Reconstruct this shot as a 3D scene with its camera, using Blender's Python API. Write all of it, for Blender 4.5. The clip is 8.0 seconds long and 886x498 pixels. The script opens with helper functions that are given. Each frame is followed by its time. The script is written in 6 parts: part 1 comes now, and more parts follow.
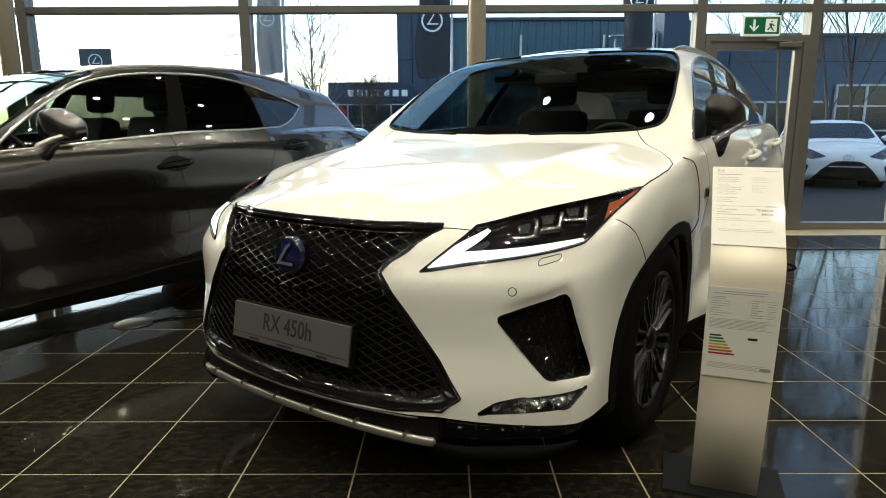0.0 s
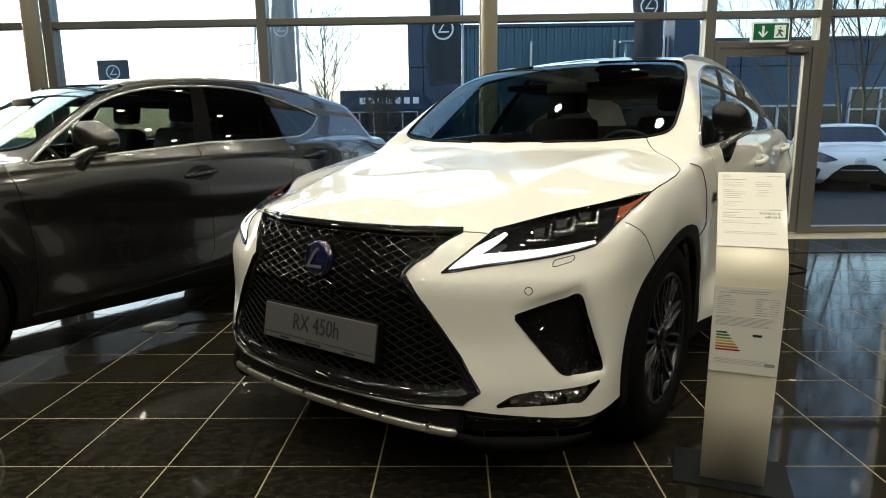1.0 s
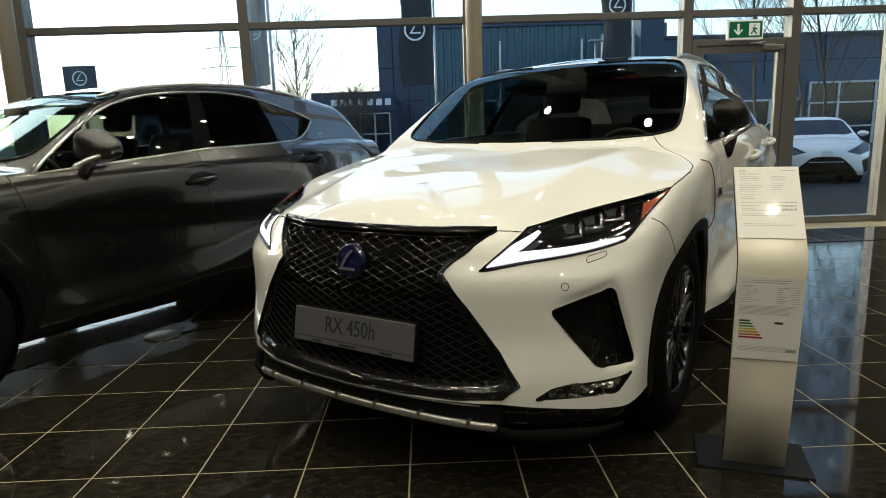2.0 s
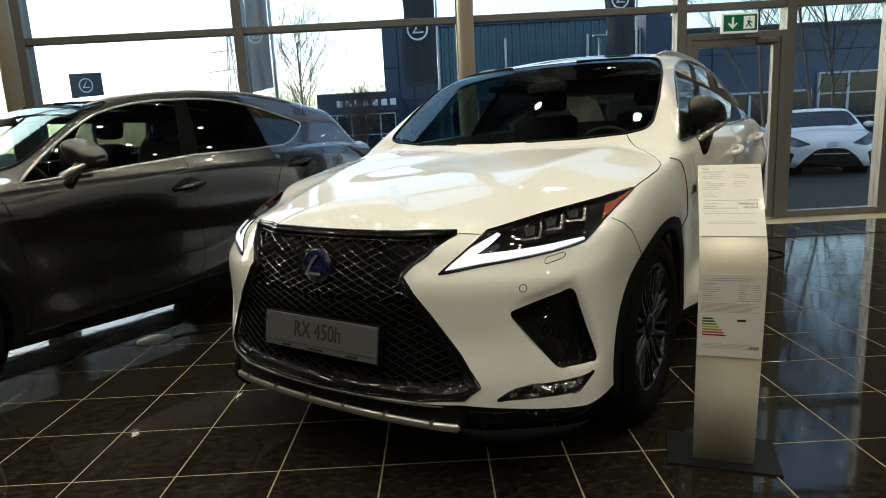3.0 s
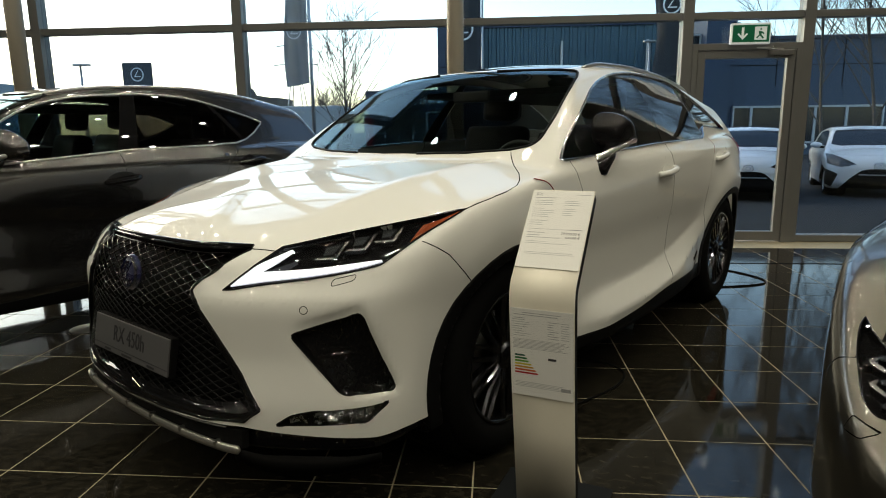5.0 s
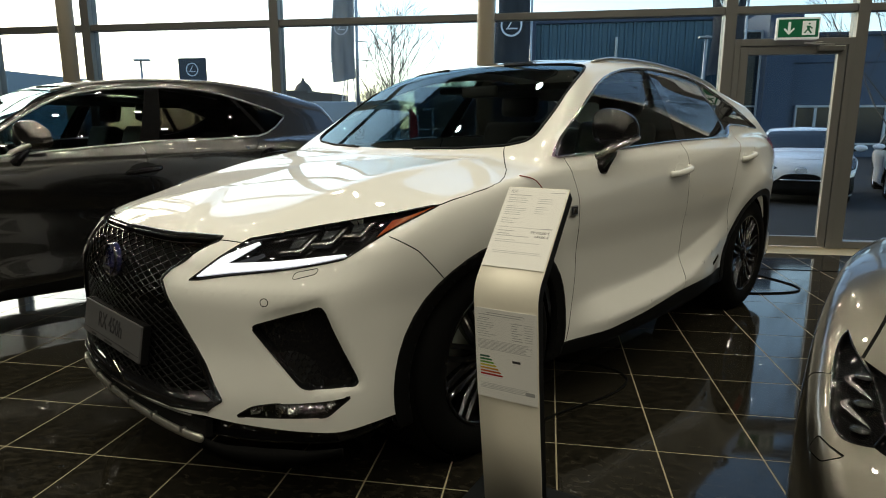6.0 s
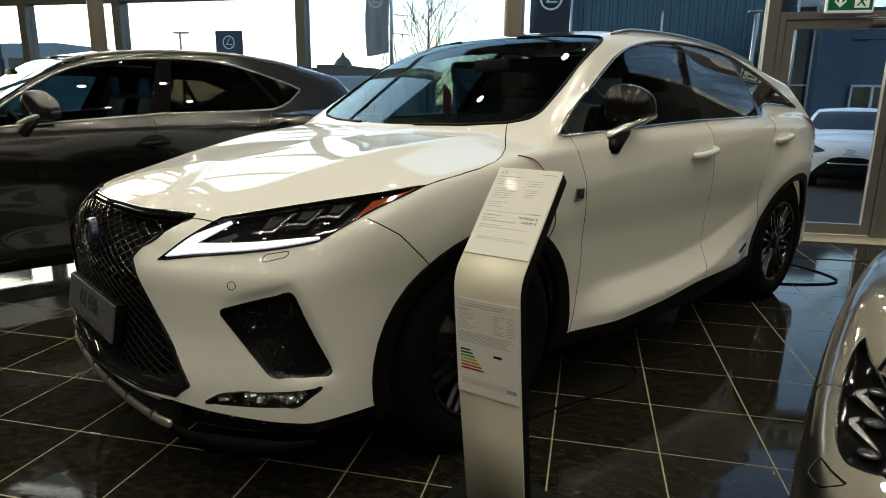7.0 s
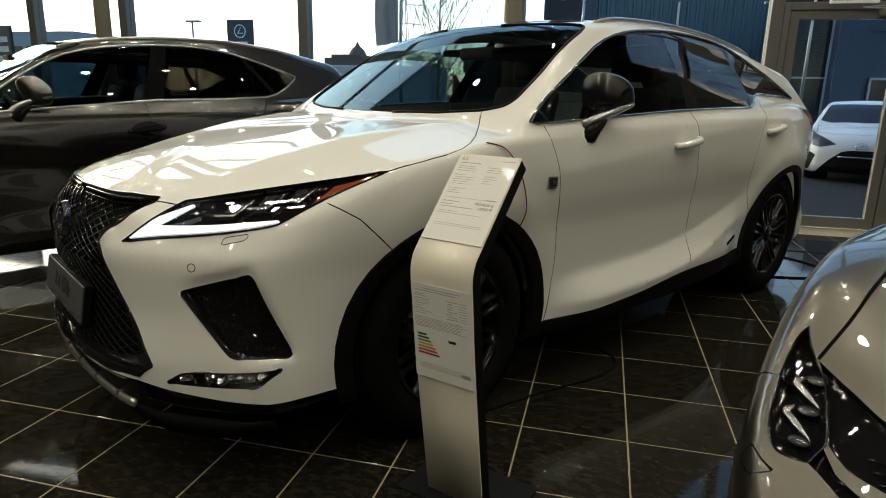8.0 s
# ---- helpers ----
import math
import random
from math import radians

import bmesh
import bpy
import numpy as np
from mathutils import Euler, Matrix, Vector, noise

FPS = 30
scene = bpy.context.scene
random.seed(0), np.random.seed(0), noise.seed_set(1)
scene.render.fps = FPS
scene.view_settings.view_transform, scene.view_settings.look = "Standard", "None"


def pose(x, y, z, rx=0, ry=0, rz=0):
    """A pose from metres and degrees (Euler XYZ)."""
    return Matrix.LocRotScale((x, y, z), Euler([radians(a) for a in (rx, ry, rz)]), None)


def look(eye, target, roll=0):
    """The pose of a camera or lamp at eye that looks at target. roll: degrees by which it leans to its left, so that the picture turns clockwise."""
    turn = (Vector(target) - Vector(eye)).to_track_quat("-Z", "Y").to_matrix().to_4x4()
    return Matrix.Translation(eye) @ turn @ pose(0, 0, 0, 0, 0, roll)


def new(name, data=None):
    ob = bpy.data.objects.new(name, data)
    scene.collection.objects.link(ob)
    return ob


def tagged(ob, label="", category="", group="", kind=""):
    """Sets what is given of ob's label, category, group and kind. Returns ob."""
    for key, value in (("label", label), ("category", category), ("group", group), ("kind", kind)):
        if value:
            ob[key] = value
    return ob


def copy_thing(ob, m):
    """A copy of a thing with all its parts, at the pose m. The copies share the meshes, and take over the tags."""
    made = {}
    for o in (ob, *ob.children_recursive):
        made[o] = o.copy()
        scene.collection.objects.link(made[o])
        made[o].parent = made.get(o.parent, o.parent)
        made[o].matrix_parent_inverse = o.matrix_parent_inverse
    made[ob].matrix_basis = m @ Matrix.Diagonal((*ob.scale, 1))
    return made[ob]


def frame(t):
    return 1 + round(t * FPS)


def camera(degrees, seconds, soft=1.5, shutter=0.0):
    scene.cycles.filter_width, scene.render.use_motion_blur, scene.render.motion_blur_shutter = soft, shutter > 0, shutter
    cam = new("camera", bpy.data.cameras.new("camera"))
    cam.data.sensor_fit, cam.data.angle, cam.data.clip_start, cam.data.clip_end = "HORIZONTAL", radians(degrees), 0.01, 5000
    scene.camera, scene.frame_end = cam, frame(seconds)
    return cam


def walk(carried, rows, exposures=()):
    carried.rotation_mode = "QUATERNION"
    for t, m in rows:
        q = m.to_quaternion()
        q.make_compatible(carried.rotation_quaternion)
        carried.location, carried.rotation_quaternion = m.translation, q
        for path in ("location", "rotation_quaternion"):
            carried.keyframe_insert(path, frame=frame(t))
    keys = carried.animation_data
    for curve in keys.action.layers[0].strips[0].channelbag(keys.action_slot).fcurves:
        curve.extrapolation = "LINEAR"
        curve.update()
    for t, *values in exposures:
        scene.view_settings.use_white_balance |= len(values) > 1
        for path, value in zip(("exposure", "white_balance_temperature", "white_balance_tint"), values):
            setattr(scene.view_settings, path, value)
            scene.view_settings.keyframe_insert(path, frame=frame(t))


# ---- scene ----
cam = camera(70.9, 8.0, 1.0)
PATH = [
    (0, (0.096, 0.122, 1.185), (0.089, 2.084, 0.795), -0.2),
    (0.5, (0.107, 0.043, 1.192), (0.084, 2.006, 0.81), -0.5),
    (1, (0.07, 0.005, 1.197), (0.027, 1.97, 0.827), -0.7),
    (1.5, (-0.083, -0.02, 1.202), (-0.072, 1.947, 0.839), -1.3),
    (1.7, (-0.127, -0.029, 1.206), (-0.084, 1.936, 0.835), -1.6),
    (2.8, (-0.07, -0.045, 1.208), (-0.047, 1.921, 0.84), -2.7),
    (3, (0.033, -0.059, 1.22), (0.044, 1.905, 0.846), -3.0),
    (3.5, (0.317, -0.067, 1.242), (0.287, 1.897, 0.861), -2.4),
    (4, (0.523, -0.006, 1.248), (0.461, 1.958, 0.873), -2.6),
    (4.5, (0.682, 0.042, 1.258), (0.569, 2.005, 0.889), -1.4),
    (4.7, (0.74, 0.059, 1.249), (0.609, 2.02, 0.879), -1.1),
    (5.8, (1.042, 0.092, 1.237), (0.751, 2.035, 0.864), 0.3),
    (6, (1.077, 0.138, 1.234), (0.753, 2.074, 0.854), 0.1),
    (6.5, (1.137, 0.245, 1.232), (0.732, 2.158, 0.811), 0.5),
    (7, (1.209, 0.3, 1.231), (0.774, 2.199, 0.778), 0.8),
    (7.5, (1.307, 0.325, 1.227), (0.825, 2.209, 0.76), 1.1),
    (8, (1.364, 0.323, 1.22), (0.89, 2.206, 0.739), 1.2),
]
# the film darkens a little as the glazed front fills it
LIGHTER = [(0, 2.58), (1, 2.47), (1.5, 2.32), (3, 2.15), (4, 2.05), (6, 2.0), (7, 1.95), (8, 1.88)]
walk(cam, [(t, look(eye, target, roll)) for t, eye, target, roll in PATH], LIGHTER)

# ---- daylight and exposure ----
scene.view_settings.exposure = 2.1
world = bpy.data.worlds.new("sky")
scene.world = world
world.use_nodes = True
sky = world.node_tree.nodes.new("ShaderNodeTexSky")
sky.sky_type, sky.sun_disc = "NISHITA", False
sky.sun_elevation, sky.sun_rotation = radians(20), radians(-62)
sky.air_density, sky.dust_density, sky.ozone_density = 1.0, 1.5, 1.0
world.node_tree.links.new(sky.outputs[0], world.node_tree.nodes["Background"].inputs[0])
world.node_tree.nodes["Background"].inputs[1].default_value = 0.15
sun = new("sun", bpy.data.lights.new("sun", "SUN"))
sun.data.energy, sun.data.angle, sun.data.color = 0.12, radians(40.0), (1.0, 0.91, 0.78)
sun.matrix_world = look((-40, 21, 16.5), (0, 0, 0))

# ---- materials ----
def material(name, color, rough=0.5, metal=0.0, coat=0.0, grain=0.0, size=40.0, bump=0.0, emit=0.0, ior=1.5, spread=0.0, stain=0.0, stain_size=2.0, spec=0.5):
    """A principled surface with grain and stains at two scales, fine relief and a little change from piece to piece."""
    m = bpy.data.materials.new(name)
    m.use_nodes = True
    t, b = m.node_tree, m.node_tree.nodes["Principled BSDF"]
    b.inputs["Base Color"].default_value = (*color, 1)
    b.inputs["Roughness"].default_value, b.inputs["Metallic"].default_value = rough, metal
    b.inputs["Coat Weight"].default_value, b.inputs["Coat Roughness"].default_value = coat, 0.012
    b.inputs["IOR"].default_value, b.inputs["Specular IOR Level"].default_value = ior, spec
    if emit:
        b.inputs["Emission Color"].default_value, b.inputs["Emission Strength"].default_value = (*color, 1), emit
    if grain or bump or spread or stain:
        at = t.nodes.new("ShaderNodeTexCoord")
        fine = t.nodes.new("ShaderNodeTexNoise")
        fine.inputs["Scale"].default_value, fine.inputs["Detail"].default_value = size, 6
        t.links.new(at.outputs["Object"], fine.inputs["Vector"])
        broad = t.nodes.new("ShaderNodeTexNoise")
        broad.inputs["Scale"].default_value, broad.inputs["Detail"].default_value = stain_size, 3
        t.links.new(at.outputs["Object"], broad.inputs["Vector"])
        level = t.nodes.new("ShaderNodeMath")
        level.operation = "MULTIPLY_ADD"
        level.inputs[1].default_value, level.inputs[2].default_value = grain * 2, 1 - grain
        t.links.new(fine.outputs[0], level.inputs[0])
        level2 = t.nodes.new("ShaderNodeMath")
        level2.operation = "MULTIPLY_ADD"
        level2.inputs[1].default_value, level2.inputs[2].default_value = stain * 2, -stain
        t.links.new(broad.outputs[0], level2.inputs[0])
        total = t.nodes.new("ShaderNodeMath")
        t.links.new(level.outputs[0], total.inputs[0])
        t.links.new(level2.outputs[0], total.inputs[1])
        last = total
        if spread:
            info = t.nodes.new("ShaderNodeObjectInfo")
            each = t.nodes.new("ShaderNodeMath")
            each.operation = "MULTIPLY_ADD"
            each.inputs[1].default_value, each.inputs[2].default_value = spread * 2, -spread
            t.links.new(info.outputs["Random"], each.inputs[0])
            last = t.nodes.new("ShaderNodeMath")
            t.links.new(total.outputs[0], last.inputs[0])
            t.links.new(each.outputs[0], last.inputs[1])
        mul = t.nodes.new("ShaderNodeVectorMath")
        mul.operation = "SCALE"
        mul.inputs[0].default_value = color
        t.links.new(last.outputs[0], mul.inputs["Scale"])
        t.links.new(mul.outputs[0], b.inputs["Base Color"])
        if bump:
            relief = t.nodes.new("ShaderNodeBump")
            relief.inputs["Strength"].default_value, relief.inputs["Distance"].default_value = bump, 0.002
            t.links.new(fine.outputs[0], relief.inputs["Height"])
            t.links.new(relief.outputs[0], b.inputs["Normal"])
    return m


def glazing(name, tint, gloss=1.0, rough=0.0, cast=(1, 1, 1)):
    """Thin glass: light goes straight through, tinted, and the surface mirrors by Fresnel."""
    m = bpy.data.materials.new(name)
    m.use_nodes = True
    t = m.node_tree
    t.nodes.remove(t.nodes["Principled BSDF"])
    clear, shine = t.nodes.new("ShaderNodeBsdfTransparent"), t.nodes.new("ShaderNodeBsdfGlossy")
    clear.inputs[0].default_value, shine.inputs["Roughness"].default_value = (*tint, 1), rough
    shine.inputs["Color"].default_value = (*cast, 1)
    slant, mix = t.nodes.new("ShaderNodeLayerWeight"), t.nodes.new("ShaderNodeMixShader")
    slant.inputs["Blend"].default_value = 0.5
    steep, gain = t.nodes.new("ShaderNodeMath"), t.nodes.new("ShaderNodeMath")
    steep.operation, steep.inputs[1].default_value = "POWER", 5.0
    gain.operation, gain.use_clamp = "MULTIPLY_ADD", True
    gain.inputs[1].default_value, gain.inputs[2].default_value = 0.95 * gloss, 0.05 * gloss
    t.links.new(slant.outputs["Facing"], steep.inputs[0])
    t.links.new(steep.outputs[0], gain.inputs[0])
    t.links.new(gain.outputs[0], mix.inputs[0])
    t.links.new(clear.outputs[0], mix.inputs[1])
    t.links.new(shine.outputs[0], mix.inputs[2])
    t.links.new(mix.outputs[0], t.nodes["Material Output"].inputs[0])
    return m


white_paint = material("white_paint", (0.75, 0.745, 0.705), 0.5, 0.0, 1.0, grain=0.01, size=300, spec=0.2)
grey_paint = material("grey_paint", (0.10, 0.098, 0.099), 0.22, 0.95, 1.0, grain=0.06, size=900)
silver_paint = material("silver_paint", (0.125, 0.117, 0.100), 0.28, 0.9, 1.0, grain=0.05, size=900)
gloss_black = material("gloss_black", (0.006, 0.006, 0.0065), 0.02, grain=0.1, size=60)
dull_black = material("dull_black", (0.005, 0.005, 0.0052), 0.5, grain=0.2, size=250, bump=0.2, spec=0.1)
shadow_black = material("shadow_black", (0.004, 0.004, 0.004), 0.8, grain=0.2, size=50, spec=0.05)
rubber = material("rubber", (0.005, 0.005, 0.005), 0.7, grain=0.25, size=120, bump=0.3, spec=0.07)
chrome = material("chrome", (0.75, 0.75, 0.76), 0.07, 1.0, grain=0.02, size=30)
dark_chrome = material("dark_chrome", (0.10, 0.098, 0.095), 0.12, 1.0, grain=0.05, size=30)
# brighter metal for the upper grille bars, standing in for their highlights
mesh_glint = material("mesh_glint", (0.12, 0.118, 0.115), 0.10, 1.0, grain=0.1, size=40)
satin_silver = material("satin_silver", (0.55, 0.55, 0.54), 0.28, 1.0, grain=0.04, size=200)
blade_silver = material("blade_silver", (0.48, 0.465, 0.43), 0.3, 0.85, grain=0.04, size=200)
wheel_metal = material("wheel_metal", (0.035, 0.035, 0.038), 0.18, 0.9, 0.6, grain=0.05, size=150)
brake_metal = material("brake_metal", (0.35, 0.34, 0.33), 0.4, 1.0, grain=0.15, size=80)
plate_grey = material("plate_grey", (0.135, 0.135, 0.14), 0.4, 0.5, grain=0.03, size=60)
ink = material("ink", (0.015, 0.015, 0.018), 0.5)
badge_blue = material("badge_blue", (0.005, 0.008, 0.05), 0.08, 0.0, 1.0)
amber = material("amber", (0.21, 0.04, 0.009), 0.12, 0.0, 1.0)
tail_red = material("tail_red", (0.30, 0.006, 0.008), 0.1, 0.0, 1.0, emit=0.03)
day_lamp = material("day_lamp", (0.9, 0.94, 1.0), 0.3, emit=0.17)
fog_chrome = material("fog_chrome", (0.62, 0.62, 0.63), 0.16, 1.0, grain=0.3, size=55, bump=1.0)
lamp_eye = material("lamp_eye", (0.05, 0.055, 0.06), 0.05, 0.3, 1.0, grain=0.1, size=60)
lamp_chrome = material("lamp_chrome", (0.24, 0.24, 0.25), 0.2, 1.0, grain=0.2, size=90, bump=0.5)
interior_dark = material("interior_dark", (0.018, 0.017, 0.016), 0.6, grain=0.2, size=90, bump=0.3, spec=0.2)
leather = material("leather", (0.008, 0.0075, 0.007), 0.6, grain=0.2, size=150, bump=0.4, spec=0.12)
windscreen = glazing("windscreen", (0.50, 0.60, 0.60), 1.0, 0.0, (0.50, 0.68, 0.74))
privacy = glazing("privacy", (0.10, 0.105, 0.11))
side_glass = glazing("side_glass", (0.30, 0.42, 0.44), 0.8)
lamp_glass = glazing("lamp_glass", (0.9, 0.9, 0.9), 0.55)
window_glass = glazing("window_glass", (0.74, 0.785, 0.785), 0.55)
frame_metal = material("frame_metal", (0.215, 0.214, 0.208), 0.38, 0.5, grain=0.04, size=120, stain=0.04)
column_paint = material("column_paint", (0.30, 0.27, 0.215), 0.45, grain=0.04, size=60, bump=0.1, stain=0.05)
ceiling_paint = material("ceiling_paint", (0.09, 0.087, 0.08), 0.8, grain=0.05, size=20, stain=0.05)
wall_paint = material("wall_paint", (0.22, 0.21, 0.195), 0.8, grain=0.04, size=30, stain=0.05)
grout = material("grout", (0.36, 0.31, 0.20), 0.8, grain=0.2, size=150, bump=0.4, stain=0.1)
asphalt = material("asphalt", (0.025, 0.026, 0.028), 0.85, grain=0.3, size=60, bump=0.6, stain=0.15, stain_size=0.4, spec=0.15)
card_white = material("card_white", (0.82, 0.77, 0.65), 0.35, coat=0.2, grain=0.02, size=80)
paper = material("paper", (0.78, 0.77, 0.74), 0.7, grain=0.02, size=150, spec=0.05)
print_grey = material("print_grey", (0.33, 0.33, 0.33), 0.6)
base_metal = material("base_metal", (0.012, 0.0135, 0.015), 0.55, grain=0.15, size=90, spec=0.1)
acrylic = glazing("acrylic", (0.98, 0.98, 0.98), 0.04, 0.06)


def tile_stone(name):
    """Polished dark slate tile with streaky veins, a little different from tile to tile."""
    m = material(name, (0.0095, 0.0087, 0.0066), 0.08, grain=0.3, size=60, spread=0.22, spec=0.2)
    t, b = m.node_tree, m.node_tree.nodes["Principled BSDF"]
    at, info = t.nodes.new("ShaderNodeTexCoord"), t.nodes.new("ShaderNodeObjectInfo")
    shift = t.nodes.new("ShaderNodeVectorMath")
    shift.operation = "MULTIPLY_ADD"
    shift.inputs[1].default_value = (5.0, 9.0, 1.0)
    t.links.new(at.outputs["Object"], shift.inputs[0])
    t.links.new(info.outputs["Location"], shift.inputs[2])
    vein = t.nodes.new("ShaderNodeTexNoise")
    vein.inputs["Scale"].default_value, vein.inputs["Detail"].default_value, vein.inputs["Distortion"].default_value = 4.5, 9, 0.6
    t.links.new(shift.outputs[0], vein.inputs["Vector"])
    ramp = t.nodes.new("ShaderNodeValToRGB")
    ramp.color_ramp.elements[0].position, ramp.color_ramp.elements[0].color = 0.40, (0.0, 0.0, 0.0, 1)
    ramp.color_ramp.elements[1].position, ramp.color_ramp.elements[1].color = 0.85, (0.027, 0.023, 0.0155, 1)
    t.links.new(vein.outputs[0], ramp.inputs[0])
    old = b.inputs["Base Color"].links[0].from_socket
    add = t.nodes.new("ShaderNodeVectorMath")
    t.links.new(old, add.inputs[0])
    t.links.new(ramp.outputs[0], add.inputs[1])
    t.links.new(add.outputs[0], b.inputs["Base Color"])
    wear = t.nodes.new("ShaderNodeMapRange")
    wear.inputs["To Min"].default_value, wear.inputs["To Max"].default_value = 0.022, 0.085
    t.links.new(vein.outputs[0], wear.inputs[0])
    t.links.new(wear.outputs[0], b.inputs["Roughness"])
    relief = t.nodes.new("ShaderNodeBump")
    relief.inputs["Strength"].default_value, relief.inputs["Distance"].default_value = 0.035, 0.002
    t.links.new(vein.outputs[0], relief.inputs["Height"])
    t.links.new(relief.outputs[0], b.inputs["Normal"])
    return m


slate = tile_stone("slate")

hatch_white = material("hatch_white", (0.62, 0.63, 0.64), 0.28, 0.0, 1.0, grain=0.02, size=40, stain=0.03)
blue_panel = material("blue_panel", (0.04, 0.085, 0.115), 0.45, 0.2, grain=0.08, size=6, stain=0.12, stain_size=0.5)
blue_wall = material("blue_wall", (0.024, 0.045, 0.085), 0.5, 0.1, grain=0.06, size=8, stain=0.12, stain_size=0.4)
night_blue = material("night_blue", (0.016, 0.028, 0.06), 0.4, 0.2, grain=0.06, size=8, stain=0.1, stain_size=0.5)
window_dark = material("window_dark", (0.012, 0.018, 0.026), 0.08, grain=0.3, size=2, spec=0.3)
frame_white = material("frame_white", (0.36, 0.38, 0.40), 0.45, grain=0.05, size=30)
sign_light = material("sign_light", (0.72, 0.74, 0.76), 0.4, grain=0.03, size=20)
flag_cloth = material("flag_cloth", (0.05, 0.056, 0.066), 0.75, grain=0.12, size=60, bump=0.2, stain=0.1)
flag_pale = material("flag_pale", (0.32, 0.33, 0.335), 0.75, grain=0.12, size=60, bump=0.2, stain=0.15)
galvanised = material("galvanised", (0.36, 0.37, 0.38), 0.45, 0.8, grain=0.12, size=25)
bark = material("bark", (0.055, 0.047, 0.04), 0.85, grain=0.35, size=30, bump=0.6)
gravel_stone = material("gravel_stone", (0.30, 0.28, 0.25), 0.85, grain=0.35, size=40, bump=0.4)
concrete = material("concrete", (0.33, 0.32, 0.31), 0.8, grain=0.15, size=40, bump=0.4, stain=0.12)
far_brown = material("far_brown", (0.085, 0.07, 0.06), 0.8, grain=0.15, size=3, stain=0.1)
far_pale = material("far_pale", (0.20, 0.24, 0.28), 0.7, grain=0.08, size=3, stain=0.1)
pale_plaster = material("pale_plaster", (0.34, 0.37, 0.39), 0.7, grain=0.08, size=12, stain=0.1)
banner_red = material("banner_red", (0.42, 0.015, 0.015), 0.6, grain=0.08, size=30)

# ---- mesh helpers ----
def part(name, bm, mat, parent=None, label="", smooth=False, mats=()):
    """Links a bmesh as one mesh object, under a thing or a part."""
    me = bpy.data.meshes.new(name)
    if smooth:
        for f in bm.faces:
            f.smooth = True
    bm.normal_update()
    bm.to_mesh(me)
    bm.free()
    me.materials.append(mat)
    for extra in mats:
        me.materials.append(extra)
    ob = new(name, me)
    if parent is not None:
        ob.parent = parent
    if label:
        ob["label"] = label
    return ob


def thing(name, label, category, at=None, group="", kind=""):
    ob = tagged(new(name), label, category, group, kind)
    if at is not None:
        ob.matrix_world = at
    return ob


def box(bm, x0, x1, y0, y1, z0, z1, bevel=0.0, m=None):
    """A box with bevelled edges added to bm."""
    made = bmesh.ops.create_cube(bm, size=1.0, matrix=Matrix.LocRotScale(((x0 + x1) / 2, (y0 + y1) / 2, (z0 + z1) / 2), None, (x1 - x0, y1 - y0, z1 - z0)))
    verts = made["verts"]
    if bevel:
        edges = list({e for v in verts for e in v.link_edges})
        out = bmesh.ops.bevel(bm, geom=edges, offset=bevel, segments=2, affect="EDGES", profile=0.6)
        verts = list({v for f in out["faces"] for v in f.verts} | {v for v in verts if v.is_valid})
    if m is not None:
        bmesh.ops.transform(bm, matrix=m, verts=verts)
    return bm


def boxed(x0, x1, y0, y1, z0, z1, bevel=0.0, m=None):
    return box(bmesh.new(), x0, x1, y0, y1, z0, z1, bevel, m)


def rod(bm, points, radius, sides=10, caps=True):
    """A round bar along a line of points; radius may be one number or one for each point."""
    points = [Vector(p) for p in points]
    rings = []
    for i, p in enumerate(points):
        d = (points[min(i + 1, len(points) - 1)] - points[max(i - 1, 0)]).normalized()
        q = d.to_track_quat("Z", "Y")
        r = radius[i] if isinstance(radius, (list, tuple)) else radius
        rings.append([bm.verts.new(p + q @ Vector((r * math.cos(a), r * math.sin(a), 0))) for a in [2 * math.pi * k / sides for k in range(sides)]])
    for a, b in zip(rings, rings[1:]):
        for k in range(sides):
            bm.faces.new((a[k], a[(k + 1) % sides], b[(k + 1) % sides], b[k]))
    if caps:
        bm.faces.new(rings[0][::-1])
        bm.faces.new(rings[-1])
    return bm


def lathe(bm, profile, sides=48, axis="x", closed=False):
    """Turns a profile of (along, radius) about the x axis."""
    rings = [[bm.verts.new((a, r * math.cos(2 * math.pi * k / sides), r * math.sin(2 * math.pi * k / sides))) for k in range(sides)] for a, r in profile]
    pairs = list(zip(rings, rings[1:])) + ([(rings[-1], rings[0])] if closed else [])
    for a, b in pairs:
        for k in range(sides):
            bm.faces.new((a[k], b[k], b[(k + 1) % sides], a[(k + 1) % sides]))
    return bm


def prism(bm, outline, depth, m=None):
    """A plate: the outline (x, z) from y = 0 to depth."""
    front = [bm.verts.new((x, 0, z)) for x, z in outline]
    back = [bm.verts.new((x, depth, z)) for x, z in outline]
    n = len(outline)
    bm.faces.new(front)
    bm.faces.new(back[::-1])
    for i in range(n):
        bm.faces.new((front[(i + 1) % n], front[i], back[i], back[(i + 1) % n]))
    bmesh.ops.recalc_face_normals(bm, faces=list({f for v in front + back for f in v.link_faces}))
    if m is not None:
        bmesh.ops.transform(bm, matrix=m, verts=front + back)
    return bm


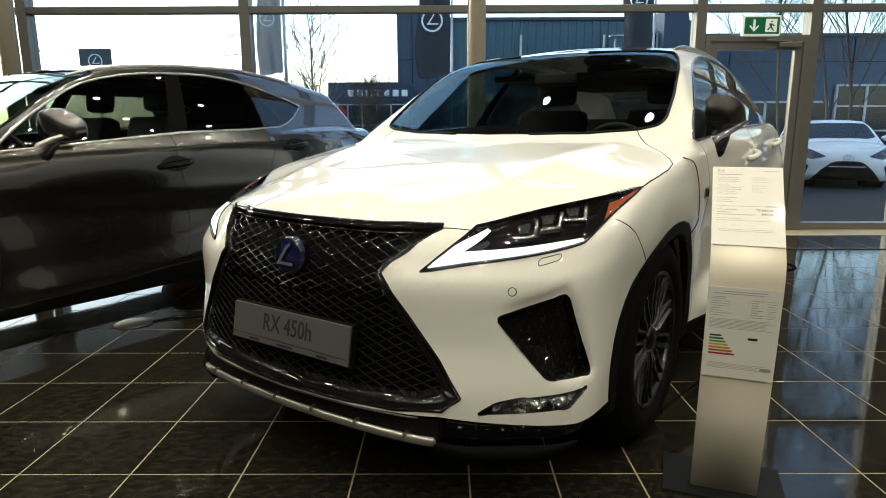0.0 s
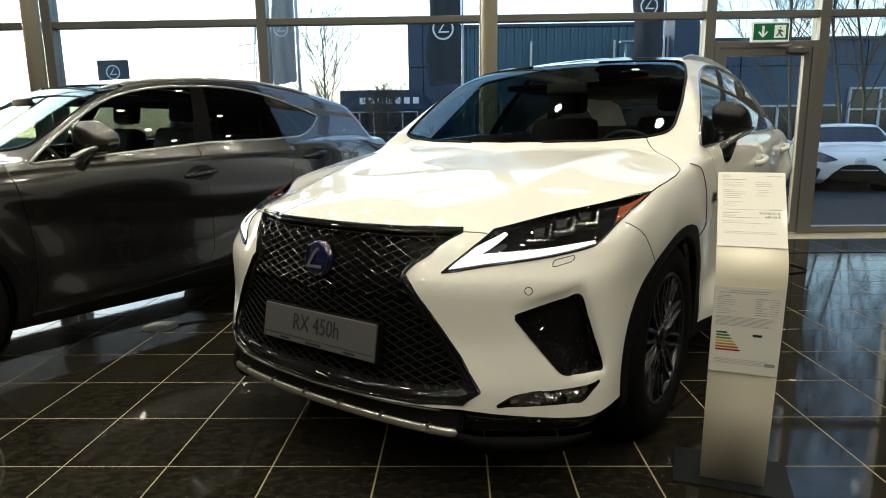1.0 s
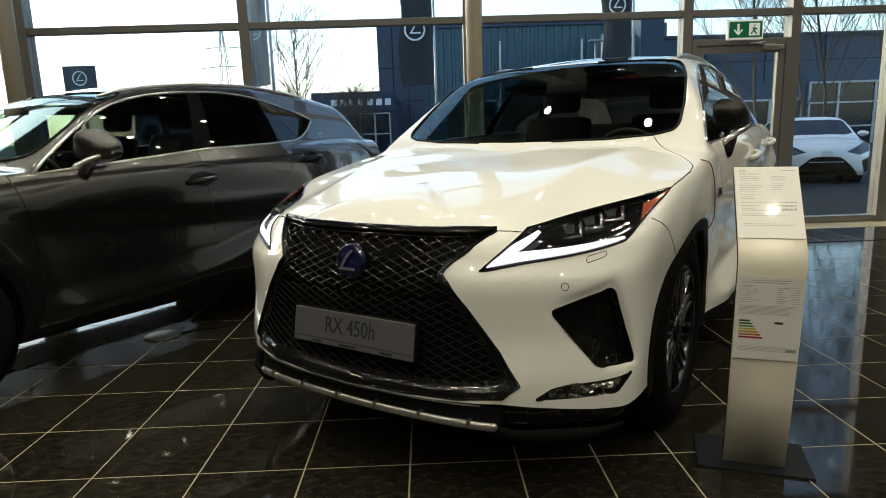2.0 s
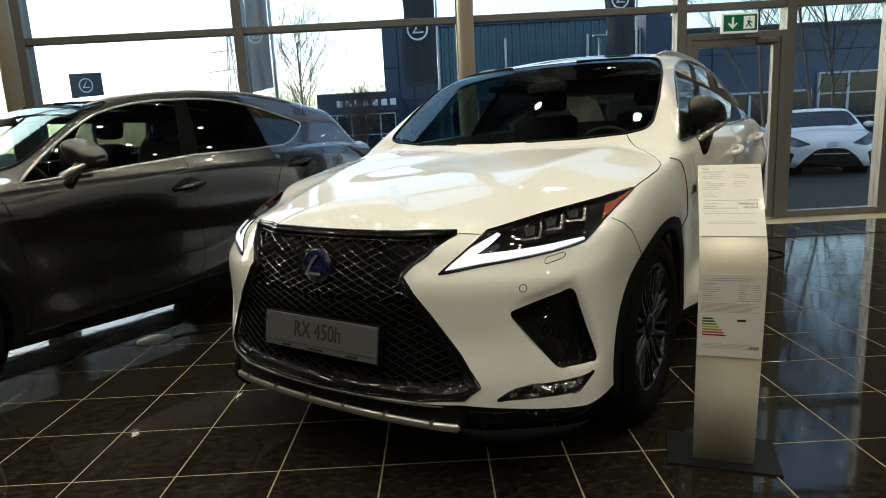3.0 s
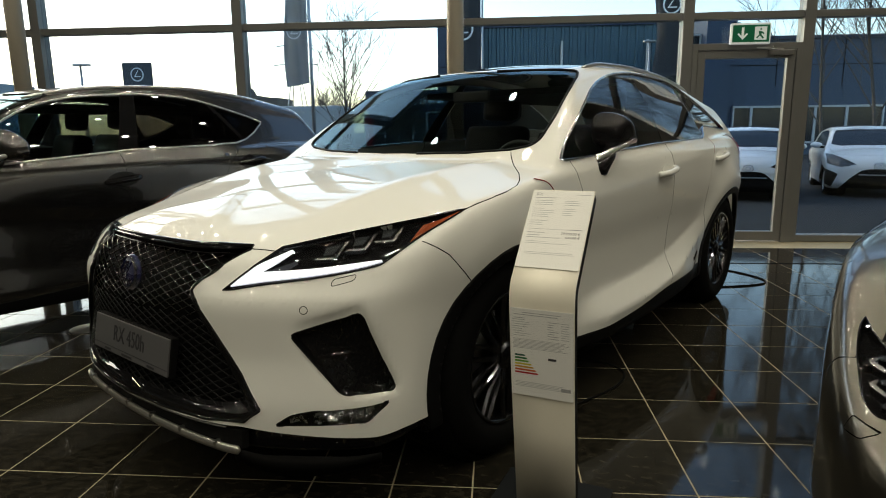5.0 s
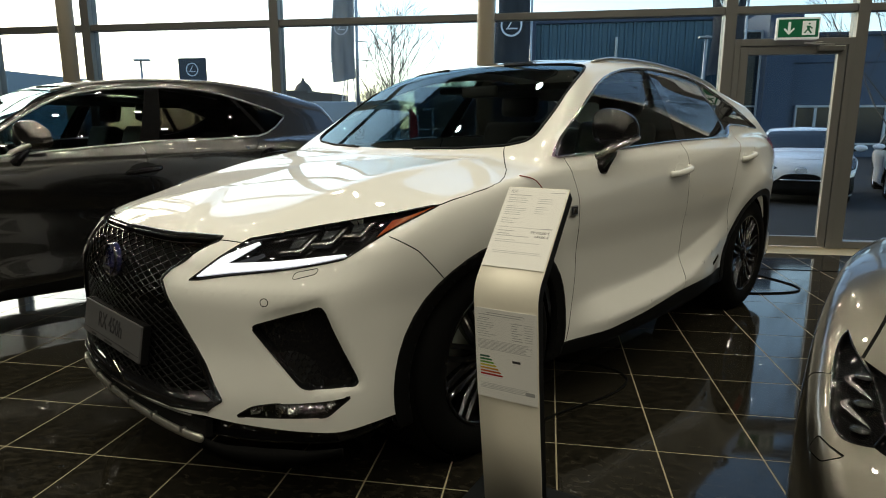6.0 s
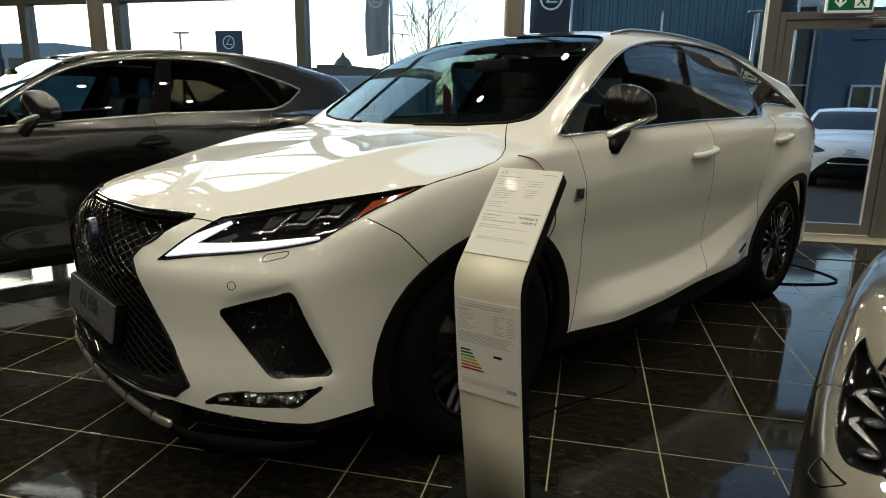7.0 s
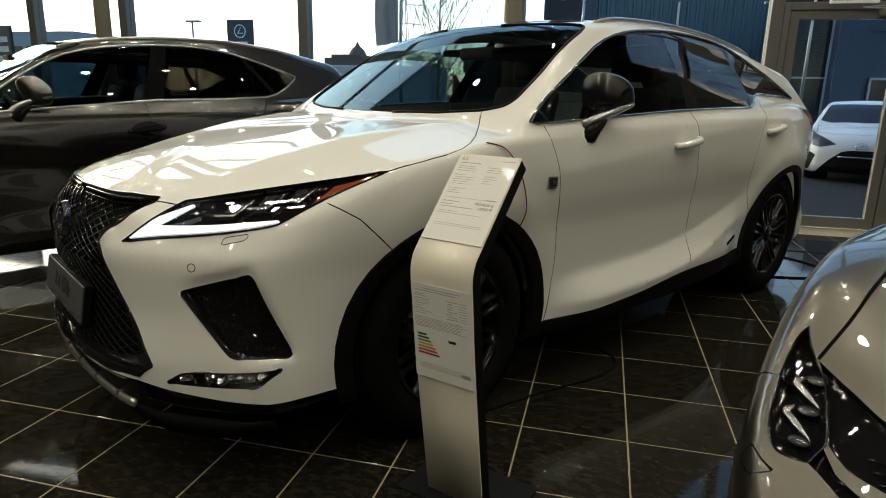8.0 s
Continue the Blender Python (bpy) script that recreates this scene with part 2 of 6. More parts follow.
def smooth_line(points, closed=False, steps=8):
    """A Catmull-Rom curve through the points."""
    p = [np.array(q, float) for q in points]
    n, out = len(p), []
    for i in range(n if closed else n - 1):
        a, b, c, d = (p[(i + k) % n] if closed else p[min(max(i + k, 0), n - 1)] for k in (-1, 0, 1, 2))
        for s in range(steps):
            u = s / steps
            out.append(0.5 * (2 * b + (c - a) * u + (2 * a - 5 * b + 4 * c - d) * u * u + (3 * b - a - 3 * c + d) * u ** 3))
    if not closed:
        out.append(p[-1])
    return [tuple(q) for q in out]


def rounded(points, radius, steps=4):
    """A closed outline with its corners rounded."""
    out, n = [], len(points)
    for i in range(n):
        a, b, c = (np.array(points[(i + k) % n], float) for k in (-1, 0, 1))
        ra = min(radius, 0.45 * np.linalg.norm(a - b))
        rc = min(radius, 0.45 * np.linalg.norm(c - b))
        p, q = b + (a - b) / np.linalg.norm(a - b) * ra, b + (c - b) / np.linalg.norm(c - b) * rc
        for s in range(steps + 1):
            u = s / steps
            out.append(tuple((1 - u) ** 2 * p + 2 * u * (1 - u) * b + u * u * q))
    return out


def text_bm(words, size, depth=0.0008):
    """Letters of the built-in font as a bmesh: x along the line, y up, centred."""
    curve = bpy.data.curves.new("letters", "FONT")
    curve.body, curve.size, curve.extrude, curve.align_x, curve.align_y = words, size, depth, "CENTER", "CENTER"
    curve.resolution_u = 3
    ob = bpy.data.objects.new("letters", curve)
    scene.collection.objects.link(ob)
    bpy.context.view_layer.update()
    me = bpy.data.meshes.new_from_object(ob.evaluated_get(bpy.context.evaluated_depsgraph_get()))
    bpy.data.objects.remove(ob)
    bpy.data.curves.remove(curve)
    bm = bmesh.new()
    bm.from_mesh(me)
    bpy.data.meshes.remove(me)
    return bm


def placed(bm, m):
    bmesh.ops.transform(bm, matrix=m, verts=bm.verts)
    return bm

# ---- the showroom ----
GLASS_Y, CEIL, WEST, EAST, SOUTH = 7.18, 4.9, -11.0, 9.6, -9.0

floor = tagged(part("floor", boxed(WEST, EAST, SOUTH, GLASS_Y + 0.1, -0.2, -0.0012), grout), "grout bed under dark polished slate floor tiles", "floor", kind="structure")
ceiling = tagged(part("ceiling", boxed(WEST, EAST, SOUTH, GLASS_Y + 0.2, CEIL, CEIL + 0.3), ceiling_paint), "plain grey showroom ceiling", "ceiling", kind="structure")
for name, size in (("wall_south", (WEST, EAST, SOUTH - 0.3, SOUTH)), ("wall_west", (WEST - 0.3, WEST, SOUTH, GLASS_Y + 0.2)), ("wall_east", (EAST, EAST + 0.3, SOUTH, GLASS_Y + 0.2))):
    tagged(part(name, boxed(*size, -0.1, CEIL), wall_paint), "plain painted showroom wall", "wall", kind="structure")

# glazed front: mullions at these places, the door bay between the last but two
BAYS = [-10.8, -8.3, -5.84, -4.46, -2.06, 0.40, 2.86, 4.09, 5.26]
LEVELS = [0.04, 2.415, 3.67, CEIL - 0.05]
front = tagged(thing("wall_north", "", ""), "tall glazed showroom front in grey aluminium frames", "glass wall", kind="structure")
for x in BAYS:
    part("mullion", boxed(x - 0.055, x + 0.055, GLASS_Y - 0.02, GLASS_Y + 0.14, 0, CEIL, 0.004), frame_metal, front)
for i, (a, b) in enumerate(zip(BAYS, BAYS[1:])):
    door_bay = i == 6
    for k, z in enumerate(LEVELS):
        if door_bay and k == 0:
            continue
        part("transom", boxed(a + 0.055, b - 0.055, GLASS_Y, GLASS_Y + 0.12, z - 0.036, z + 0.036, 0.004), frame_metal, front)
    for k, (z0, z1) in enumerate(zip(LEVELS, LEVELS[1:])):
        if door_bay and k == 0:
            continue
        pane = part("pane", boxed(a + 0.055, b - 0.055, GLASS_Y + 0.05, GLASS_Y + 0.058, z0 + 0.036, z1 - 0.036), window_glass, front)
        pane.visible_shadow = False

tagged(part("wall_north_end", boxed(5.315, EAST + 0.3, GLASS_Y, GLASS_Y + 0.2, -0.1, CEIL), wall_paint), "plain painted wall beside the glazed front", "wall", kind="structure")

# glazed exit door in its frame
door = tagged(thing("door_1", "", ""), "glazed aluminium exit door, shut, with door closer", "door", kind="structure")
DX0, DX1 = 2.915, 4.035
for x0, x1, z0, z1 in ((DX0, DX0 + 0.055, 0, 2.13), (DX1 - 0.055, DX1, 0, 2.13), (DX0 + 0.055, DX1 - 0.055, 2.06, 2.13)):
    part("door_frame", boxed(x0, x1, GLASS_Y - 0.03, GLASS_Y + 0.08, z0, z1, 0.004), frame_metal, door)
for x0, x1, z0, z1 in ((DX0 + 0.06, DX0 + 0.14, 0.015, 2.055), (DX1 - 0.14, DX1 - 0.06, 0.015, 2.055), (DX0 + 0.14, DX1 - 0.14, 1.975, 2.055), (DX0 + 0.14, DX1 - 0.14, 0.015, 0.12)):
    part("door_rail", boxed(x0, x1, GLASS_Y - 0.015, GLASS_Y + 0.05, z0, z1, 0.004), frame_metal, door)
pane = part("pane", boxed(DX0 + 0.14, DX1 - 0.14, GLASS_Y + 0.015, GLASS_Y + 0.023, 0.12, 1.975), window_glass, door)
pane.visible_shadow = False
part("door_closer", boxed(DX1 - 0.34, DX1 - 0.1, GLASS_Y - 0.07, GLASS_Y - 0.015, 2.0, 2.05, 0.006), satin_silver, door)
part("closer_arm", rod(bmesh.new(), [(DX1 - 0.2, GLASS_Y - 0.05, 2.058), (DX1 - 0.48, GLASS_Y - 0.06, 2.075), (DX1 - 0.3, GLASS_Y - 0.035, 2.09)], 0.007), satin_silver, door)
over = part("pane", boxed(DX0, DX1, GLASS_Y + 0.05, GLASS_Y + 0.058, 2.13, 2.379), window_glass, door)
over.visible_shadow = False

# round columns
for x in (-4.27, 0.42):
    col = tagged(part("column", lathe(bmesh.new(), [(0, 0.001), (0, 0.085), (CEIL, 0.085), (CEIL, 0.001)], 40), column_paint, smooth=False), "round cream-painted steel column", "column", kind="structure")
    for f in col.data.polygons:
        f.use_smooth = len(f.vertices) == 4 and abs(f.normal.x) < 0.5
    col.matrix_world = pose(x, 6.62, 0, 0, -90, 0)

# ---- car bodies ----
# Car space: x to the car's left, y back from the front axle, z up from the floor; half a body is built and mirrored.
def smin(a, b, k):
    h = np.clip(0.5 + 0.5 * (b - a) / k, 0, 1)
    return b + (a - b) * h - k * h * (1 - h)


def smax(a, b, k):
    return -smin(-a, -b, k)


def curve(x, points):
    """A smooth curve through a few (place, value) points."""
    xs, ys = np.array([p[0] for p in points], float), np.array([p[1] for p in points], float)
    d = np.diff(ys) / np.diff(xs)
    m = np.concatenate([[d[0]], np.where(d[1:] * d[:-1] > 0, 2 * d[1:] * d[:-1] / (d[1:] + d[:-1] + 1e-12), 0), [d[-1]]])
    x = np.clip(x, xs[0] - 0.3, xs[-1] + 0.3)
    i = np.clip(np.searchsorted(xs, x) - 1, 0, len(xs) - 2)
    h = xs[i + 1] - xs[i]
    t = (x - xs[i]) / h
    inner = (2 * t ** 3 - 3 * t ** 2 + 1) * ys[i] + (t ** 3 - 2 * t ** 2 + t) * h * m[i] + (3 * t ** 2 - 2 * t ** 3) * ys[i + 1] + (t ** 3 - t ** 2) * h * m[i + 1]
    return np.where(t < 0, ys[i] + m[i] * (x - xs[i]), np.where(t > 1, ys[i + 1] + m[i + 1] * (x - xs[i + 1]), inner))


def bump(x, at, width):
    return np.exp(-((x - at) / width) ** 2)


NOSE = [(0, -0.9), (0.25, -0.885), (0.45, -0.85), (0.62, -0.775), (0.74, -0.685), (0.83, -0.585), (0.89, -0.45), (0.925, -0.24), (0.945, 0.05)]
STEEP_AT = np.linspace(0, 1, 200)
STEEP = 1 / np.sqrt(1 + np.gradient(curve(STEEP_AT, NOSE), 1 / 199) ** 2)


WHITE_RIDGE = [(0.3, 1.35), (0.75, 1.49), (1.05, 1.565), (1.4, 1.615), (1.8, 1.63), (2.3, 1.612), (2.8, 1.558), (3.2, 1.495), (3.45, 1.455), (3.7, 1.39)]
DARK_RIDGE = [(0.5, 1.30), (1.0, 1.47), (1.3, 1.55), (1.6, 1.602), (2.0, 1.636), (2.35, 1.642), (2.75, 1.618), (3.15, 1.55), (3.4, 1.50), (3.6, 1.44)]


def eased(v):
    v = np.clip(v, 0, 1)
    return v * v * (3 - 2 * v)


def bumper_relief(x, y, z):
    """How far the front corner stands out: it leans back under the headlamp and is hollow round the vent, with a sharp outer fin and a ledge over the fog lamp."""
    s = 0.70711 * (x + y)
    slant = s - 0.146 - 0.385 * (0.722 - z)
    roof_line = z - 0.664 - 0.27 * (s + 0.067)
    floor_line = 0.468 - z
    inwards = s + 0.067 - 0.80 * np.clip(0.664 - z, 0, 0.25)
    hollow = eased(1 - np.clip(slant - 0.004, 0, 1) / 0.03) * eased((inwards + 0.02) / 0.16) * eased(1 - np.clip(roof_line - 0.003, 0, 1) / 0.03) * eased(1 - np.clip(floor_line + 0.008, 0, 1) / 0.022)
    edge = 0.766 + 0.10 * np.clip(s - 0.12, 0, 0.5)
    shelf = np.clip(z - edge, 0, 0.045) * eased((s + 0.33) / 0.06) * eased((0.42 - s) / 0.3)
    return -(0.32 * shelf + 0.014 * hollow) * (y < 0.3)


def suv_field(x, y, z, ridge_points, screen_back=0.0, keel=0.2, white=True):
    """Negative inside the body of a crossover with a sloping bonnet, creased flanks and a fastback tail."""
    x = x + 0.02
    # bonnet and shoulder deck
    crown = curve(y, [(-0.95, 0.84), (-0.82, 0.925), (-0.62, 0.985), (-0.3, 1.045), (0.1, 1.095), (0.5, 1.135), (1.2, 1.15), (2.2, 1.185), (3.2, 1.225), (3.95, 1.2)])
    fall = curve(y, [(-0.95, 0.16), (-0.6, 0.19), (-0.1, 0.085), (0.4, 0.055), (1.2, 0.03), (3.9, 0.05)])
    at = x - curve(y, [(-0.9, 0.475), (-0.71, 0.488), (-0.37, 0.51), (-0.14, 0.533), (0.07, 0.58), (0.45, 0.66)])
    ridge = 0.030 * np.exp(-np.sqrt((at / np.where(at > 0, 0.13, 0.20)) ** 2 + 0.008)) * np.clip((y + 0.85) / 0.5, 0, 1) * np.clip((0.55 - y) / 0.3, 0, 1)
    top = (z - (crown - fall * x * x + ridge)) * 0.95
    # nose and tail in plan
    plan = curve(x, NOSE)
    lean = curve(z, [(0.2, 0.05), (0.3, -0.02), (0.42, -0.028), (0.6, -0.004), (0.72, -0.006), (0.80, 0.016), (0.86, 0.05), (0.92, 0.12), (1.0, 0.25)])
    steep = np.interp(x, STEEP_AT, STEEP)
    nose = (plan + lean - y) * steep
    end = y - (3.99 - 0.32 * x * x - 0.22 * np.clip(z - 0.95, 0, 1) - 0.25 * np.clip(0.5 - z, 0, 1))
    # flanks: flared over the wheels, waisted between, with a rising lower crease
    reach = np.sqrt((y - 2.92) ** 2 + (z - 0.40) ** 2)
    near = np.sqrt((y - 0.13) ** 2 + (z - 0.40) ** 2)
    flare = 0.022 * bump(y, 0, 0.5) * np.clip((z - 0.3) / 0.5, 0, 1) * np.clip((1.12 - z) / 0.12, 0, 1)
    flare = flare + 0.016 * np.exp(-((near - 0.50) / np.where(near > 0.5, 0.09, 0.3)) ** 2) * eased((z - 0.42) / 0.3) * eased((y + 0.35) / 0.3)
    flare = flare + 0.026 * bump(y, 2.85, 0.6) * np.clip((z - 0.25) / 0.5, 0, 1) * np.clip((1.08 - z) / 0.2, 0, 1) + 0.028 * np.exp(-((reach - 0.50) / np.where(reach > 0.5, 0.10, 0.3)) ** 2) * eased((z - 0.42) / 0.3)
    upper = [(0.68, 0.872), (0.86, 0.905), (0.97, 0.917), (1.06, 0.918), (1.115, 0.910), (1.16, 0.885), (1.3, 0.79)]
    rocker = [(0.2, 0.845), (0.30, 0.890), (0.38, 0.892), (0.52, 0.864)] if white else [(0.2, 0.815), (0.30, 0.855), (0.37, 0.870), (0.52, 0.866)]
    between = eased((np.minimum(np.abs(y - 0.13), np.abs(y - 2.92)) - 0.50) / 0.3)
    wall = between * curve(z, rocker + upper) + (1 - between) * curve(z, [(0.2, 0.835), (0.30, 0.868), (0.52, 0.868)] + upper)
    taper = curve(y, [(-0.9, 0.0), (0.3, 0.0), (1.5, 0.014), (2.8, 0.0), (3.1, -0.012), (3.4, -0.058), (3.6, -0.112), (3.8, -0.172), (4.0, -0.26)]) - 0.3 * np.clip(z - 1.0, 0, 0.3) * np.clip(y - 2.9, 0, 1) + 0.045 * eased((0.85 - z) / 0.4) * eased((y - 2.85) / 0.65)
    line = curve(y, [(0.4, 0.365), (1.3, 0.39), (1.72, 0.43), (2.05, 0.50), (2.4, 0.575), (2.6, 0.60)])
    crease = curve(y, [(0.6, 0.0), (0.95, 0.046), (1.9, 0.058), (2.2, 0.042), (2.45, 0.006), (2.7, 0.0)]) * np.where(z > line, np.clip(1 - (z - line) / 0.11, 0, 1), np.clip(1 - (line - z) / 0.3, 0, 1)) * (y > 0.6) * (y < 2.45)
    fold = 0.94 + 0.10 * (y - 0.65)
    if white:
        crease = crease - 0.16 * (np.clip(z - fold, 0, 0.16) - 0.06) * eased((y - 0.35) / 0.4) * eased((2.4 - y) / 0.5)
    else:
        # smoother doors with a hollow that sweeps down behind the front wheel
        crease = crease * 0.3 - 0.016 * np.exp(-((z - 0.80 + 0.10 * (y - 0.9)) / 0.09) ** 2) * np.exp(-((y - 1.0) / 0.65) ** 2)
    side = x - (wall + flare + taper + crease)
    low = smax(smax(top, side, 0.036), nose, 0.045)
    if white:
        low = low - bumper_relief(x, y, z)
    low = smax(smax(low, end, 0.08), keel + max(0.0, 0.26 - keel) * np.clip(-(y + 0.55) / 0.3, 0, 1) - z, 0.03)
    # greenhouse
    lid = z - (curve(y, ridge_points) - 0.10 * x * x - 0.22 * np.clip(x - 0.5, 0, 1) ** 2)
    screen = (z - 1.115 - 0.655 * (y - 0.305 - screen_back - 0.17 * x * x)) * 0.83
    back = (z - 1.2 - (0.95 if white else 1.25) * (3.78 - (0.0 if white else 0.10) - 0.30 * x * x - y)) * 0.72
    glass_side = (x - curve(z, [(1.0, 0.895), (1.10, 0.880), (1.15, 0.862), (1.35, 0.75), (1.5, 0.64), (1.62, 0.55)]) - 0.035 * bump(y, 1.7, 1.1) + 0.09 * np.clip(y - 2.4, 0, 2)) * 0.9
    cabin = smax(smax(lid, glass_side, 0.05), smax(screen, back, 0.02), 0.03)
    return smin(low, smax(cabin, 1.09 - z, 0.02), 0.02)


def half_shell(field, lo, hi, step):
    """Quads on the zero surface of a field over a box: surface nets, then drawn exactly onto the surface."""
    n = [int(round((b - a) / step)) + 1 for a, b in zip(lo, hi)]
    axes = [a + step * np.arange(k) for a, k in zip(lo, n)]
    g = field(*np.meshgrid(*axes, indexing="ij"))
    inside = g < 0
    corner = [inside[i:n[0] - 1 + i, j:n[1] - 1 + j, k:n[2] - 1 + k] for i in (0, 1) for j in (0, 1) for k in (0, 1)]
    count = sum(c.astype(np.int8) for c in corner)
    cells = (count > 0) & (count < 8)
    number = -np.ones(cells.shape, int)
    where = np.argwhere(cells)
    number[cells] = np.arange(len(where))
    v = np.array(lo) + step * (where + 0.5)
    for _ in range(7):
        e = 0.004
        d = field(v[:, 0], v[:, 1], v[:, 2])
        grad = np.stack([field(*(v + e * np.eye(3)[k]).T) - field(*(v - e * np.eye(3)[k]).T) for k in range(3)], 1) / (2 * e)
        move = -(d / np.maximum((grad ** 2).sum(1), 0.2))[:, None] * grad
        v += np.clip(move, -step, step) * 0.9
    faces = []
    for axis in range(3):
        o = [k for k in range(3) if k != axis]
        a = np.take(inside, range(n[axis] - 1), axis)
        b = np.take(inside, range(1, n[axis]), axis)
        edge = np.argwhere(a != b)
        ok = (edge[:, o[0]] > 0) & (edge[:, o[1]] > 0) & (edge[:, o[0]] < n[o[0]] - 1) & (edge[:, o[1]] < n[o[1]] - 1)
        edge = edge[ok]
        flip = a[tuple(edge.T)]
        quad = []
        for du, dv in ((-1, -1), (0, -1), (0, 0), (-1, 0)):
            c = edge.copy()
            c[:, o[0]] += du
            c[:, o[1]] += dv
            quad.append(number[tuple(c.T)])
        quad = np.stack(quad, 1)
        if axis == 1:
            flip = ~flip
        quad[~flip] = quad[~flip][:, ::-1]
        faces.append(quad)
    return v, np.concatenate(faces)


def shell_bm(v, faces):
    bm = bmesh.new()
    made = [bm.verts.new(p) for p in v.tolist()]
    for f in faces.tolist():
        try:
            bm.faces.new([made[i] for i in f])
        except ValueError:
            pass
    return bm

# ---- cutting panels out of a shell ----
SIDE, TOP = (Vector((0, 1, 0)), Vector((0, 0, 1))), (Vector((1, 0, 0)), Vector((0, 1, 0)))
FRONT, CORNER = (Vector((1, 0, 0)), Vector((0, 0, 1))), (Vector((0.70711, 0.70711, 0)), Vector((0, 0, 1)))
on_side = lambda c: c.x > 0.45
on_front = lambda c: c.y < 0.1
on_top = lambda c: c.z > 0.85


def within(p, q, outline):
    inside, j = False, len(outline) - 1
    for i in range(len(outline)):
        (ax, ay), (bx, by) = outline[i], outline[j]
        if (ay > q) != (by > q) and p < (bx - ax) * (q - ay) / (by - ay) + ax:
            inside = not inside
        j = i
    return inside


pool = {}


def cut(bm, zone, outline, basis, keep, number, over=None):
    """Cuts a closed outline, seen along one direction, into the shell and gives the faces inside it a zone number."""
    e1, e2 = basis
    us, vs = [p[0] for p in outline], [p[1] for p in outline]
    min_u, max_u, min_v, max_v = min(us) - 0.03, max(us) + 0.03, min(vs) - 0.03, max(vs) + 0.03
    if pool["seen"] < len(pool["faces"]):
        fresh = [tuple(f.calc_center_median()) for f in pool["faces"][pool["seen"]:]]
        pool["centres"] = np.concatenate([pool["centres"], np.array(fresh)])
        pool["seen"] = len(pool["faces"])
    p, q = pool["centres"] @ np.array(e1), pool["centres"] @ np.array(e2)
    rows = np.nonzero((p > min_u) & (p < max_u) & (q > min_v) & (q < max_v))[0]
    cand = [f for f in (pool["faces"][i] for i in rows) if keep(f.calc_center_median())]
    # faces are kept in square bins, so that each stretch of the outline meets its neighbours alone
    size, bins = 0.06, {}

    def file_in(f):
        fu, fv = [v.co.dot(e1) for v in f.verts], [v.co.dot(e2) for v in f.verts]
        bins.setdefault((int(sum(fu) / len(fu) // size), int(sum(fv) / len(fv) // size)), {})[f] = (min(fu), max(fu), min(fv), max(fv))
    for f in cand:
        file_in(f)
    known = set(cand)
    for (ua, va), (ub, vb) in zip(outline, outline[1:] + outline[:1]):
        length = math.hypot(ub - ua, vb - va)
        if length < 1e-6:
            continue
        lo_u, hi_u, lo_v, hi_v = min(ua, ub) - 0.001, max(ua, ub) + 0.001, min(va, vb) - 0.001, max(va, vb) + 0.001
        near = []
        for i in range(int((lo_u - 0.03) // size), int((hi_u + 0.03) // size) + 1):
            for j in range(int((lo_v - 0.03) // size), int((hi_v + 0.03) // size) + 1):
                for f, (a, b, c, d) in bins.get((i, j), {}).items():
                    if b > lo_u and a < hi_u and d > lo_v and c < hi_v:
                        near.append(f)
        if not near:
            continue
        co, no = e1 * ua + e2 * va, (e1 * (vb - va) - e2 * (ub - ua)) / length
        dist = {}
        for f in near:
            for v in f.verts:
                if v not in dist:
                    d = (v.co - co).dot(no)
                    dist[v] = 0.0 if abs(d) < 2e-5 else d
        for e in {e for f in near for e in f.edges}:
            p, q = e.verts
            if dist[p] * dist[q] < 0:
                _, fresh = bmesh.utils.edge_split(e, p, dist[p] / (dist[p] - dist[q]))
                dist[fresh] = 0.0
        for f in near:
            on = [v for v in f.verts if dist.get(v) == 0.0]
            if len(on) == 2 and not any(on[1] in e.verts for e in on[0].link_edges):
                fresh, _ = bmesh.utils.face_split(f, on[0], on[1])
                fresh[zone] = f[zone]
                known.add(fresh)
                cand.append(fresh)
                file_in(fresh)
                pool["faces"].append(fresh)
    for f in cand:
        c = f.calc_center_median()
        if keep(c) and (over is None or f[zone] in over) and within(c.dot(e1), c.dot(e2), outline):
            f[zone] = number


def ribbon(line, width):
    """The outline of a thin band along a line."""
    left, right = [], []
    for i, p in enumerate(line):
        a, b = line[max(i - 1, 0)], line[min(i + 1, len(line) - 1)]
        d = np.array(b) - np.array(a)
        n = np.array((-d[1], d[0])) / (np.linalg.norm(d) + 1e-9) * width / 2
        left.append(tuple(np.array(p) + n))
        right.append(tuple(np.array(p) - n))
    return left + right[::-1]


def lifted(bm, zone, numbers, shift=0.0, flip=False, both=False):
    """The faces of some zones as a bmesh of their own, moved along the normals; both: with the mirror image joined on."""
    out, made = bmesh.new(), {}
    for f in bm.faces:
        if f[zone] in numbers:
            row = []
            for v in f.verts:
                if v not in made:
                    n = v.normal if abs(v.co.x) > 1e-3 else Vector((0, v.normal.y, v.normal.z))
                    made[v] = out.verts.new(v.co + n * shift)
                row.append(made[v])
            out.faces.new(row)
    if both:
        twin = {v: out.verts.new((-v.co.x, v.co.y, v.co.z)) for v in list(out.verts)}
        for f in list(out.faces):
            out.faces.new([twin[v] for v in reversed(f.verts)])
        bmesh.ops.remove_doubles(out, verts=[v for v in out.verts if abs(v.co.x) < 0.003], dist=0.004)
    if flip:
        mirrored(out)
    return out


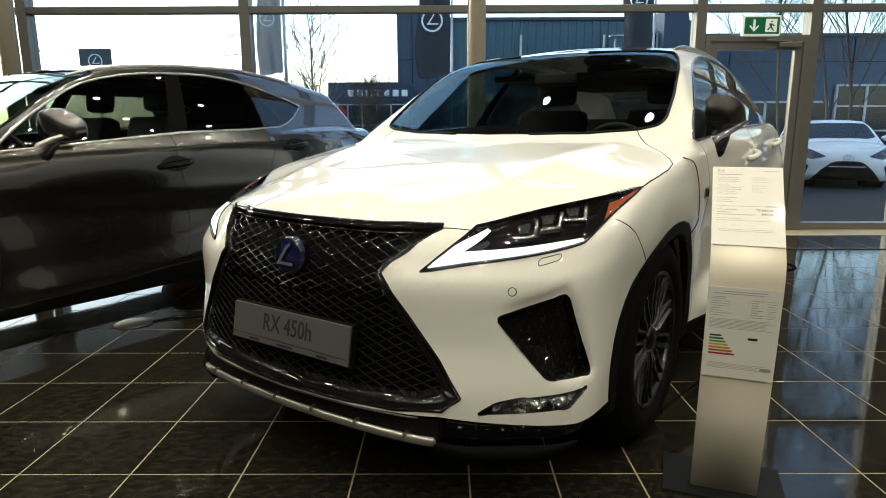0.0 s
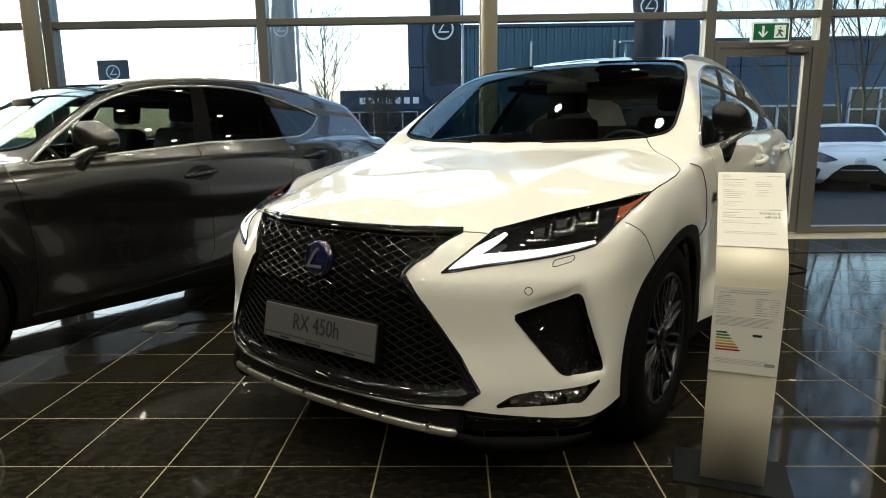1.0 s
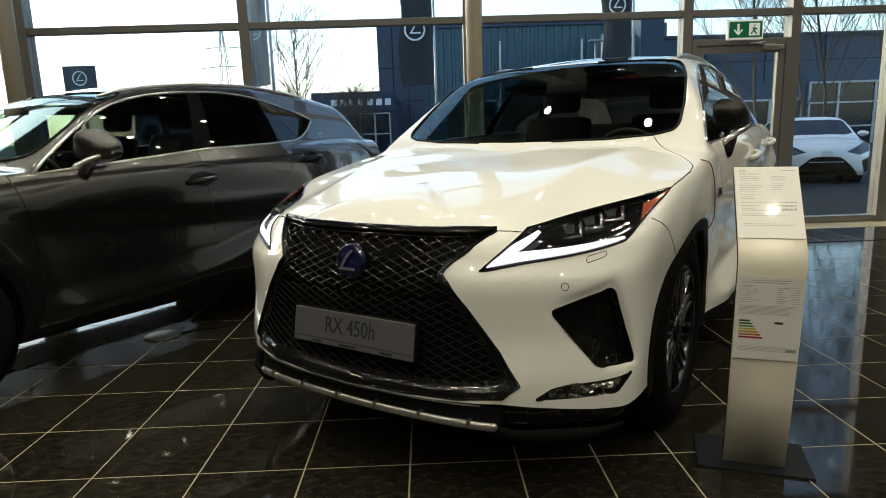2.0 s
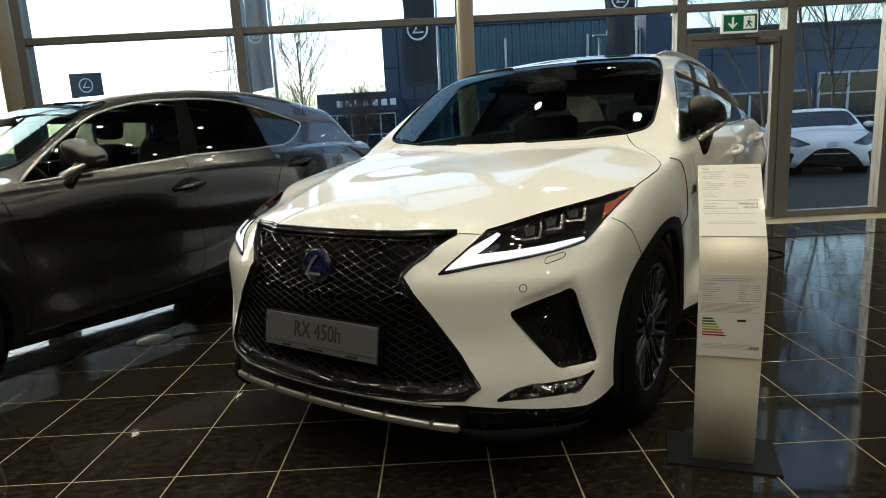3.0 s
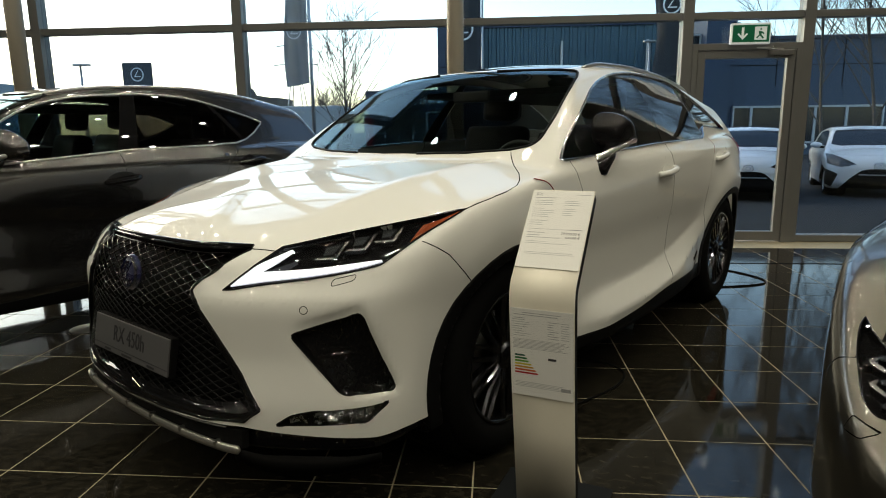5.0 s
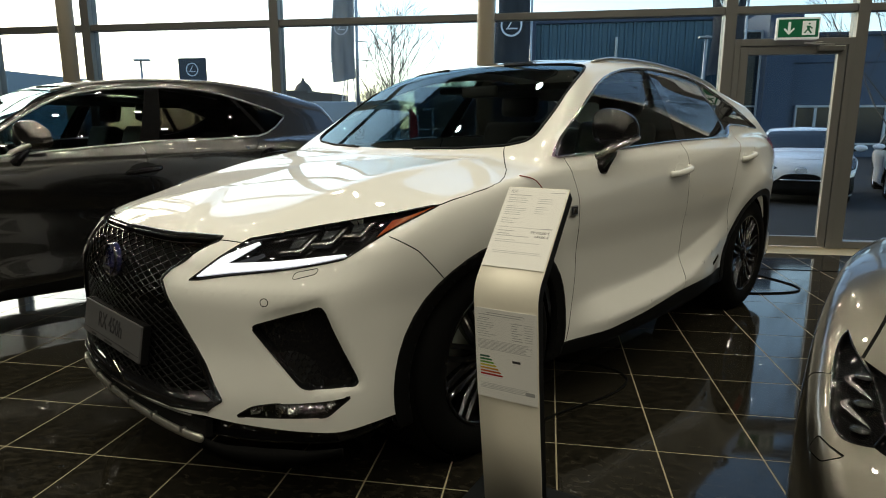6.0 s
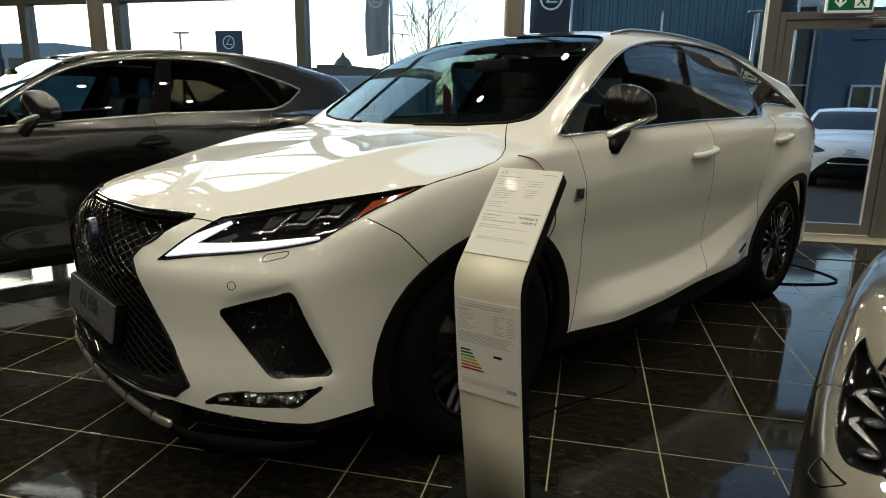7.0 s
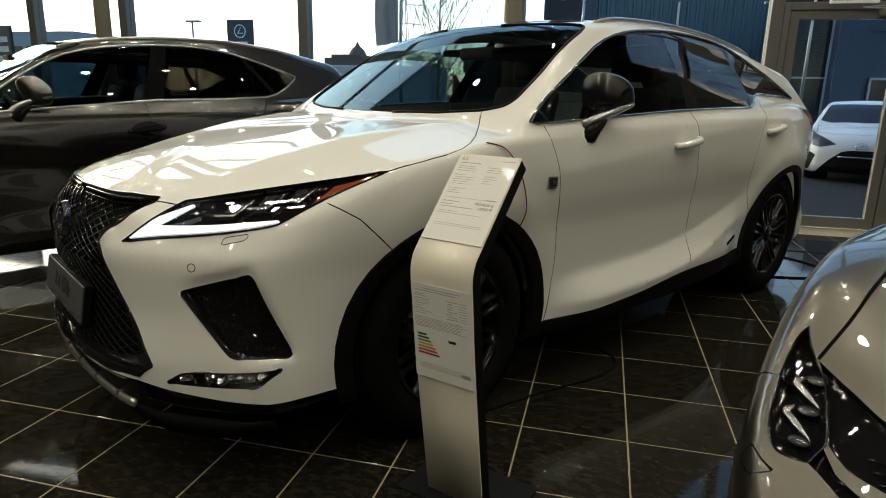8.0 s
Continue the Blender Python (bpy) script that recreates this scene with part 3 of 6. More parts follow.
def islands(bm):
    """Splits a bmesh into its connected pieces."""
    left, out = set(bm.faces), []
    while left:
        todo, got = [left.pop()], []
        while todo:
            f = todo.pop()
            got.append(f)
            for e in f.edges:
                for g in e.link_faces:
                    if g in left:
                        left.discard(g)
                        todo.append(g)
        one, made = bmesh.new(), {}
        for f in got:
            for v in f.verts:
                if v not in made:
                    made[v] = one.verts.new(v.co)
            one.faces.new([made[v] for v in f.verts])
        out.append(one)
    bm.free()
    return [b for b in out if len(b.faces) > 3]


def mirrored(bm):
    for v in bm.verts:
        v.co.x = -v.co.x
    bmesh.ops.reverse_faces(bm, faces=bm.faces)
    return bm


def rimmed(bm, depth):
    """Gives a sheet a rim: its open border is drawn inwards along the normals."""
    bm.normal_update()
    edges = [e for e in bm.edges if e.is_boundary]
    inner = {v: bm.verts.new(v.co - v.normal * depth) for v in {v for e in edges for v in e.verts}}
    for e in edges:
        a, b = e.verts
        if e.link_loops[0].vert == a:
            bm.faces.new((b, a, inner[a], inner[b]))
        else:
            bm.faces.new((a, b, inner[b], inner[a]))
    return bm


class Skin:
    """Finds places on the zero surface of a field, one or many at a time."""

    def __init__(self, field):
        self.field = field

    def at(self, p):
        return self.field(np.abs(p[:, 0]), p[:, 1], p[:, 2])

    def lay(self, start, way, off):
        p, way = np.array(start, float), np.array(way, float)
        for _ in range(60):
            p = p + way * self.at(p)[:, None] * 0.7
        if off:
            e = 0.004
            g = np.stack([self.at(p + e * k) - self.at(p - e * k) for k in np.eye(3)], 1)
            p = p + off * g / np.linalg.norm(g, axis=1)[:, None]
        return [Vector(q) for q in p]

    def sides(self, points, off=0.0):
        return self.lay([(1.4, y, z) for y, z in points], (-1, 0, 0), off)

    def corners(self, points, off=0.0):
        return self.lay([(0.70711 * s + 1.2, 0.70711 * s - 1.2, z) for s, z in points], (-0.70711, 0.70711, 0), off)

    def fronts(self, points, off=0.0):
        return self.lay([(x, -1.6, z) for x, z in points], (0, 1, 0), off)

    def tops(self, points, off=0.0):
        return self.lay([(x, y, 2.2) for x, y in points], (0, 0, -1), off)

    def side(self, y, z, off=0.0):
        return self.sides([(y, z)], off)[0]

    def corner(self, s, z, off=0.0):
        return self.corners([(s, z)], off)[0]

    def front(self, x, z, off=0.0):
        return self.fronts([(x, z)], off)[0]

    def top(self, x, y, off=0.0):
        return self.tops([(x, y)], off)[0]


def strip(bm, near, far, depth=0.006):
    """A band of quads between two lines of points, with thickness."""
    a, b = [Vector(p) for p in near], [Vector(p) for p in far]
    n = (a[1] - a[0]).cross(b[0] - a[0]).normalized() * depth
    rows = [[bm.verts.new(p) for p in line] for line in (a, b, [p + n for p in b], [p + n for p in a])]
    for k in range(4):
        for i in range(len(a) - 1):
            bm.faces.new((rows[k][i], rows[k][i + 1], rows[(k + 1) % 4][i + 1], rows[(k + 1) % 4][i]))
    bm.faces.new([r[0] for r in rows][::-1])
    bm.faces.new([r[-1] for r in rows])
    bmesh.ops.recalc_face_normals(bm, faces=bm.faces)
    return bm


def pair(name, build, mat, parent, label="", smooth=True):
    """A part on each side of the car; build(side) makes the left one."""
    left = part(name, build(), mat, parent, label, smooth)
    right = part(name, mirrored(build()), mat, parent, label, smooth)
    return left, right


def road_wheel(parent, x, y, z, radius, rim, spokes, metal, turn=0.0):
    """A wheel facing +x: tyre, rim with paired spokes, hub cap and brake disc."""
    wheel = new("wheel")
    wheel.parent = parent
    wheel.matrix_basis = pose(x, y, z, 0, 0, turn)
    w = 0.235
    tyre = part("tyre", lathe(bmesh.new(), [(-w + 0.02, rim), (-w, rim + 0.03), (-w + 0.01, radius - 0.025), (-w + 0.035, radius), (-0.035, radius), (-0.012, radius - 0.022), (0.004, (radius + rim) / 2 + 0.01), (-0.004, rim + 0.012), (-0.02, rim)], 64), rubber, wheel, "black low-profile tyre", True)
    ring = part("rim", lathe(bmesh.new(), [(-w + 0.02, rim), (-w + 0.03, rim - 0.03), (-0.10, rim - 0.045), (-0.03, rim - 0.018), (-0.014, rim - 0.012), (-0.009, rim), (-0.02, rim + 0.004)], 64), metal, wheel, "", True)
    spoke = bmesh.new()
    for k in range(spokes):
        for lean in (-1, 1):
            a0, a1 = 2 * math.pi * k / spokes + lean * 0.08, 2 * math.pi * k / spokes + lean * 0.22
            rows = []
            for r, a, wide, out in ((0.045, a0, 0.016, -0.030), (0.10, a0 * 0.75 + a1 * 0.25, 0.0125, -0.022), (rim * 0.62, a0 * 0.4 + a1 * 0.6, 0.010, -0.024), (rim - 0.012, a1, 0.012, -0.016)):
                c, s = math.cos(a), math.sin(a)
                rows.append([spoke.verts.new((out + dx, r * c - wide * sgn * s, r * s + wide * sgn * c)) for sgn, dx in ((-1, -0.012), (-0.45, 0), (0.45, 0), (1, -0.012), (0.7, -0.04), (-0.7, -0.04))])
            for p, q in zip(rows, rows[1:]):
                for i in range(6):
                    spoke.faces.new((p[i], p[(i + 1) % 6], q[(i + 1) % 6], q[i]))
    bmesh.ops.recalc_face_normals(spoke, faces=spoke.faces)
    part("spokes", spoke, metal, wheel)
    part("hub_cap", lathe(bmesh.new(), [(-0.05, 0.06), (-0.028, 0.056), (-0.016, 0.036), (-0.014, 0.0005)], 28), metal, wheel, "", True)
    part("brake_disc", lathe(bmesh.new(), [(-0.11, 0.02), (-0.085, 0.03), (-0.085, 0.165), (-0.11, 0.165)], 40), brake_metal, wheel, "", True)
    part("wheel_nuts", lathe(bmesh.new(), [(-0.035, 0.043), (-0.022, 0.041), (-0.022, 0.034), (-0.035, 0.032)], 5), dark_chrome, wheel)
    return wheel


def arch(y, z, ry, rz, n=44):
    return [(y + ry * math.cos(2 * math.pi * k / n), z + rz * math.sin(2 * math.pi * k / n)) for k in range(n)]


def seat(parent, x, y, mat):
    """A car seat: cushion, back and headrest."""
    part("seat_cushion", boxed(x - 0.25, x + 0.25, y - 0.28, y + 0.25, 0.55, 0.74, 0.05), mat, parent, smooth=True)
    part("seat_back", boxed(-0.24, 0.24, -0.07, 0.07, 0, 0.62, 0.06, pose(x, y + 0.27, 0.68, -16, 0, 0)), mat, parent, smooth=True)
    part("headrest", boxed(-0.14, 0.14, -0.05, 0.05, 0, 0.2, 0.05, pose(x, y + 0.46, 1.31, -8, 0, 0)), mat, parent, smooth=True)


def crossover(name, label, at, paint, step, window, b_front, b_rear, divider, roof_black, face, wheels_at, scale=(1, 1, 1), ridge=WHITE_RIDGE, screen_back=0.0, keel=0.2):
    """A five-door crossover. face: whether its nose is built in full."""
    field = lambda x, y, z: suv_field(x, y, z, ridge, screen_back, keel, face)
    skin = Skin(field)
    car = thing(name, label, "car", at @ Matrix.Diagonal((*scale, 1)))
    bm = shell_bm(*half_shell(field, (-0.045, -1.0, 0.14), (1.06, 4.1, 1.72), step))
    bmesh.ops.bisect_plane(bm, geom=list(bm.verts) + list(bm.edges) + list(bm.faces), dist=1e-4, plane_co=(0, 0, 0), plane_no=(1, 0, 0), clear_inner=True)
    zone = bm.faces.layers.int.new("zone")
    pool.update(faces=list(bm.faces), centres=np.zeros((0, 3)), seen=0)
    FRONT_Y, REAR_Y, HUB_Z = wheels_at

    # glass
    screen = rounded([(-0.2, 0.345), (0.0, 0.345), (0.215, 0.358), (0.445, 0.393), (0.64, 0.452), (0.715, 0.497), (0.732, 0.545), (0.718, 0.70), (0.68, 0.90), (0.635, 1.05), (0.602, 1.125), (0.505, 1.085), (0.215, 1.012), (0.0, 1.0), (-0.2, 1.0)], 0.02, 2)
    screen = [(x, y + screen_back) for x, y in screen]
    cut(bm, zone, screen, TOP, on_top, 5)
    cut(bm, zone, window, SIDE, on_side, 9)
    cut(bm, zone, clip_band(window, b_front, -1), SIDE, on_side, 6, (9,))
    cut(bm, zone, clip_band(window, b_rear, 1, divider), SIDE, on_side, 7, (9,))
    cut(bm, zone, clip_band(window, (divider[0][0] + 0.035, divider[0][1]), 1, None, (divider[1][0] + 0.035, divider[1][1])), SIDE, on_side, 8, (9,))
    if roof_black:
        cut(bm, zone, rounded([(-0.2, 1.03), (0.2, 1.042), (0.5, 1.115), (0.53, 1.2), (0.52, 2.55), (0.46, 2.62), (-0.2, 2.65)], 0.03, 2), TOP, lambda c: c.z > 1.4, 20)
    cut(bm, zone, [(-0.2, 3.24), (0.5, 3.19), (0.56, 3.25), (0.55, 3.68), (0.5, 3.73), (-0.2, 3.8)], TOP, lambda c: c.z > 1.15, 22)
    # wheel arches and sills
    for y, n in ((FRONT_Y, 10), (REAR_Y, 12)):
        cut(bm, zone, arch(y, 0.40, 0.495, 0.44), SIDE, on_side, n, (0,))
        cut(bm, zone, arch(y, 0.40, 0.43, 0.395), SIDE, on_side, n + 1)
    cut(bm, zone, smooth_line([(0.45, 0.318), (0.9, 0.328), (1.25, 0.345), (1.6, 0.378), (2.0, 0.378), (2.6, 0.36)], False, 4) + [(2.6, 0.05), (0.45, 0.05)], SIDE, lambda c: c.x > 0.3, 14, (0,))
    # lamps at the tail
    cut(bm, zone, rounded([(3.32, 1.17), (3.98, 1.17), (3.98, 1.06), (3.62, 0.99)], 0.02), SIDE, lambda c: c.x > 0.35, 21, (0,))
    lamp = smooth_line([(-0.262, 0.785), (-0.17, 0.853), (-0.087, 0.902)], False, 3)[:-1] + smooth_line([(-0.087, 0.902), (0.026, 0.918), (0.174, 0.939), (0.351, 0.967), (0.494, 0.989)], False, 3)[:-1] + smooth_line([(0.494, 0.989), (0.425, 0.961), (0.354, 0.931), (0.283, 0.895), (0.226, 0.864), (0.190, 0.850), (0.066, 0.831), (-0.134, 0.806), (-0.262, 0.783)], False, 3)[:-1]
    if face:
        grille = [(-0.3, 0.895), (0.2, 0.895), (0.40, 0.897), (0.468, 0.897), (0.40, 0.836), (0.352, 0.79), (0.345, 0.775), (0.36, 0.755), (0.44, 0.655), (0.52, 0.54), (0.582, 0.44), (0.582, 0.428), (0.535, 0.392), (0.3, 0.378), (-0.3, 0.376)]
        vent = rounded([(-0.067, 0.664), (0.146, 0.722), (0.246, 0.462), (0.083, 0.476)], 0.022, 4)
        fog = rounded([(-0.122, 0.388), (-0.069, 0.422), (-0.005, 0.433), (0.225, 0.437), (0.152, 0.385)], 0.014, 3)
        under = [(-0.7, 0.368), (-0.40, 0.372), (-0.225, 0.376), (-0.082, 0.362), (0.086, 0.342), (0.185, 0.330), (0.266, 0.328), (0.381, 0.316), (0.381, 0.05), (-0.7, 0.05)]
        cut(bm, zone, under, CORNER, on_front, 15, (0,))
        cut(bm, zone, grille, FRONT, lambda c: c.y < -0.5, 1, (0, 15))
        cut(bm, zone, vent, CORNER, on_front, 3, (0,))
        cut(bm, zone, fog, CORNER, on_front, 4, (0,))
        cut(bm, zone, lamp, CORNER, on_front, 2, (0,))
    # bonnet, doors and the gaps round them
    bonnet = [(-0.2, -0.80), (0.0, -0.80), (0.13, -0.792), (0.33, -0.762), (0.455, -0.728), (0.543, -0.689), (0.57, -0.675), (0.611, -0.596), (0.693, -0.444), (0.783, -0.286), (0.863, -0.16), (0.874, -0.059), (0.882, 0.051), (0.876, 0.13), (0.85, 0.19), (0.80, 0.265), (0.72, 0.355), (0.66, 0.425), (0.64, 0.455), (0.445, 0.393), (0.215, 0.358), (-0.2, 0.343)]
    bonnet = [(x, y + screen_back * min(1, max(0, y + 0.3) / 0.5)) for x, y in bonnet]
    cut(bm, zone, bonnet, TOP, lambda c: c.z > 0.86, 17, (0,))
    cut(bm, zone, ribbon(bonnet[4:-2], 0.004), TOP, lambda c: c.z > 0.86, 16, (0, 17))
    front_edge = smooth_line([(0.553, 1.123), (0.573, 1.06), (0.615, 0.952), (0.665, 0.717), (0.67, 0.521), (0.632, 0.324)], False, 4)
    mid_edge = smooth_line([(1.653, 1.172), (1.673, 1.12), (1.689, 0.97), (1.742, 0.764), (1.745, 0.52), (1.652, 0.378)], False, 4)
    rear_edge = smooth_line([(2.573, 1.26), (2.548, 1.156), (2.445, 1.033), (2.385, 0.845), (2.43, 0.60)], False, 4)
    belt = [(1.6, 1.171), (0.9, 1.14)]
    cut(bm, zone, front_edge + [(0.9, 0.326), (1.25, 0.343)] + mid_edge[::-1] + belt, SIDE, lambda c: c.x > 0.6, 18, (0,))
    cut(bm, zone, mid_edge + [(2.0, 0.38), (2.44, 0.372)] + rear_edge[::-1] + [(2.4, 1.212)], SIDE, lambda c: c.x > 0.6, 19, (0,))
    for line in (front_edge, mid_edge, rear_edge, [(-0.372, 0.909), (-0.283, 0.856), (-0.16, 0.74)], [(3.3, 1.1), (3.34, 0.9), (3.36, 0.7)]):
        cut(bm, zone, ribbon(line, 0.0036), SIDE, lambda c: c.x > 0.6, 16, (0, 18, 19))
    if face:
        ring = rounded([(0.058, 0.800), (0.128, 0.815), (0.136, 0.832), (0.066, 0.820)], 0.012)
        cut(bm, zone, ribbon(ring + ring[:1], 0.0022), CORNER, on_front, 16, (0,))
        eye = arch(-0.02, 0.738, 0.0115, 0.0115, 16)
        cut(bm, zone, ribbon(eye + eye[:1], 0.0025), CORNER, on_front, 16, (0,))
    bm.normal_update()

    # painted panels
    part("body", lifted(bm, zone, (0,), both=True), paint, car, "", True)
    part("bonnet", lifted(bm, zone, (17,), both=True), paint, car, "", True)
    doors = {}
    for number, door_name in ((18, "front_door"), (19, "rear_door")):
        doors[number] = [part(door_name, lifted(bm, zone, (number,), flip=flip), paint, car, "", True) for flip in (False, True)]
    for piece in islands(lifted(bm, zone, (16,), -0.004, both=True)):
        part("panel_gap", piece, shadow_black, car)
    part("windscreen", lifted(bm, zone, (5,), -0.002, both=True), windscreen, car, "raked windscreen mirroring the glazed front", True).visible_shadow = False
    for flip in (False, True):
        part("window_surround", lifted(bm, zone, (9,), -0.001, flip), gloss_black, car, "", True)
        for number, mat in ((6, side_glass), (7, privacy), (8, privacy)):
            part("side_window", lifted(bm, zone, (number,), -0.003, flip), mat, car, "", True).visible_shadow = False
        for number in (10, 12):
            part("arch_cladding", rimmed(lifted(bm, zone, (number,), 0.004, flip), 0.03), dull_black, car, "black plastic wheel-arch cladding", True)
        part("sill_cladding", rimmed(lifted(bm, zone, (14,), 0.003, flip), 0.02), dull_black, car, "", True)
        part("tail_lamp", lifted(bm, zone, (21,), 0.004, flip), tail_red if face else gloss_black, car, "red tail lamp" if face else "", True)
    part("rear_window", lifted(bm, zone, (22,), -0.002, both=True), privacy, car, "", True).visible_shadow = False
    if roof_black:
        part("roof_panel", lifted(bm, zone, (20,), both=True), gloss_black, car, "black glass roof panel", True)

    # chrome line round the side windows, drip rails, roof rails
    def tube(points, radius):
        return rod(bmesh.new(), points, radius, 8)
    frame_line = skin.sides(smooth_line(window, True, 1), 0.002)
    pair("window_trim", lambda: tube(frame_line + frame_line[:2], 0.0065), chrome if face else satin_silver, car, "bright trim round the side windows")
    rail = [skin.top(0.565 - 0.02 * (k / 11), 1.24 + 1.72 * k / 11, (0.012 if face else 0.006) if 0 < k < 11 else 0.0) for k in range(12)]
    pair("roof_rail", lambda: tube([tuple(p) for p in smooth_line(rail, False, 3)], [0.007] + [0.011] * 32 + [0.007]), satin_silver, car, "satin roof rail")
    edge = skin.tops(smooth_line(screen[6:-6], False, 1), 0.001)
    part("screen_seal", tube(edge, 0.006), dull_black, car, "", True)
    part("screen_seal", mirrored(tube(edge, 0.006)), dull_black, car, "", True)

    # wheels in dark wells
    for y in (FRONT_Y, REAR_Y):
        pair("wheel_well", lambda: placed(lathe(bmesh.new(), [(0.40, 0.01), (0.40, 0.435), (0.80, 0.435), (0.84, 0.40)], 40), pose(0, y, 0.40)), shadow_black, car)
        for sgn in (1, -1):
            w = road_wheel(car, 0.868 * sgn, y, HUB_Z, HUB_Z - 0.001, 0.262, 10 if face else 9, wheel_metal if face else satin_silver)
            if sgn < 0:
                w.matrix_basis = pose(-0.868, y, HUB_Z, 0, 0, 180)

    # door handles
    for (y, z), number in zip(((1.565, 1.022), (2.63, 1.062)) if face else ((1.66, 0.992), (2.66, 1.072)), (18, 19)):
        def grip():
            pts = [skin.side(y + d, z + 0.012 * d / 0.1, o) for d, o in ((-0.11, -0.002), (-0.10, 0.012), (-0.06, 0.028), (0.0, 0.033), (0.06, 0.030), (0.095, 0.016), (0.105, -0.002))]
            return placed(rod(bmesh.new(), [tuple(p) for p in smooth_line(pts, False, 3)], [0.010] + [0.0165] * 16 + [0.017] * 2, 10), Matrix())
        left = part("handle", grip(), paint if face else gloss_black, doors[number][0], "", True)
        right = part("handle", mirrored(grip()), paint if face else gloss_black, doors[number][1], "", True)

        def cup():
            b = bmesh.new()
            c = skin.sides([(y + (0.07 if face else 0.105) * math.cos(a), z + 0.004 + (0.036 if face else 0.048) * math.sin(a) * (1 if face else abs(math.sin(a)) ** 0.4)) for a in [2 * math.pi * k / 24 for k in range(24)]], 0.0012)
            b.faces.new([b.verts.new(p) for p in c])
            return rimmed(b, 0.004)
        part("handle_cup", cup(), paint if face else gloss_black, doors[number][0])

    # mirrors: boxy cap that tapers outwards, chrome band under it, foot on the door
    back, big, narrow = (0.0, 1.0, 0.22) if face else (0.11, 1.12, 0.5)

    def cap():
        b = bmesh.new()
        bmesh.ops.create_uvsphere(b, u_segments=32, v_segments=20, radius=1)
        for q in b.verts:
            x, y, z = (math.copysign(abs(c) ** 0.66, c) for c in q.co)
            low = (0.055 - 0.030 * (x + 1) / 2) if face else 0.045 * (1 - 0.4 * max(0, x))
            q.co = Vector((0.892 + (0.076 if face else 0.092) * x * big - 0.010 * z, 0.925 + back + (0.068 if y < 0 else 0.052) * y * (1 - 0.15 * z) + 0.050 * x, (1.232 if face else 1.218) + ((0.090 if face else 0.082) * (1 - narrow * max(0, x)) if z > 0 else low + 0.03) * z * big - 0.004 * x))
        return b
    pair("mirror_cap", cap, gloss_black if face else paint, car, "glossy black door mirror" if face else "")
    pair("mirror_band", lambda: rod(bmesh.new(), smooth_line([(0.862, 0.80 + back, 1.105), (0.89, 0.82 + back, 1.128), (0.93, 0.87 + back, 1.158), (0.965, 0.94 + back, 1.186), (0.98, 0.975 + back, 1.20)], False, 3), [0.024] * 3 + [0.019] * 3 + [0.014] * 3 + [0.010] * 3 + [0.005], 10), chrome if face else satin_silver, car)
    pair("mirror_foot", lambda: rod(bmesh.new(), [(0.85, 0.80 + back, 1.062), (0.885, 0.82 + back, 1.075), (0.90, 0.86 + back, 1.13), (0.90, 0.89 + back, 1.18)], [0.046, 0.04, 0.032, 0.03], 10), gloss_black, car)

    # cabin
    part("dashboard", boxed(-0.7, 0.7, 0.62, 1.05, 0.80, 1.02, 0.06), interior_dark, car, "", True)
    part("cabin_floor", boxed(-0.74, 0.74, 0.55, 3.5, 0.34, 0.42, 0.02), interior_dark, car)
    part("rear_bench", boxed(-0.62, 0.62, 2.15, 2.65, 0.55, 0.78, 0.06), leather, car, "", True)
    part("bench_back", boxed(-0.62, 0.62, -0.08, 0.08, 0, 0.55, 0.06, pose(0, 2.72, 0.7, -18, 0, 0)), leather, car, "", True)
    for x in (-0.38, 0.38):
        seat(car, x, 1.45, leather)
    part("headliner", boxed(-0.5, 0.5, 1.25, 2.9, 1.44, 1.475, 0.01), interior_dark, car)
    wheel = lathe(bmesh.new(), [(0.012 * math.cos(a), 0.18 + 0.015 * math.sin(a)) for a in [2 * math.pi * k / 10 for k in range(10)]], 40, closed=True)
    box(wheel, -0.02, 0.02, -0.06, 0.06, -0.05, 0.04, 0.01)
    box(wheel, -0.008, 0.008, -0.175, 0.175, -0.02, 0.01)
    part("steering_wheel", placed(wheel, pose(0.38, 1.02, 1.02, 0, -24, 90)), interior_dark, car, "", True)
    part("mirror_inside", boxed(-0.12, 0.12, 1.03, 1.06, 1.4, 1.46, 0.012), interior_dark, car, "", True)
    part("screen_display", boxed(-0.16, 0.16, 0.62, 0.66, 1.02, 1.13, 0.008), gloss_black, car)
    return car, bm, zone, skin, lamp


def clip_band(window, low, way, high=None, low_top=None):
    """The part of a window outline behind (way 1) or before (way -1) a slanting line, and before another one."""
    def clipped(points, a, b, sgn):
        out = []
        n = len(points)
        side = lambda p: sgn * ((p[0] - a[0]) * (b[1] - a[1]) - (p[1] - a[1]) * (b[0] - a[0]))
        for i in range(n):
            p, q = points[i], points[(i + 1) % n]
            sp, sq = side(p), side(q)
            if sp >= 0:
                out.append(p)
            if (sp >= 0) != (sq >= 0):
                t = sp / (sp - sq)
                out.append((p[0] + t * (q[0] - p[0]), p[1] + t * (q[1] - p[1])))
        return out
    a, b = (low, low_top) if low_top else low
    out = clipped(list(window), a, b, way)
    if high:
        out = clipped(out, high[0], high[1], -1)
    return inset(out, 0.006)


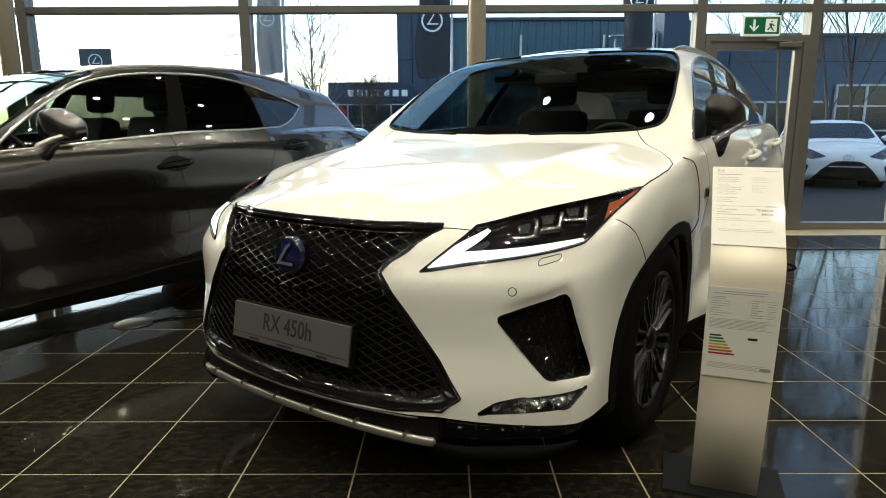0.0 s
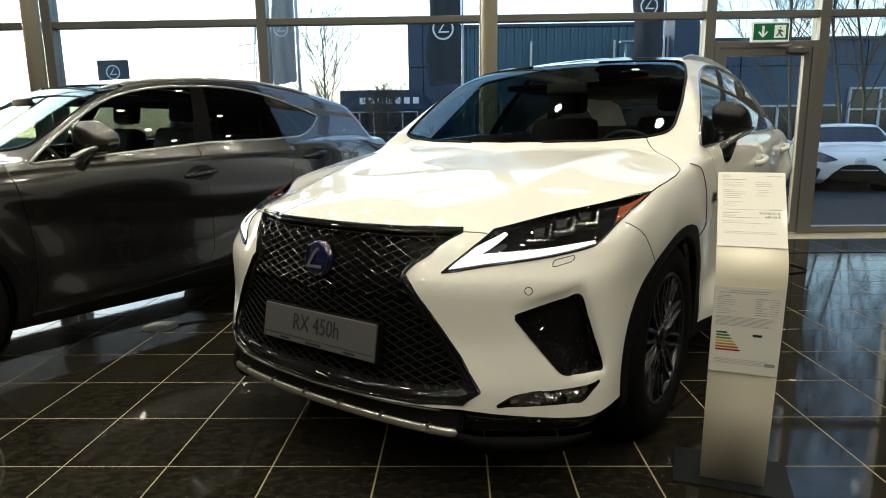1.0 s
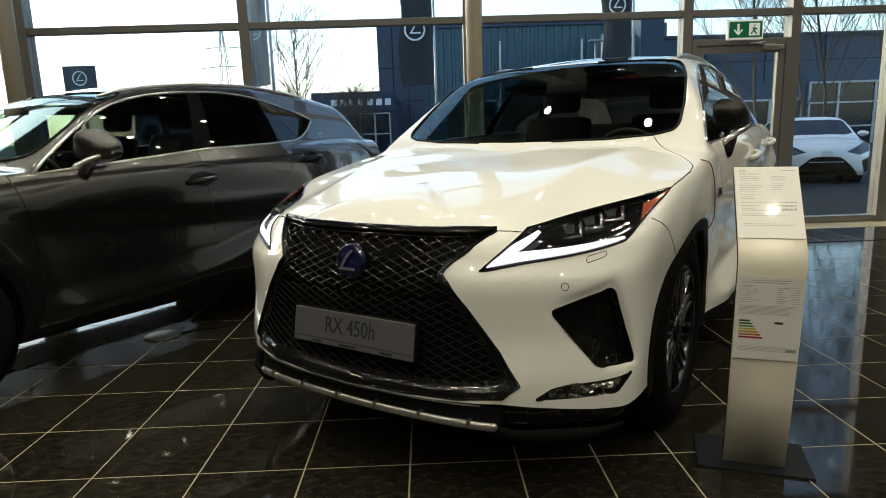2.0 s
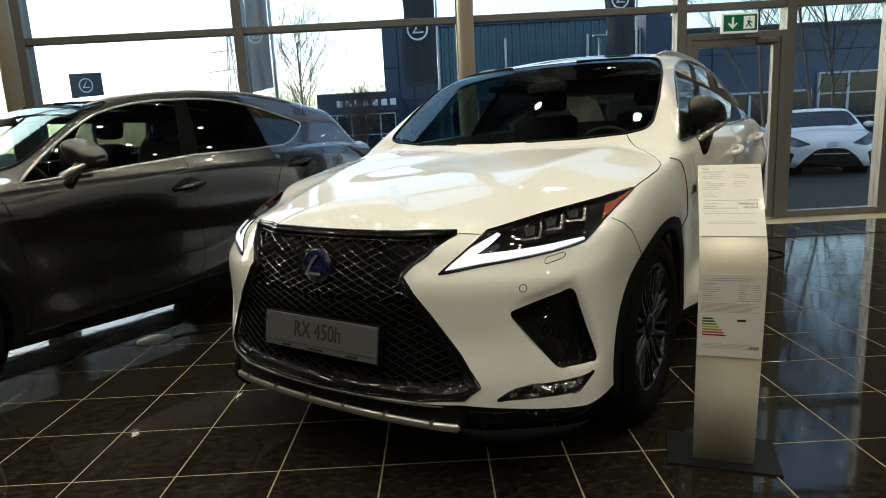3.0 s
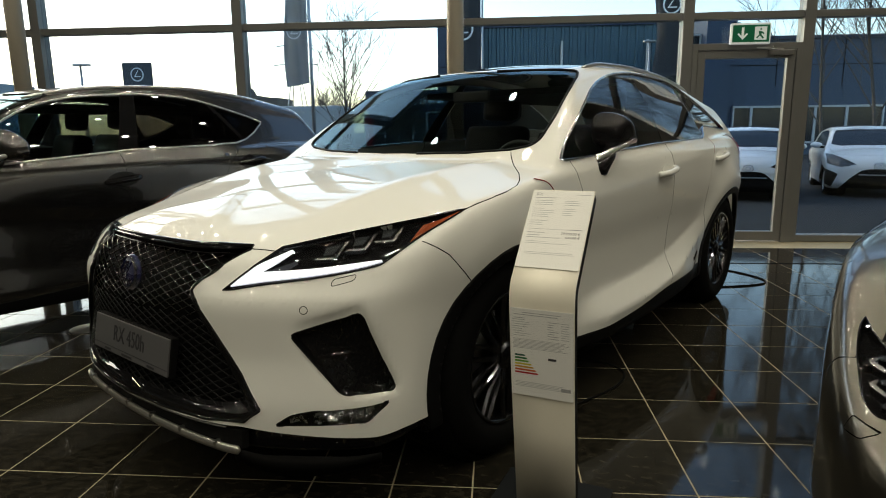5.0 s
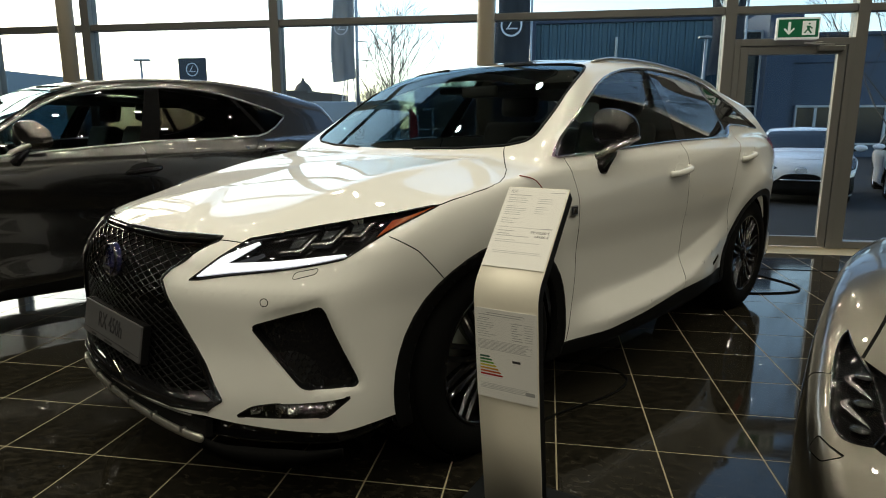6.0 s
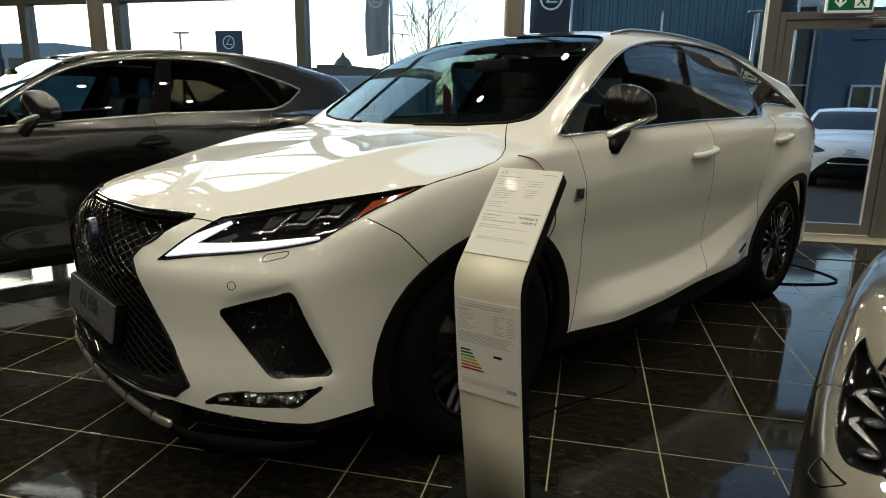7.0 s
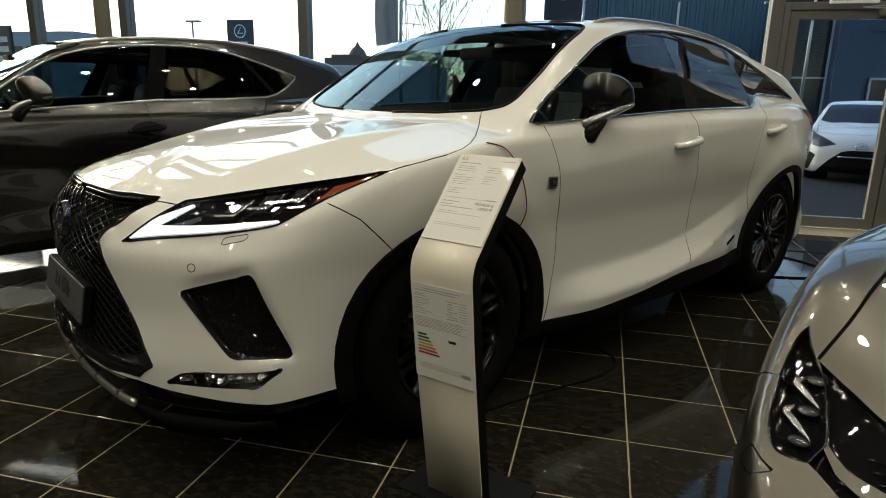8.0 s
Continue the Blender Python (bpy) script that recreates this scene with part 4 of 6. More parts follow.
def inset(outline, d):
    """The outline drawn in a little towards its inside."""
    area = sum(a[0] * b[1] - b[0] * a[1] for a, b in zip(outline, outline[1:] + outline[:1]))
    sgn = 1 if area > 0 else -1
    out, n = [], len(outline)
    for i in range(n):
        a, b, c = (np.array(outline[(i + k) % n]) for k in (-1, 0, 1))
        t = (b - a) / (np.linalg.norm(b - a) + 1e-9) + (c - b) / (np.linalg.norm(c - b) + 1e-9)
        t /= np.linalg.norm(t) + 1e-9
        out.append((b[0] - sgn * d * t[1], b[1] + sgn * d * t[0]))
    return out


# ---- the white crossover ----
WHITE_AT = pose(0.852 - 0.895 * math.cos(radians(34.1)), 2.244 + 0.895 * math.sin(radians(34.1)), 0, 0, 0, -34.1)
WINDOW = smooth_line([(0.484, 1.127), (0.579, 1.196), (0.774, 1.295), (1.074, 1.435), (1.289, 1.503), (1.50, 1.54), (1.75, 1.56), (2.0, 1.562), (2.248, 1.55), (2.526, 1.509), (2.953, 1.385), (3.31, 1.246)], False, 2) + [(3.30, 1.240), (2.961, 1.254), (2.60, 1.262), (2.51, 1.246), (2.44, 1.205), (2.377, 1.186), (1.535, 1.168), (0.9, 1.139), (0.512, 1.121)]
suv, shell, zone, skin, lamp_outline = crossover(
    "crossover", "white crossover with black spindle grille on tiled floor", WHITE_AT, white_paint, 0.018, WINDOW,
    ((1.61, 1.1), (1.76, 1.6)), ((1.74, 1.1), (1.82, 1.6)), ((2.73, 1.1), (2.37, 1.6)), True, True, (0.13, 2.92, 0.385), keel=0.245)

# nose of the white crossover: grille with its mesh, badge, plate, lamps, vents, lower lip
def mesh_bars(outline, pitch_x, pitch_z, lay, radius, bound, span):
    """Two families of slanting bars inside an outline, laid on the skin."""
    slope = pitch_z / pitch_x
    (x0, x1), (z0, z1) = bound
    n, runs = int((x1 - x0) / 0.02), []
    for fam in (1, -1):
        c = z0 - slope * (x1 - x0)
        while c < z1:
            run = []
            for i in range(n + 1):
                x = x0 + (x1 - x0) * i / n
                z = c + slope * (x - x0 if fam > 0 else x1 - x)
                if span[0] <= z < span[1] and within(x, z, outline):
                    run.append((x, z))
                else:
                    runs.append(run)
                    run = []
            runs.append(run)
            c += 2 * pitch_z
    runs = [r for r in runs if len(r) > 1]
    laid = lay([p for r in runs for p in r])
    bm, i = bmesh.new(), 0
    for r in runs:
        rod(bm, laid[i:i + len(r)], radius, 5, False)
        i += len(r)
    return bm


GRILLE_HALF = [(0.0, 0.889), (0.40, 0.891), (0.455, 0.891), (0.345, 0.785), (0.337, 0.775), (0.43, 0.655), (0.51, 0.54), (0.572, 0.435), (0.53, 0.40), (0.3, 0.385), (0.0, 0.383)]
GRILLE_FULL = GRILLE_HALF + [(-x, z) for x, z in GRILLE_HALF[::-1]]
part("grille_back", rimmed(lifted(shell, zone, (1,), -0.045, both=True), -0.045), shadow_black, suv, "", True)
# one mesh in two tones: glints put into the upper bars, lower bars kept dark
for low, high, mat in ((0.38, 0.69, dull_black), (0.69, 0.89, mesh_glint)):
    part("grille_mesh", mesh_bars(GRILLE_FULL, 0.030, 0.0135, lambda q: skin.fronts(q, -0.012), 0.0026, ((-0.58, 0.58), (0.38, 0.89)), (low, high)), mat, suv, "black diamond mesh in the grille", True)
half_line = smooth_line([(0.0, 0.892), (0.25, 0.892), (0.40, 0.894)], False, 4)[:-1] + [(0.40, 0.894), (0.463, 0.894), (0.40, 0.836), (0.352, 0.792), (0.343, 0.775), (0.36, 0.755), (0.44, 0.652), (0.52, 0.537), (0.580, 0.435), (0.535, 0.394), (0.4, 0.384), (0.2, 0.380), (0.0, 0.379)]
line = skin.fronts(half_line, 0.001)
pair("grille_frame", lambda: rod(bmesh.new(), line, 0.0055, 8), gloss_black, suv, "glossy black grille surround")
part("grille_lip", rod(bmesh.new(), skin.fronts([(x, 0.899 + 0.002 * (x / 0.46) ** 2) for x in np.linspace(-0.462, 0.462, 40)], 0.0015), 0.0085, 8), gloss_black, suv, "glossy black edge under the bonnet", True)
band_out = [(0.463, 0.894), (0.40, 0.836), (0.352, 0.792), (0.343, 0.775), (0.36, 0.755), (0.44, 0.652), (0.52, 0.537), (0.578, 0.437), (0.535, 0.396), (0.4, 0.386), (0.2, 0.382), (0.0, 0.381)]
band_in = [(0.428, 0.888), (0.376, 0.836), (0.332, 0.795), (0.320, 0.775), (0.334, 0.748), (0.408, 0.647), (0.484, 0.540), (0.530, 0.470), (0.505, 0.450), (0.4, 0.441), (0.2, 0.437), (0.0, 0.436)]
near, far = (skin.fronts(smooth_line(q, False, 2), o) for q, o in ((band_out, 0.0), (band_in, -0.009)))
pair("grille_band", lambda: strip(bmesh.new(), near, far, 0.006), gloss_black, suv, "glossy black band inside the grille edge")
inner = [skin.front(x * 0.985, 0.64 + (z - 0.64) * 0.965, -0.006) for x, z in half_line]
pair("grille_trim", lambda: rod(bmesh.new(), inner, 0.0022, 6), gloss_black, suv)

# round badge: ring, blue disc and one bent bar
badge_at = Matrix.Translation(skin.front(0.0, 0.79, 0.004)) @ pose(0, 0, 0, -8, 0, 0)
badge = part("badge", placed(lathe(bmesh.new(), [(0.0, 0.0565), (0.007, 0.0550), (0.009, 0.0525), (0.006, 0.0500), (-0.004, 0.0500)], 40), badge_at @ pose(0, 0, 0, 0, 0, -90)), dark_chrome, suv, "round chrome-ringed blue badge", True)
part("badge_disc", placed(lathe(bmesh.new(), [(-0.012, 0.06), (0.0, 0.058), (0.005, 0.0505), (0.007, 0.0005)], 40), badge_at @ pose(0, 0, 0, 0, 0, -90)), badge_blue, badge, "", True)
part("badge_bar", prism(bmesh.new(), [(0.022, 0.036), (0.004, 0.018), (-0.020, -0.020), (0.034, -0.020), (0.034, -0.029), (-0.036, -0.029), (-0.028, -0.014), (-0.004, 0.026), (0.014, 0.040)], 0.006, badge_at @ pose(0, -0.016, 0)), chrome, badge)

# number plate
plate_at = pose(0.006, -0.918, 0.556, -10, 0, 0)
plate = part("number_plate", boxed(-0.26, 0.26, 0, 0.012, -0.062, 0.058, 0.003, plate_at), plate_grey, suv, "grey show plate with the model name")
part("plate_frame", boxed(-0.264, 0.264, 0.006, 0.03, -0.068, 0.062, 0.004, plate_at), dull_black, plate)
part("plate_letters", placed(text_bm("RX 450h", 0.072, 0.0006), plate_at @ pose(-0.005, -0.0008, 0.008, 90, 0, 0) @ Matrix.Diagonal((0.86, 1.1, 1, 1))), ink, plate)
part("plate_line", boxed(-0.256, 0.256, -0.001, 0.002, -0.0425, -0.0405, 0, plate_at), ink, plate)
for x, w in ((-0.15, 0.022), (-0.01, 0.036), (0.155, 0.024)):
    part("plate_mark", boxed(x - w, x + w, -0.001, 0.002, -0.056, -0.049, 0, plate_at), ink, plate)

FOG_LINE = [(-0.105, 0.390), (-0.065, 0.416), (0.0, 0.428), (0.21, 0.432), (0.148, 0.389)]

# headlamps
for flip in (False, True):
    hand = (lambda b: mirrored(b)) if flip else (lambda b: b)
    lamp = part("headlamp", rimmed(lifted(shell, zone, (2,), -0.03, flip), -0.03), gloss_black, suv, "slim headlamp with three lamps and a white light strip", True)
    part("lens", lifted(shell, zone, (2,), 0.001, flip), lamp_glass, lamp, "", True).visible_shadow = False
    border = skin.corners(lamp_outline, 0.001)
    part("lamp_border", hand(rod(bmesh.new(), border + border[:1], 0.003, 6)), gloss_black, lamp, "", True)
    lower_a = smooth_line([(-0.240, 0.797), (-0.138, 0.813), (0.033, 0.833), (0.15, 0.850), (0.214, 0.862)], False, 4)
    lower_b = smooth_line([(-0.150, 0.838), (-0.105, 0.842), (0.031, 0.851), (0.15, 0.862), (0.212, 0.867)], False, 4)
    upper_a = smooth_line([(-0.238, 0.800), (-0.190, 0.835), (-0.144, 0.865), (-0.057, 0.898)], False, 4)
    upper_b = smooth_line([(-0.190, 0.815), (-0.160, 0.833), (-0.120, 0.853), (-0.050, 0.893)], False, 4)
    strips = bmesh.new()
    for a, b in ((lower_a, lower_b), (upper_b, upper_a)):
        strip(strips, skin.corners(a, -0.006), skin.corners(b, -0.006), 0.008)
    part("light_strip", hand(strips), day_lamp, lamp, "white light strip")
    for k in range(3):
        s0, z0 = 0.058 + 0.088 * k, 0.874 + 0.0185 * k
        for up in (0, 1):
            ell = [(-0.046, 0.002), (0.016, 0.004), (0.052, 0.040), (0.047, 0.043), (0.012, 0.0095), (-0.044, 0.0065)] if up == 0 else [(-0.022, 0.018), (0.006, 0.020), (0.028, 0.040), (-0.016, 0.036)]
            b = bmesh.new()
            b.faces.new([b.verts.new(q) for q in skin.corners([(s0 + ds, z0 + dz) for ds, dz in ell], -0.010 if up == 0 else -0.018)])
            part("lamp_unit" if up else "lamp_hook", hand(rimmed(b, 0.012)), lamp_eye if up else lamp_chrome, lamp, "" if up else "chrome hook")
    tip = bmesh.new()
    strip(tip, skin.corners(smooth_line([(0.30, 0.909), (0.36, 0.937), (0.43, 0.966), (0.485, 0.986)], False, 3), -0.004), skin.corners(smooth_line([(0.345, 0.950), (0.38, 0.958), (0.43, 0.972), (0.486, 0.988)], False, 3), -0.004), 0.004)
    part("side_marker", hand(tip), amber, lamp, "amber side marker")
    # vent with its mesh
    vent = part("bumper_vent", rimmed(lifted(shell, zone, (3,), -0.03, flip), -0.03), gloss_black, suv, "black bumper vent with honeycomb mesh", True)
    comb, cells = bmesh.new(), []
    for i in range(16):
        for j in range(13):
            s, z = -0.06 + 0.021 * i + (0.0105 if j % 2 else 0), 0.47 + 0.0195 * j
            if within(s, z, inset(rounded([(-0.067, 0.664), (0.146, 0.722), (0.246, 0.462), (0.083, 0.476)], 0.022, 4)[::-1], 0.012)):
                cells += [(s + 0.0085 * math.cos(a), z + 0.0105 * math.sin(a)) for a in [math.pi / 6 + math.pi / 3 * k for k in range(4)]]
    laid = skin.corners(cells, -0.018)
    for k in range(0, len(laid), 4):
        rod(comb, laid[k:k + 4], 0.0016, 4, False)
    part("vent_mesh", hand(comb), gloss_black, vent)
    ring = skin.corners(rounded([(-0.067, 0.664), (0.146, 0.722), (0.246, 0.462), (0.083, 0.476)], 0.022, 4), 0.0)
    part("vent_rim", hand(rod(bmesh.new(), ring + ring[:1], 0.0028, 6)), gloss_black, vent, "", True)
    # fog lamp
    fog = part("fog_lamp", rimmed(lifted(shell, zone, (4,), -0.025, flip), -0.025), gloss_black, suv, "slim clear fog lamp with chrome reflectors", True)
    part("lens", lifted(shell, zone, (4,), 0.0, flip), lamp_glass, fog, "", True).visible_shadow = False
    for lo, hi in ((-0.085, -0.02), (-0.015, 0.05), (0.055, 0.12), (0.125, 0.185)):
        facets, chips = bmesh.new(), random.Random(int(1000 * lo) + 90)
        for k in range(13):
            c, d = chips.uniform(lo, hi), chips.uniform(0.39, 0.428)
            if within(c, d, FOG_LINE):
                w, h = chips.uniform(0.006, 0.016), chips.uniform(0.004, 0.010)
                tilt = Matrix.Translation(skin.corner(c, d, -0.012)) @ pose(0, 0, 0, chips.uniform(-50, 30), chips.uniform(-25, 25), 45 + chips.uniform(-50, 50))
                box(facets, -w, w, -0.0015, 0.0015, -h, h, 0, tilt)
        part("reflector", hand(facets), fog_chrome, fog)
    ring = skin.corners(rounded([(-0.122, 0.388), (-0.069, 0.422), (-0.005, 0.433), (0.225, 0.437), (0.152, 0.385)], 0.014, 3), 0.0)
    part("fog_rim", hand(rod(bmesh.new(), ring + ring[:1], 0.003, 6)), gloss_black, fog, "", True)

# lower lip: glossy black chin, silver blade with its studs, black corner blades
part("chin", rimmed(lifted(shell, zone, (15,), -0.03, both=True), -0.03), gloss_black, suv, "glossy black chin under the bumper", True)


def blade(points, height, depth):
    b = bmesh.new()
    strip(b, [Vector((x, y, z)) for x, y, z in points], [Vector((x, y + 0.01, z + height * min(1.0, 0.12 + 5 * min((Vector((x, y, z)) - Vector(q)).length for q in (points[0], points[-1]))))) for x, y, z in points], depth)
    return b


arc = smooth_line([(-0.525, -0.852, 0.303), (-0.45, -0.872, 0.302), (-0.27, -0.892, 0.300), (0.0, -0.902, 0.299), (0.27, -0.892, 0.300), (0.45, -0.872, 0.302), (0.525, -0.852, 0.303)], False, 5)
silver = part("lip_blade", placed(rod(bmesh.new(), [(x, y, (z - 0.312) / 1.5) for x, y, z in arc], [0.003] + [0.0095] * (len(arc) - 2) + [0.003], 12), Matrix.Translation((0, 0, 0.312)) @ Matrix.Diagonal((1, 1, 1.5, 1))), blade_silver, suv, "satin silver blade along the lower lip", True)
part("lip_bed", strip(bmesh.new(), [Vector((x, y + 0.008, 0.306)) for x, y, z in arc], [Vector((x, y + 0.012, 0.362)) for x, y, z in arc], -0.02), dull_black, suv)
for x in (-0.435, -0.26, -0.085, 0.085, 0.26, 0.435):
    y = -0.902 + 0.15 * x * x
    part("stud", boxed(x - 0.007, x + 0.007, y - 0.0105, y + 0.01, 0.296, 0.319, 0.003), satin_silver, silver)
# lower edge of the white bumper; its shade is put in as grey
shaded_edge = [q for q in skin.fronts([(x, 0.365) for x in np.linspace(-0.47, 0.47, 24)], -0.004)]
part("lip_line", rod(bmesh.new(), shaded_edge, 0.0032, 6), plate_grey, suv, "thin grey lower edge of the bumper", True)
under_line = smooth_line([(0.50, -0.86, 0.30), (0.60, -0.82, 0.275), (0.70, -0.745, 0.262), (0.78, -0.66, 0.262), (0.835, -0.57, 0.272)], False, 4)
pair("corner_blade", lambda: blade(under_line, 0.03, -0.05), shadow_black, suv)

# square badge on the wing, maker's plates low on the rear door as bars
p = skin.side(0.58, 0.906, 0.002)
wing = part("wing_badge", boxed(-0.004, 0.004, -0.026, 0.026, -0.022, 0.022, 0.002, Matrix.Translation(p) @ pose(0, 0, 0, 0, 0, -4)), satin_silver, suv, "small square chrome badge on the wing")
part("badge_field", boxed(0.003, 0.006, -0.020, 0.020, -0.016, 0.016, 0.001, Matrix.Translation(p) @ pose(0, 0, 0, 0, 0, -4)), ink, wing)
part("badge_mark", boxed(0.006, 0.0075, -0.008, 0.012, -0.010, 0.010, 0.001, Matrix.Translation(p) @ pose(0, 0, 0, 0, 0, -4)), chrome, wing)
for k in range(6):
    p = skin.side(2.18 + 0.026 * k, 0.437 + 0.004 * k, 0.001)
    part("door_mark", boxed(-0.002, 0.002, -0.009, 0.009, -0.010, 0.010, 0, Matrix.Translation(p)), dark_chrome, suv)
shell.free()

# ---- the silver coupe ----
COUPE_NOSE = [(0, -1.0), (0.3, -0.97), (0.5, -0.92), (0.62, -0.87), (0.72, -0.795), (0.79, -0.69), (0.845, -0.54), (0.885, -0.33), (0.905, 0.0)]


def coupe_field(x, y, z):
    """Negative inside the body of a low coupe with raised front wings."""
    crown = curve(y, [(-1.05, 0.60), (-0.85, 0.665), (-0.6, 0.735), (-0.3, 0.795), (0.0, 0.84), (0.5, 0.895), (1.2, 0.93), (2.6, 0.95), (3.6, 0.90)])
    wing = curve(y, [(-1.0, 0.44), (-0.80, 0.545), (-0.72, 0.585), (-0.45, 0.735), (-0.27, 0.812), (0.0, 0.868), (0.4, 0.885), (1.2, 0.87), (2.6, 0.93), (3.6, 0.86)])
    s = np.clip((x - 0.2) / 0.5, 0, 1)
    s = s * s * (3 - 2 * s)
    top = (z - (crown + (wing - crown) * s - 0.022 * bump(x, 0.52, 0.12) * np.clip((y + 0.75) / 0.4, 0, 1) - 0.9 * np.clip(x - 0.74, 0, 1) ** 2)) * 0.9
    plan = curve(x, COUPE_NOSE)
    lean = curve(z, [(0.12, 0.03), (0.25, -0.05), (0.45, -0.05), (0.56, -0.015), (0.7, 0.06), (0.8, 0.14)])
    slope = np.gradient(curve(STEEP_AT, COUPE_NOSE), 1 / 199)
    nose = (plan + lean - y) / np.sqrt(1 + np.interp(x, STEEP_AT, slope) ** 2)
    wall = curve(z, [(0.12, 0.85), (0.25, 0.9), (0.45, 0.885), (0.62, 0.90), (0.75, 0.895), (0.9, 0.84), (1.1, 0.7)])
    side = x - wall - 0.03 * bump(y, 0, 0.5) * np.clip((z - 0.2) / 0.4, 0, 1) - 0.05 * bump(y, 2.75, 0.6) * np.clip((z - 0.2) / 0.4, 0, 1) + 0.02 * bump(y, 1.3, 0.7)
    end = y - (3.55 - 0.25 * x * x - 0.15 * np.clip(z - 0.75, 0, 1))
    low = smax(smax(smax(top, side, 0.06), nose, 0.05), smax(end, 0.14 - z, 0.03), 0.06)
    ridge = curve(y, [(0.6, 1.0), (1.0, 1.17), (1.5, 1.30), (1.9, 1.325), (2.4, 1.28), (3.0, 1.10), (3.4, 0.95)])
    cabin = smax(z - ridge + 0.12 * x * x, (x - 0.78 + 0.55 * (z - 0.9)) * 0.85, 0.06)
    cabin = smax(cabin, (z - 0.90 - 0.52 * (y - 0.55 - 0.2 * x * x)) * 0.85, 0.03)
    return smin(low, smax(cabin, 0.8 - z, 0.02), 0.03)


COUPE_AT = pose(2.74, 1.73, 0, 0, 0, -34.1)

def whole(name, label, at, field, lo, hi, step, cuts, group=""):
    """A car as a half shell with its zones cut; gives the thing, the shell and the zone layer."""
    car = thing(name, label, "car", at, group)
    bm = shell_bm(*half_shell(field, lo, hi, step))
    bmesh.ops.bisect_plane(bm, geom=list(bm.verts) + list(bm.edges) + list(bm.faces), dist=1e-4, plane_co=(0, 0, 0), plane_no=(1, 0, 0), clear_inner=True)
    zone = bm.faces.layers.int.new("zone")
    pool.update(faces=list(bm.faces), centres=np.zeros((0, 3)), seen=0)
    for outline, basis, keep, number, over in cuts:
        cut(bm, zone, outline, basis, keep, number, over)
    bm.normal_update()
    return car, bm, zone


C_LAMP = smooth_line([(0.782, -0.449), (0.79, -0.486), (0.785, -0.556), (0.772, -0.624), (0.753, -0.695), (0.724, -0.738), (0.699, -0.747), (0.66, -0.746)], False, 3) + [(0.648, -0.70), (0.664, -0.651), (0.70, -0.572), (0.735, -0.53), (0.76, -0.495)]
C_BLACK = [(-0.2, -0.775), (0.3, -0.735), (0.50, -0.665), (0.584, -0.62), (0.639, -0.582), (0.729, -0.53), (0.70, -0.572), (0.664, -0.651), (0.648, -0.70), (0.66, -0.746), (0.633, -0.764), (0.595, -0.795), (0.50, -0.855), (0.42, -1.1), (-0.2, -1.1)]
C_STRIP = [(0.664, -0.656), (0.645, -0.70), (0.598, -0.742), (0.539, -0.772), (0.44, -0.83), (0.46, -0.86), (0.55, -0.80), (0.612, -0.755), (0.655, -0.70)]
C_GAP = smooth_line([(0.732, -0.527), (0.716, -0.392), (0.712, -0.211), (0.70, 0.1), (0.66, 0.45)], False, 4)
C_COVER = rounded([(0.0233, 0.560), (-0.058, 0.551), (-0.031, 0.526), (0.032, 0.522)], 0.008)
low_nose = lambda c: c.y < -0.3 and c.z > 0.45
coupe, c_shell, c_zone = whole("coupe", "silver coupe with triangular black headlamps on the tiles", COUPE_AT, coupe_field, (-0.045, -1.15, 0.08), (1.0, 3.65, 1.40), 0.022, [
    (C_BLACK, TOP, low_nose, 1, None), (C_STRIP, TOP, low_nose, 0, (1,)), (C_LAMP, TOP, low_nose, 2, None),
    ([(-0.2, -0.772)] + [(0.3, -0.732), (0.50, -0.662), (0.584, -0.617), (0.639, -0.579)] + C_GAP + [(-0.2, 0.5)], TOP, lambda c: c.z > 0.5, 17, (0,)),
    (ribbon(C_GAP, 0.008), TOP, lambda c: c.z > 0.6, 16, (0, 17)),
    (ribbon(C_COVER + C_COVER[:1], 0.0028), CORNER, lambda c: c.y < -0.3, 16, (0,)),
    (ribbon([(-0.556, 0.68), (-0.588, 0.658), (-0.569, 0.645), (-0.53, 0.60), (-0.50, 0.50)], 0.005), SIDE, lambda c: c.x > 0.7, 16, (0,)),
    ([(-0.2, 0.58), (0.45, 0.64), (0.66, 0.78), (0.60, 1.1), (0.50, 1.38), (-0.2, 1.34)], TOP, lambda c: c.z > 0.85, 5, (0, 17)),
    (rounded([(0.95, 0.96), (1.3, 1.15), (1.7, 1.24), (2.3, 1.18), (2.75, 1.0)], 0.03), SIDE, lambda c: c.x > 0.4 and c.z > 0.9, 6, (0,)),
    (arch(0.0, 0.33, 0.37, 0.37), SIDE, lambda c: c.x > 0.4, 11, None), (arch(2.75, 0.33, 0.37, 0.37), SIDE, lambda c: c.x > 0.4, 11, None)])
c_skin = Skin(coupe_field)
part("body", lifted(c_shell, c_zone, (0,), both=True), silver_paint, coupe, "", True)
part("bonnet", lifted(c_shell, c_zone, (17,), both=True), silver_paint, coupe, "", True)
for piece in islands(lifted(c_shell, c_zone, (16,), -0.006, both=True)):
    part("panel_gap", piece, shadow_black, coupe)
part("windscreen", lifted(c_shell, c_zone, (5,), -0.002, both=True), privacy, coupe, "", True)
c_front = part("grille_back", rimmed(lifted(c_shell, c_zone, (1,), -0.02, both=True), -0.02), gloss_black, coupe, "black grille opening", True)
rims = [(x, y) for x, y in C_BLACK[1:6]]
part("grille_trim", rod(bmesh.new(), [tuple(q) for q in c_skin.tops(rims, 0.0)] + [], 0.005, 6), gloss_black, c_front, "", True)
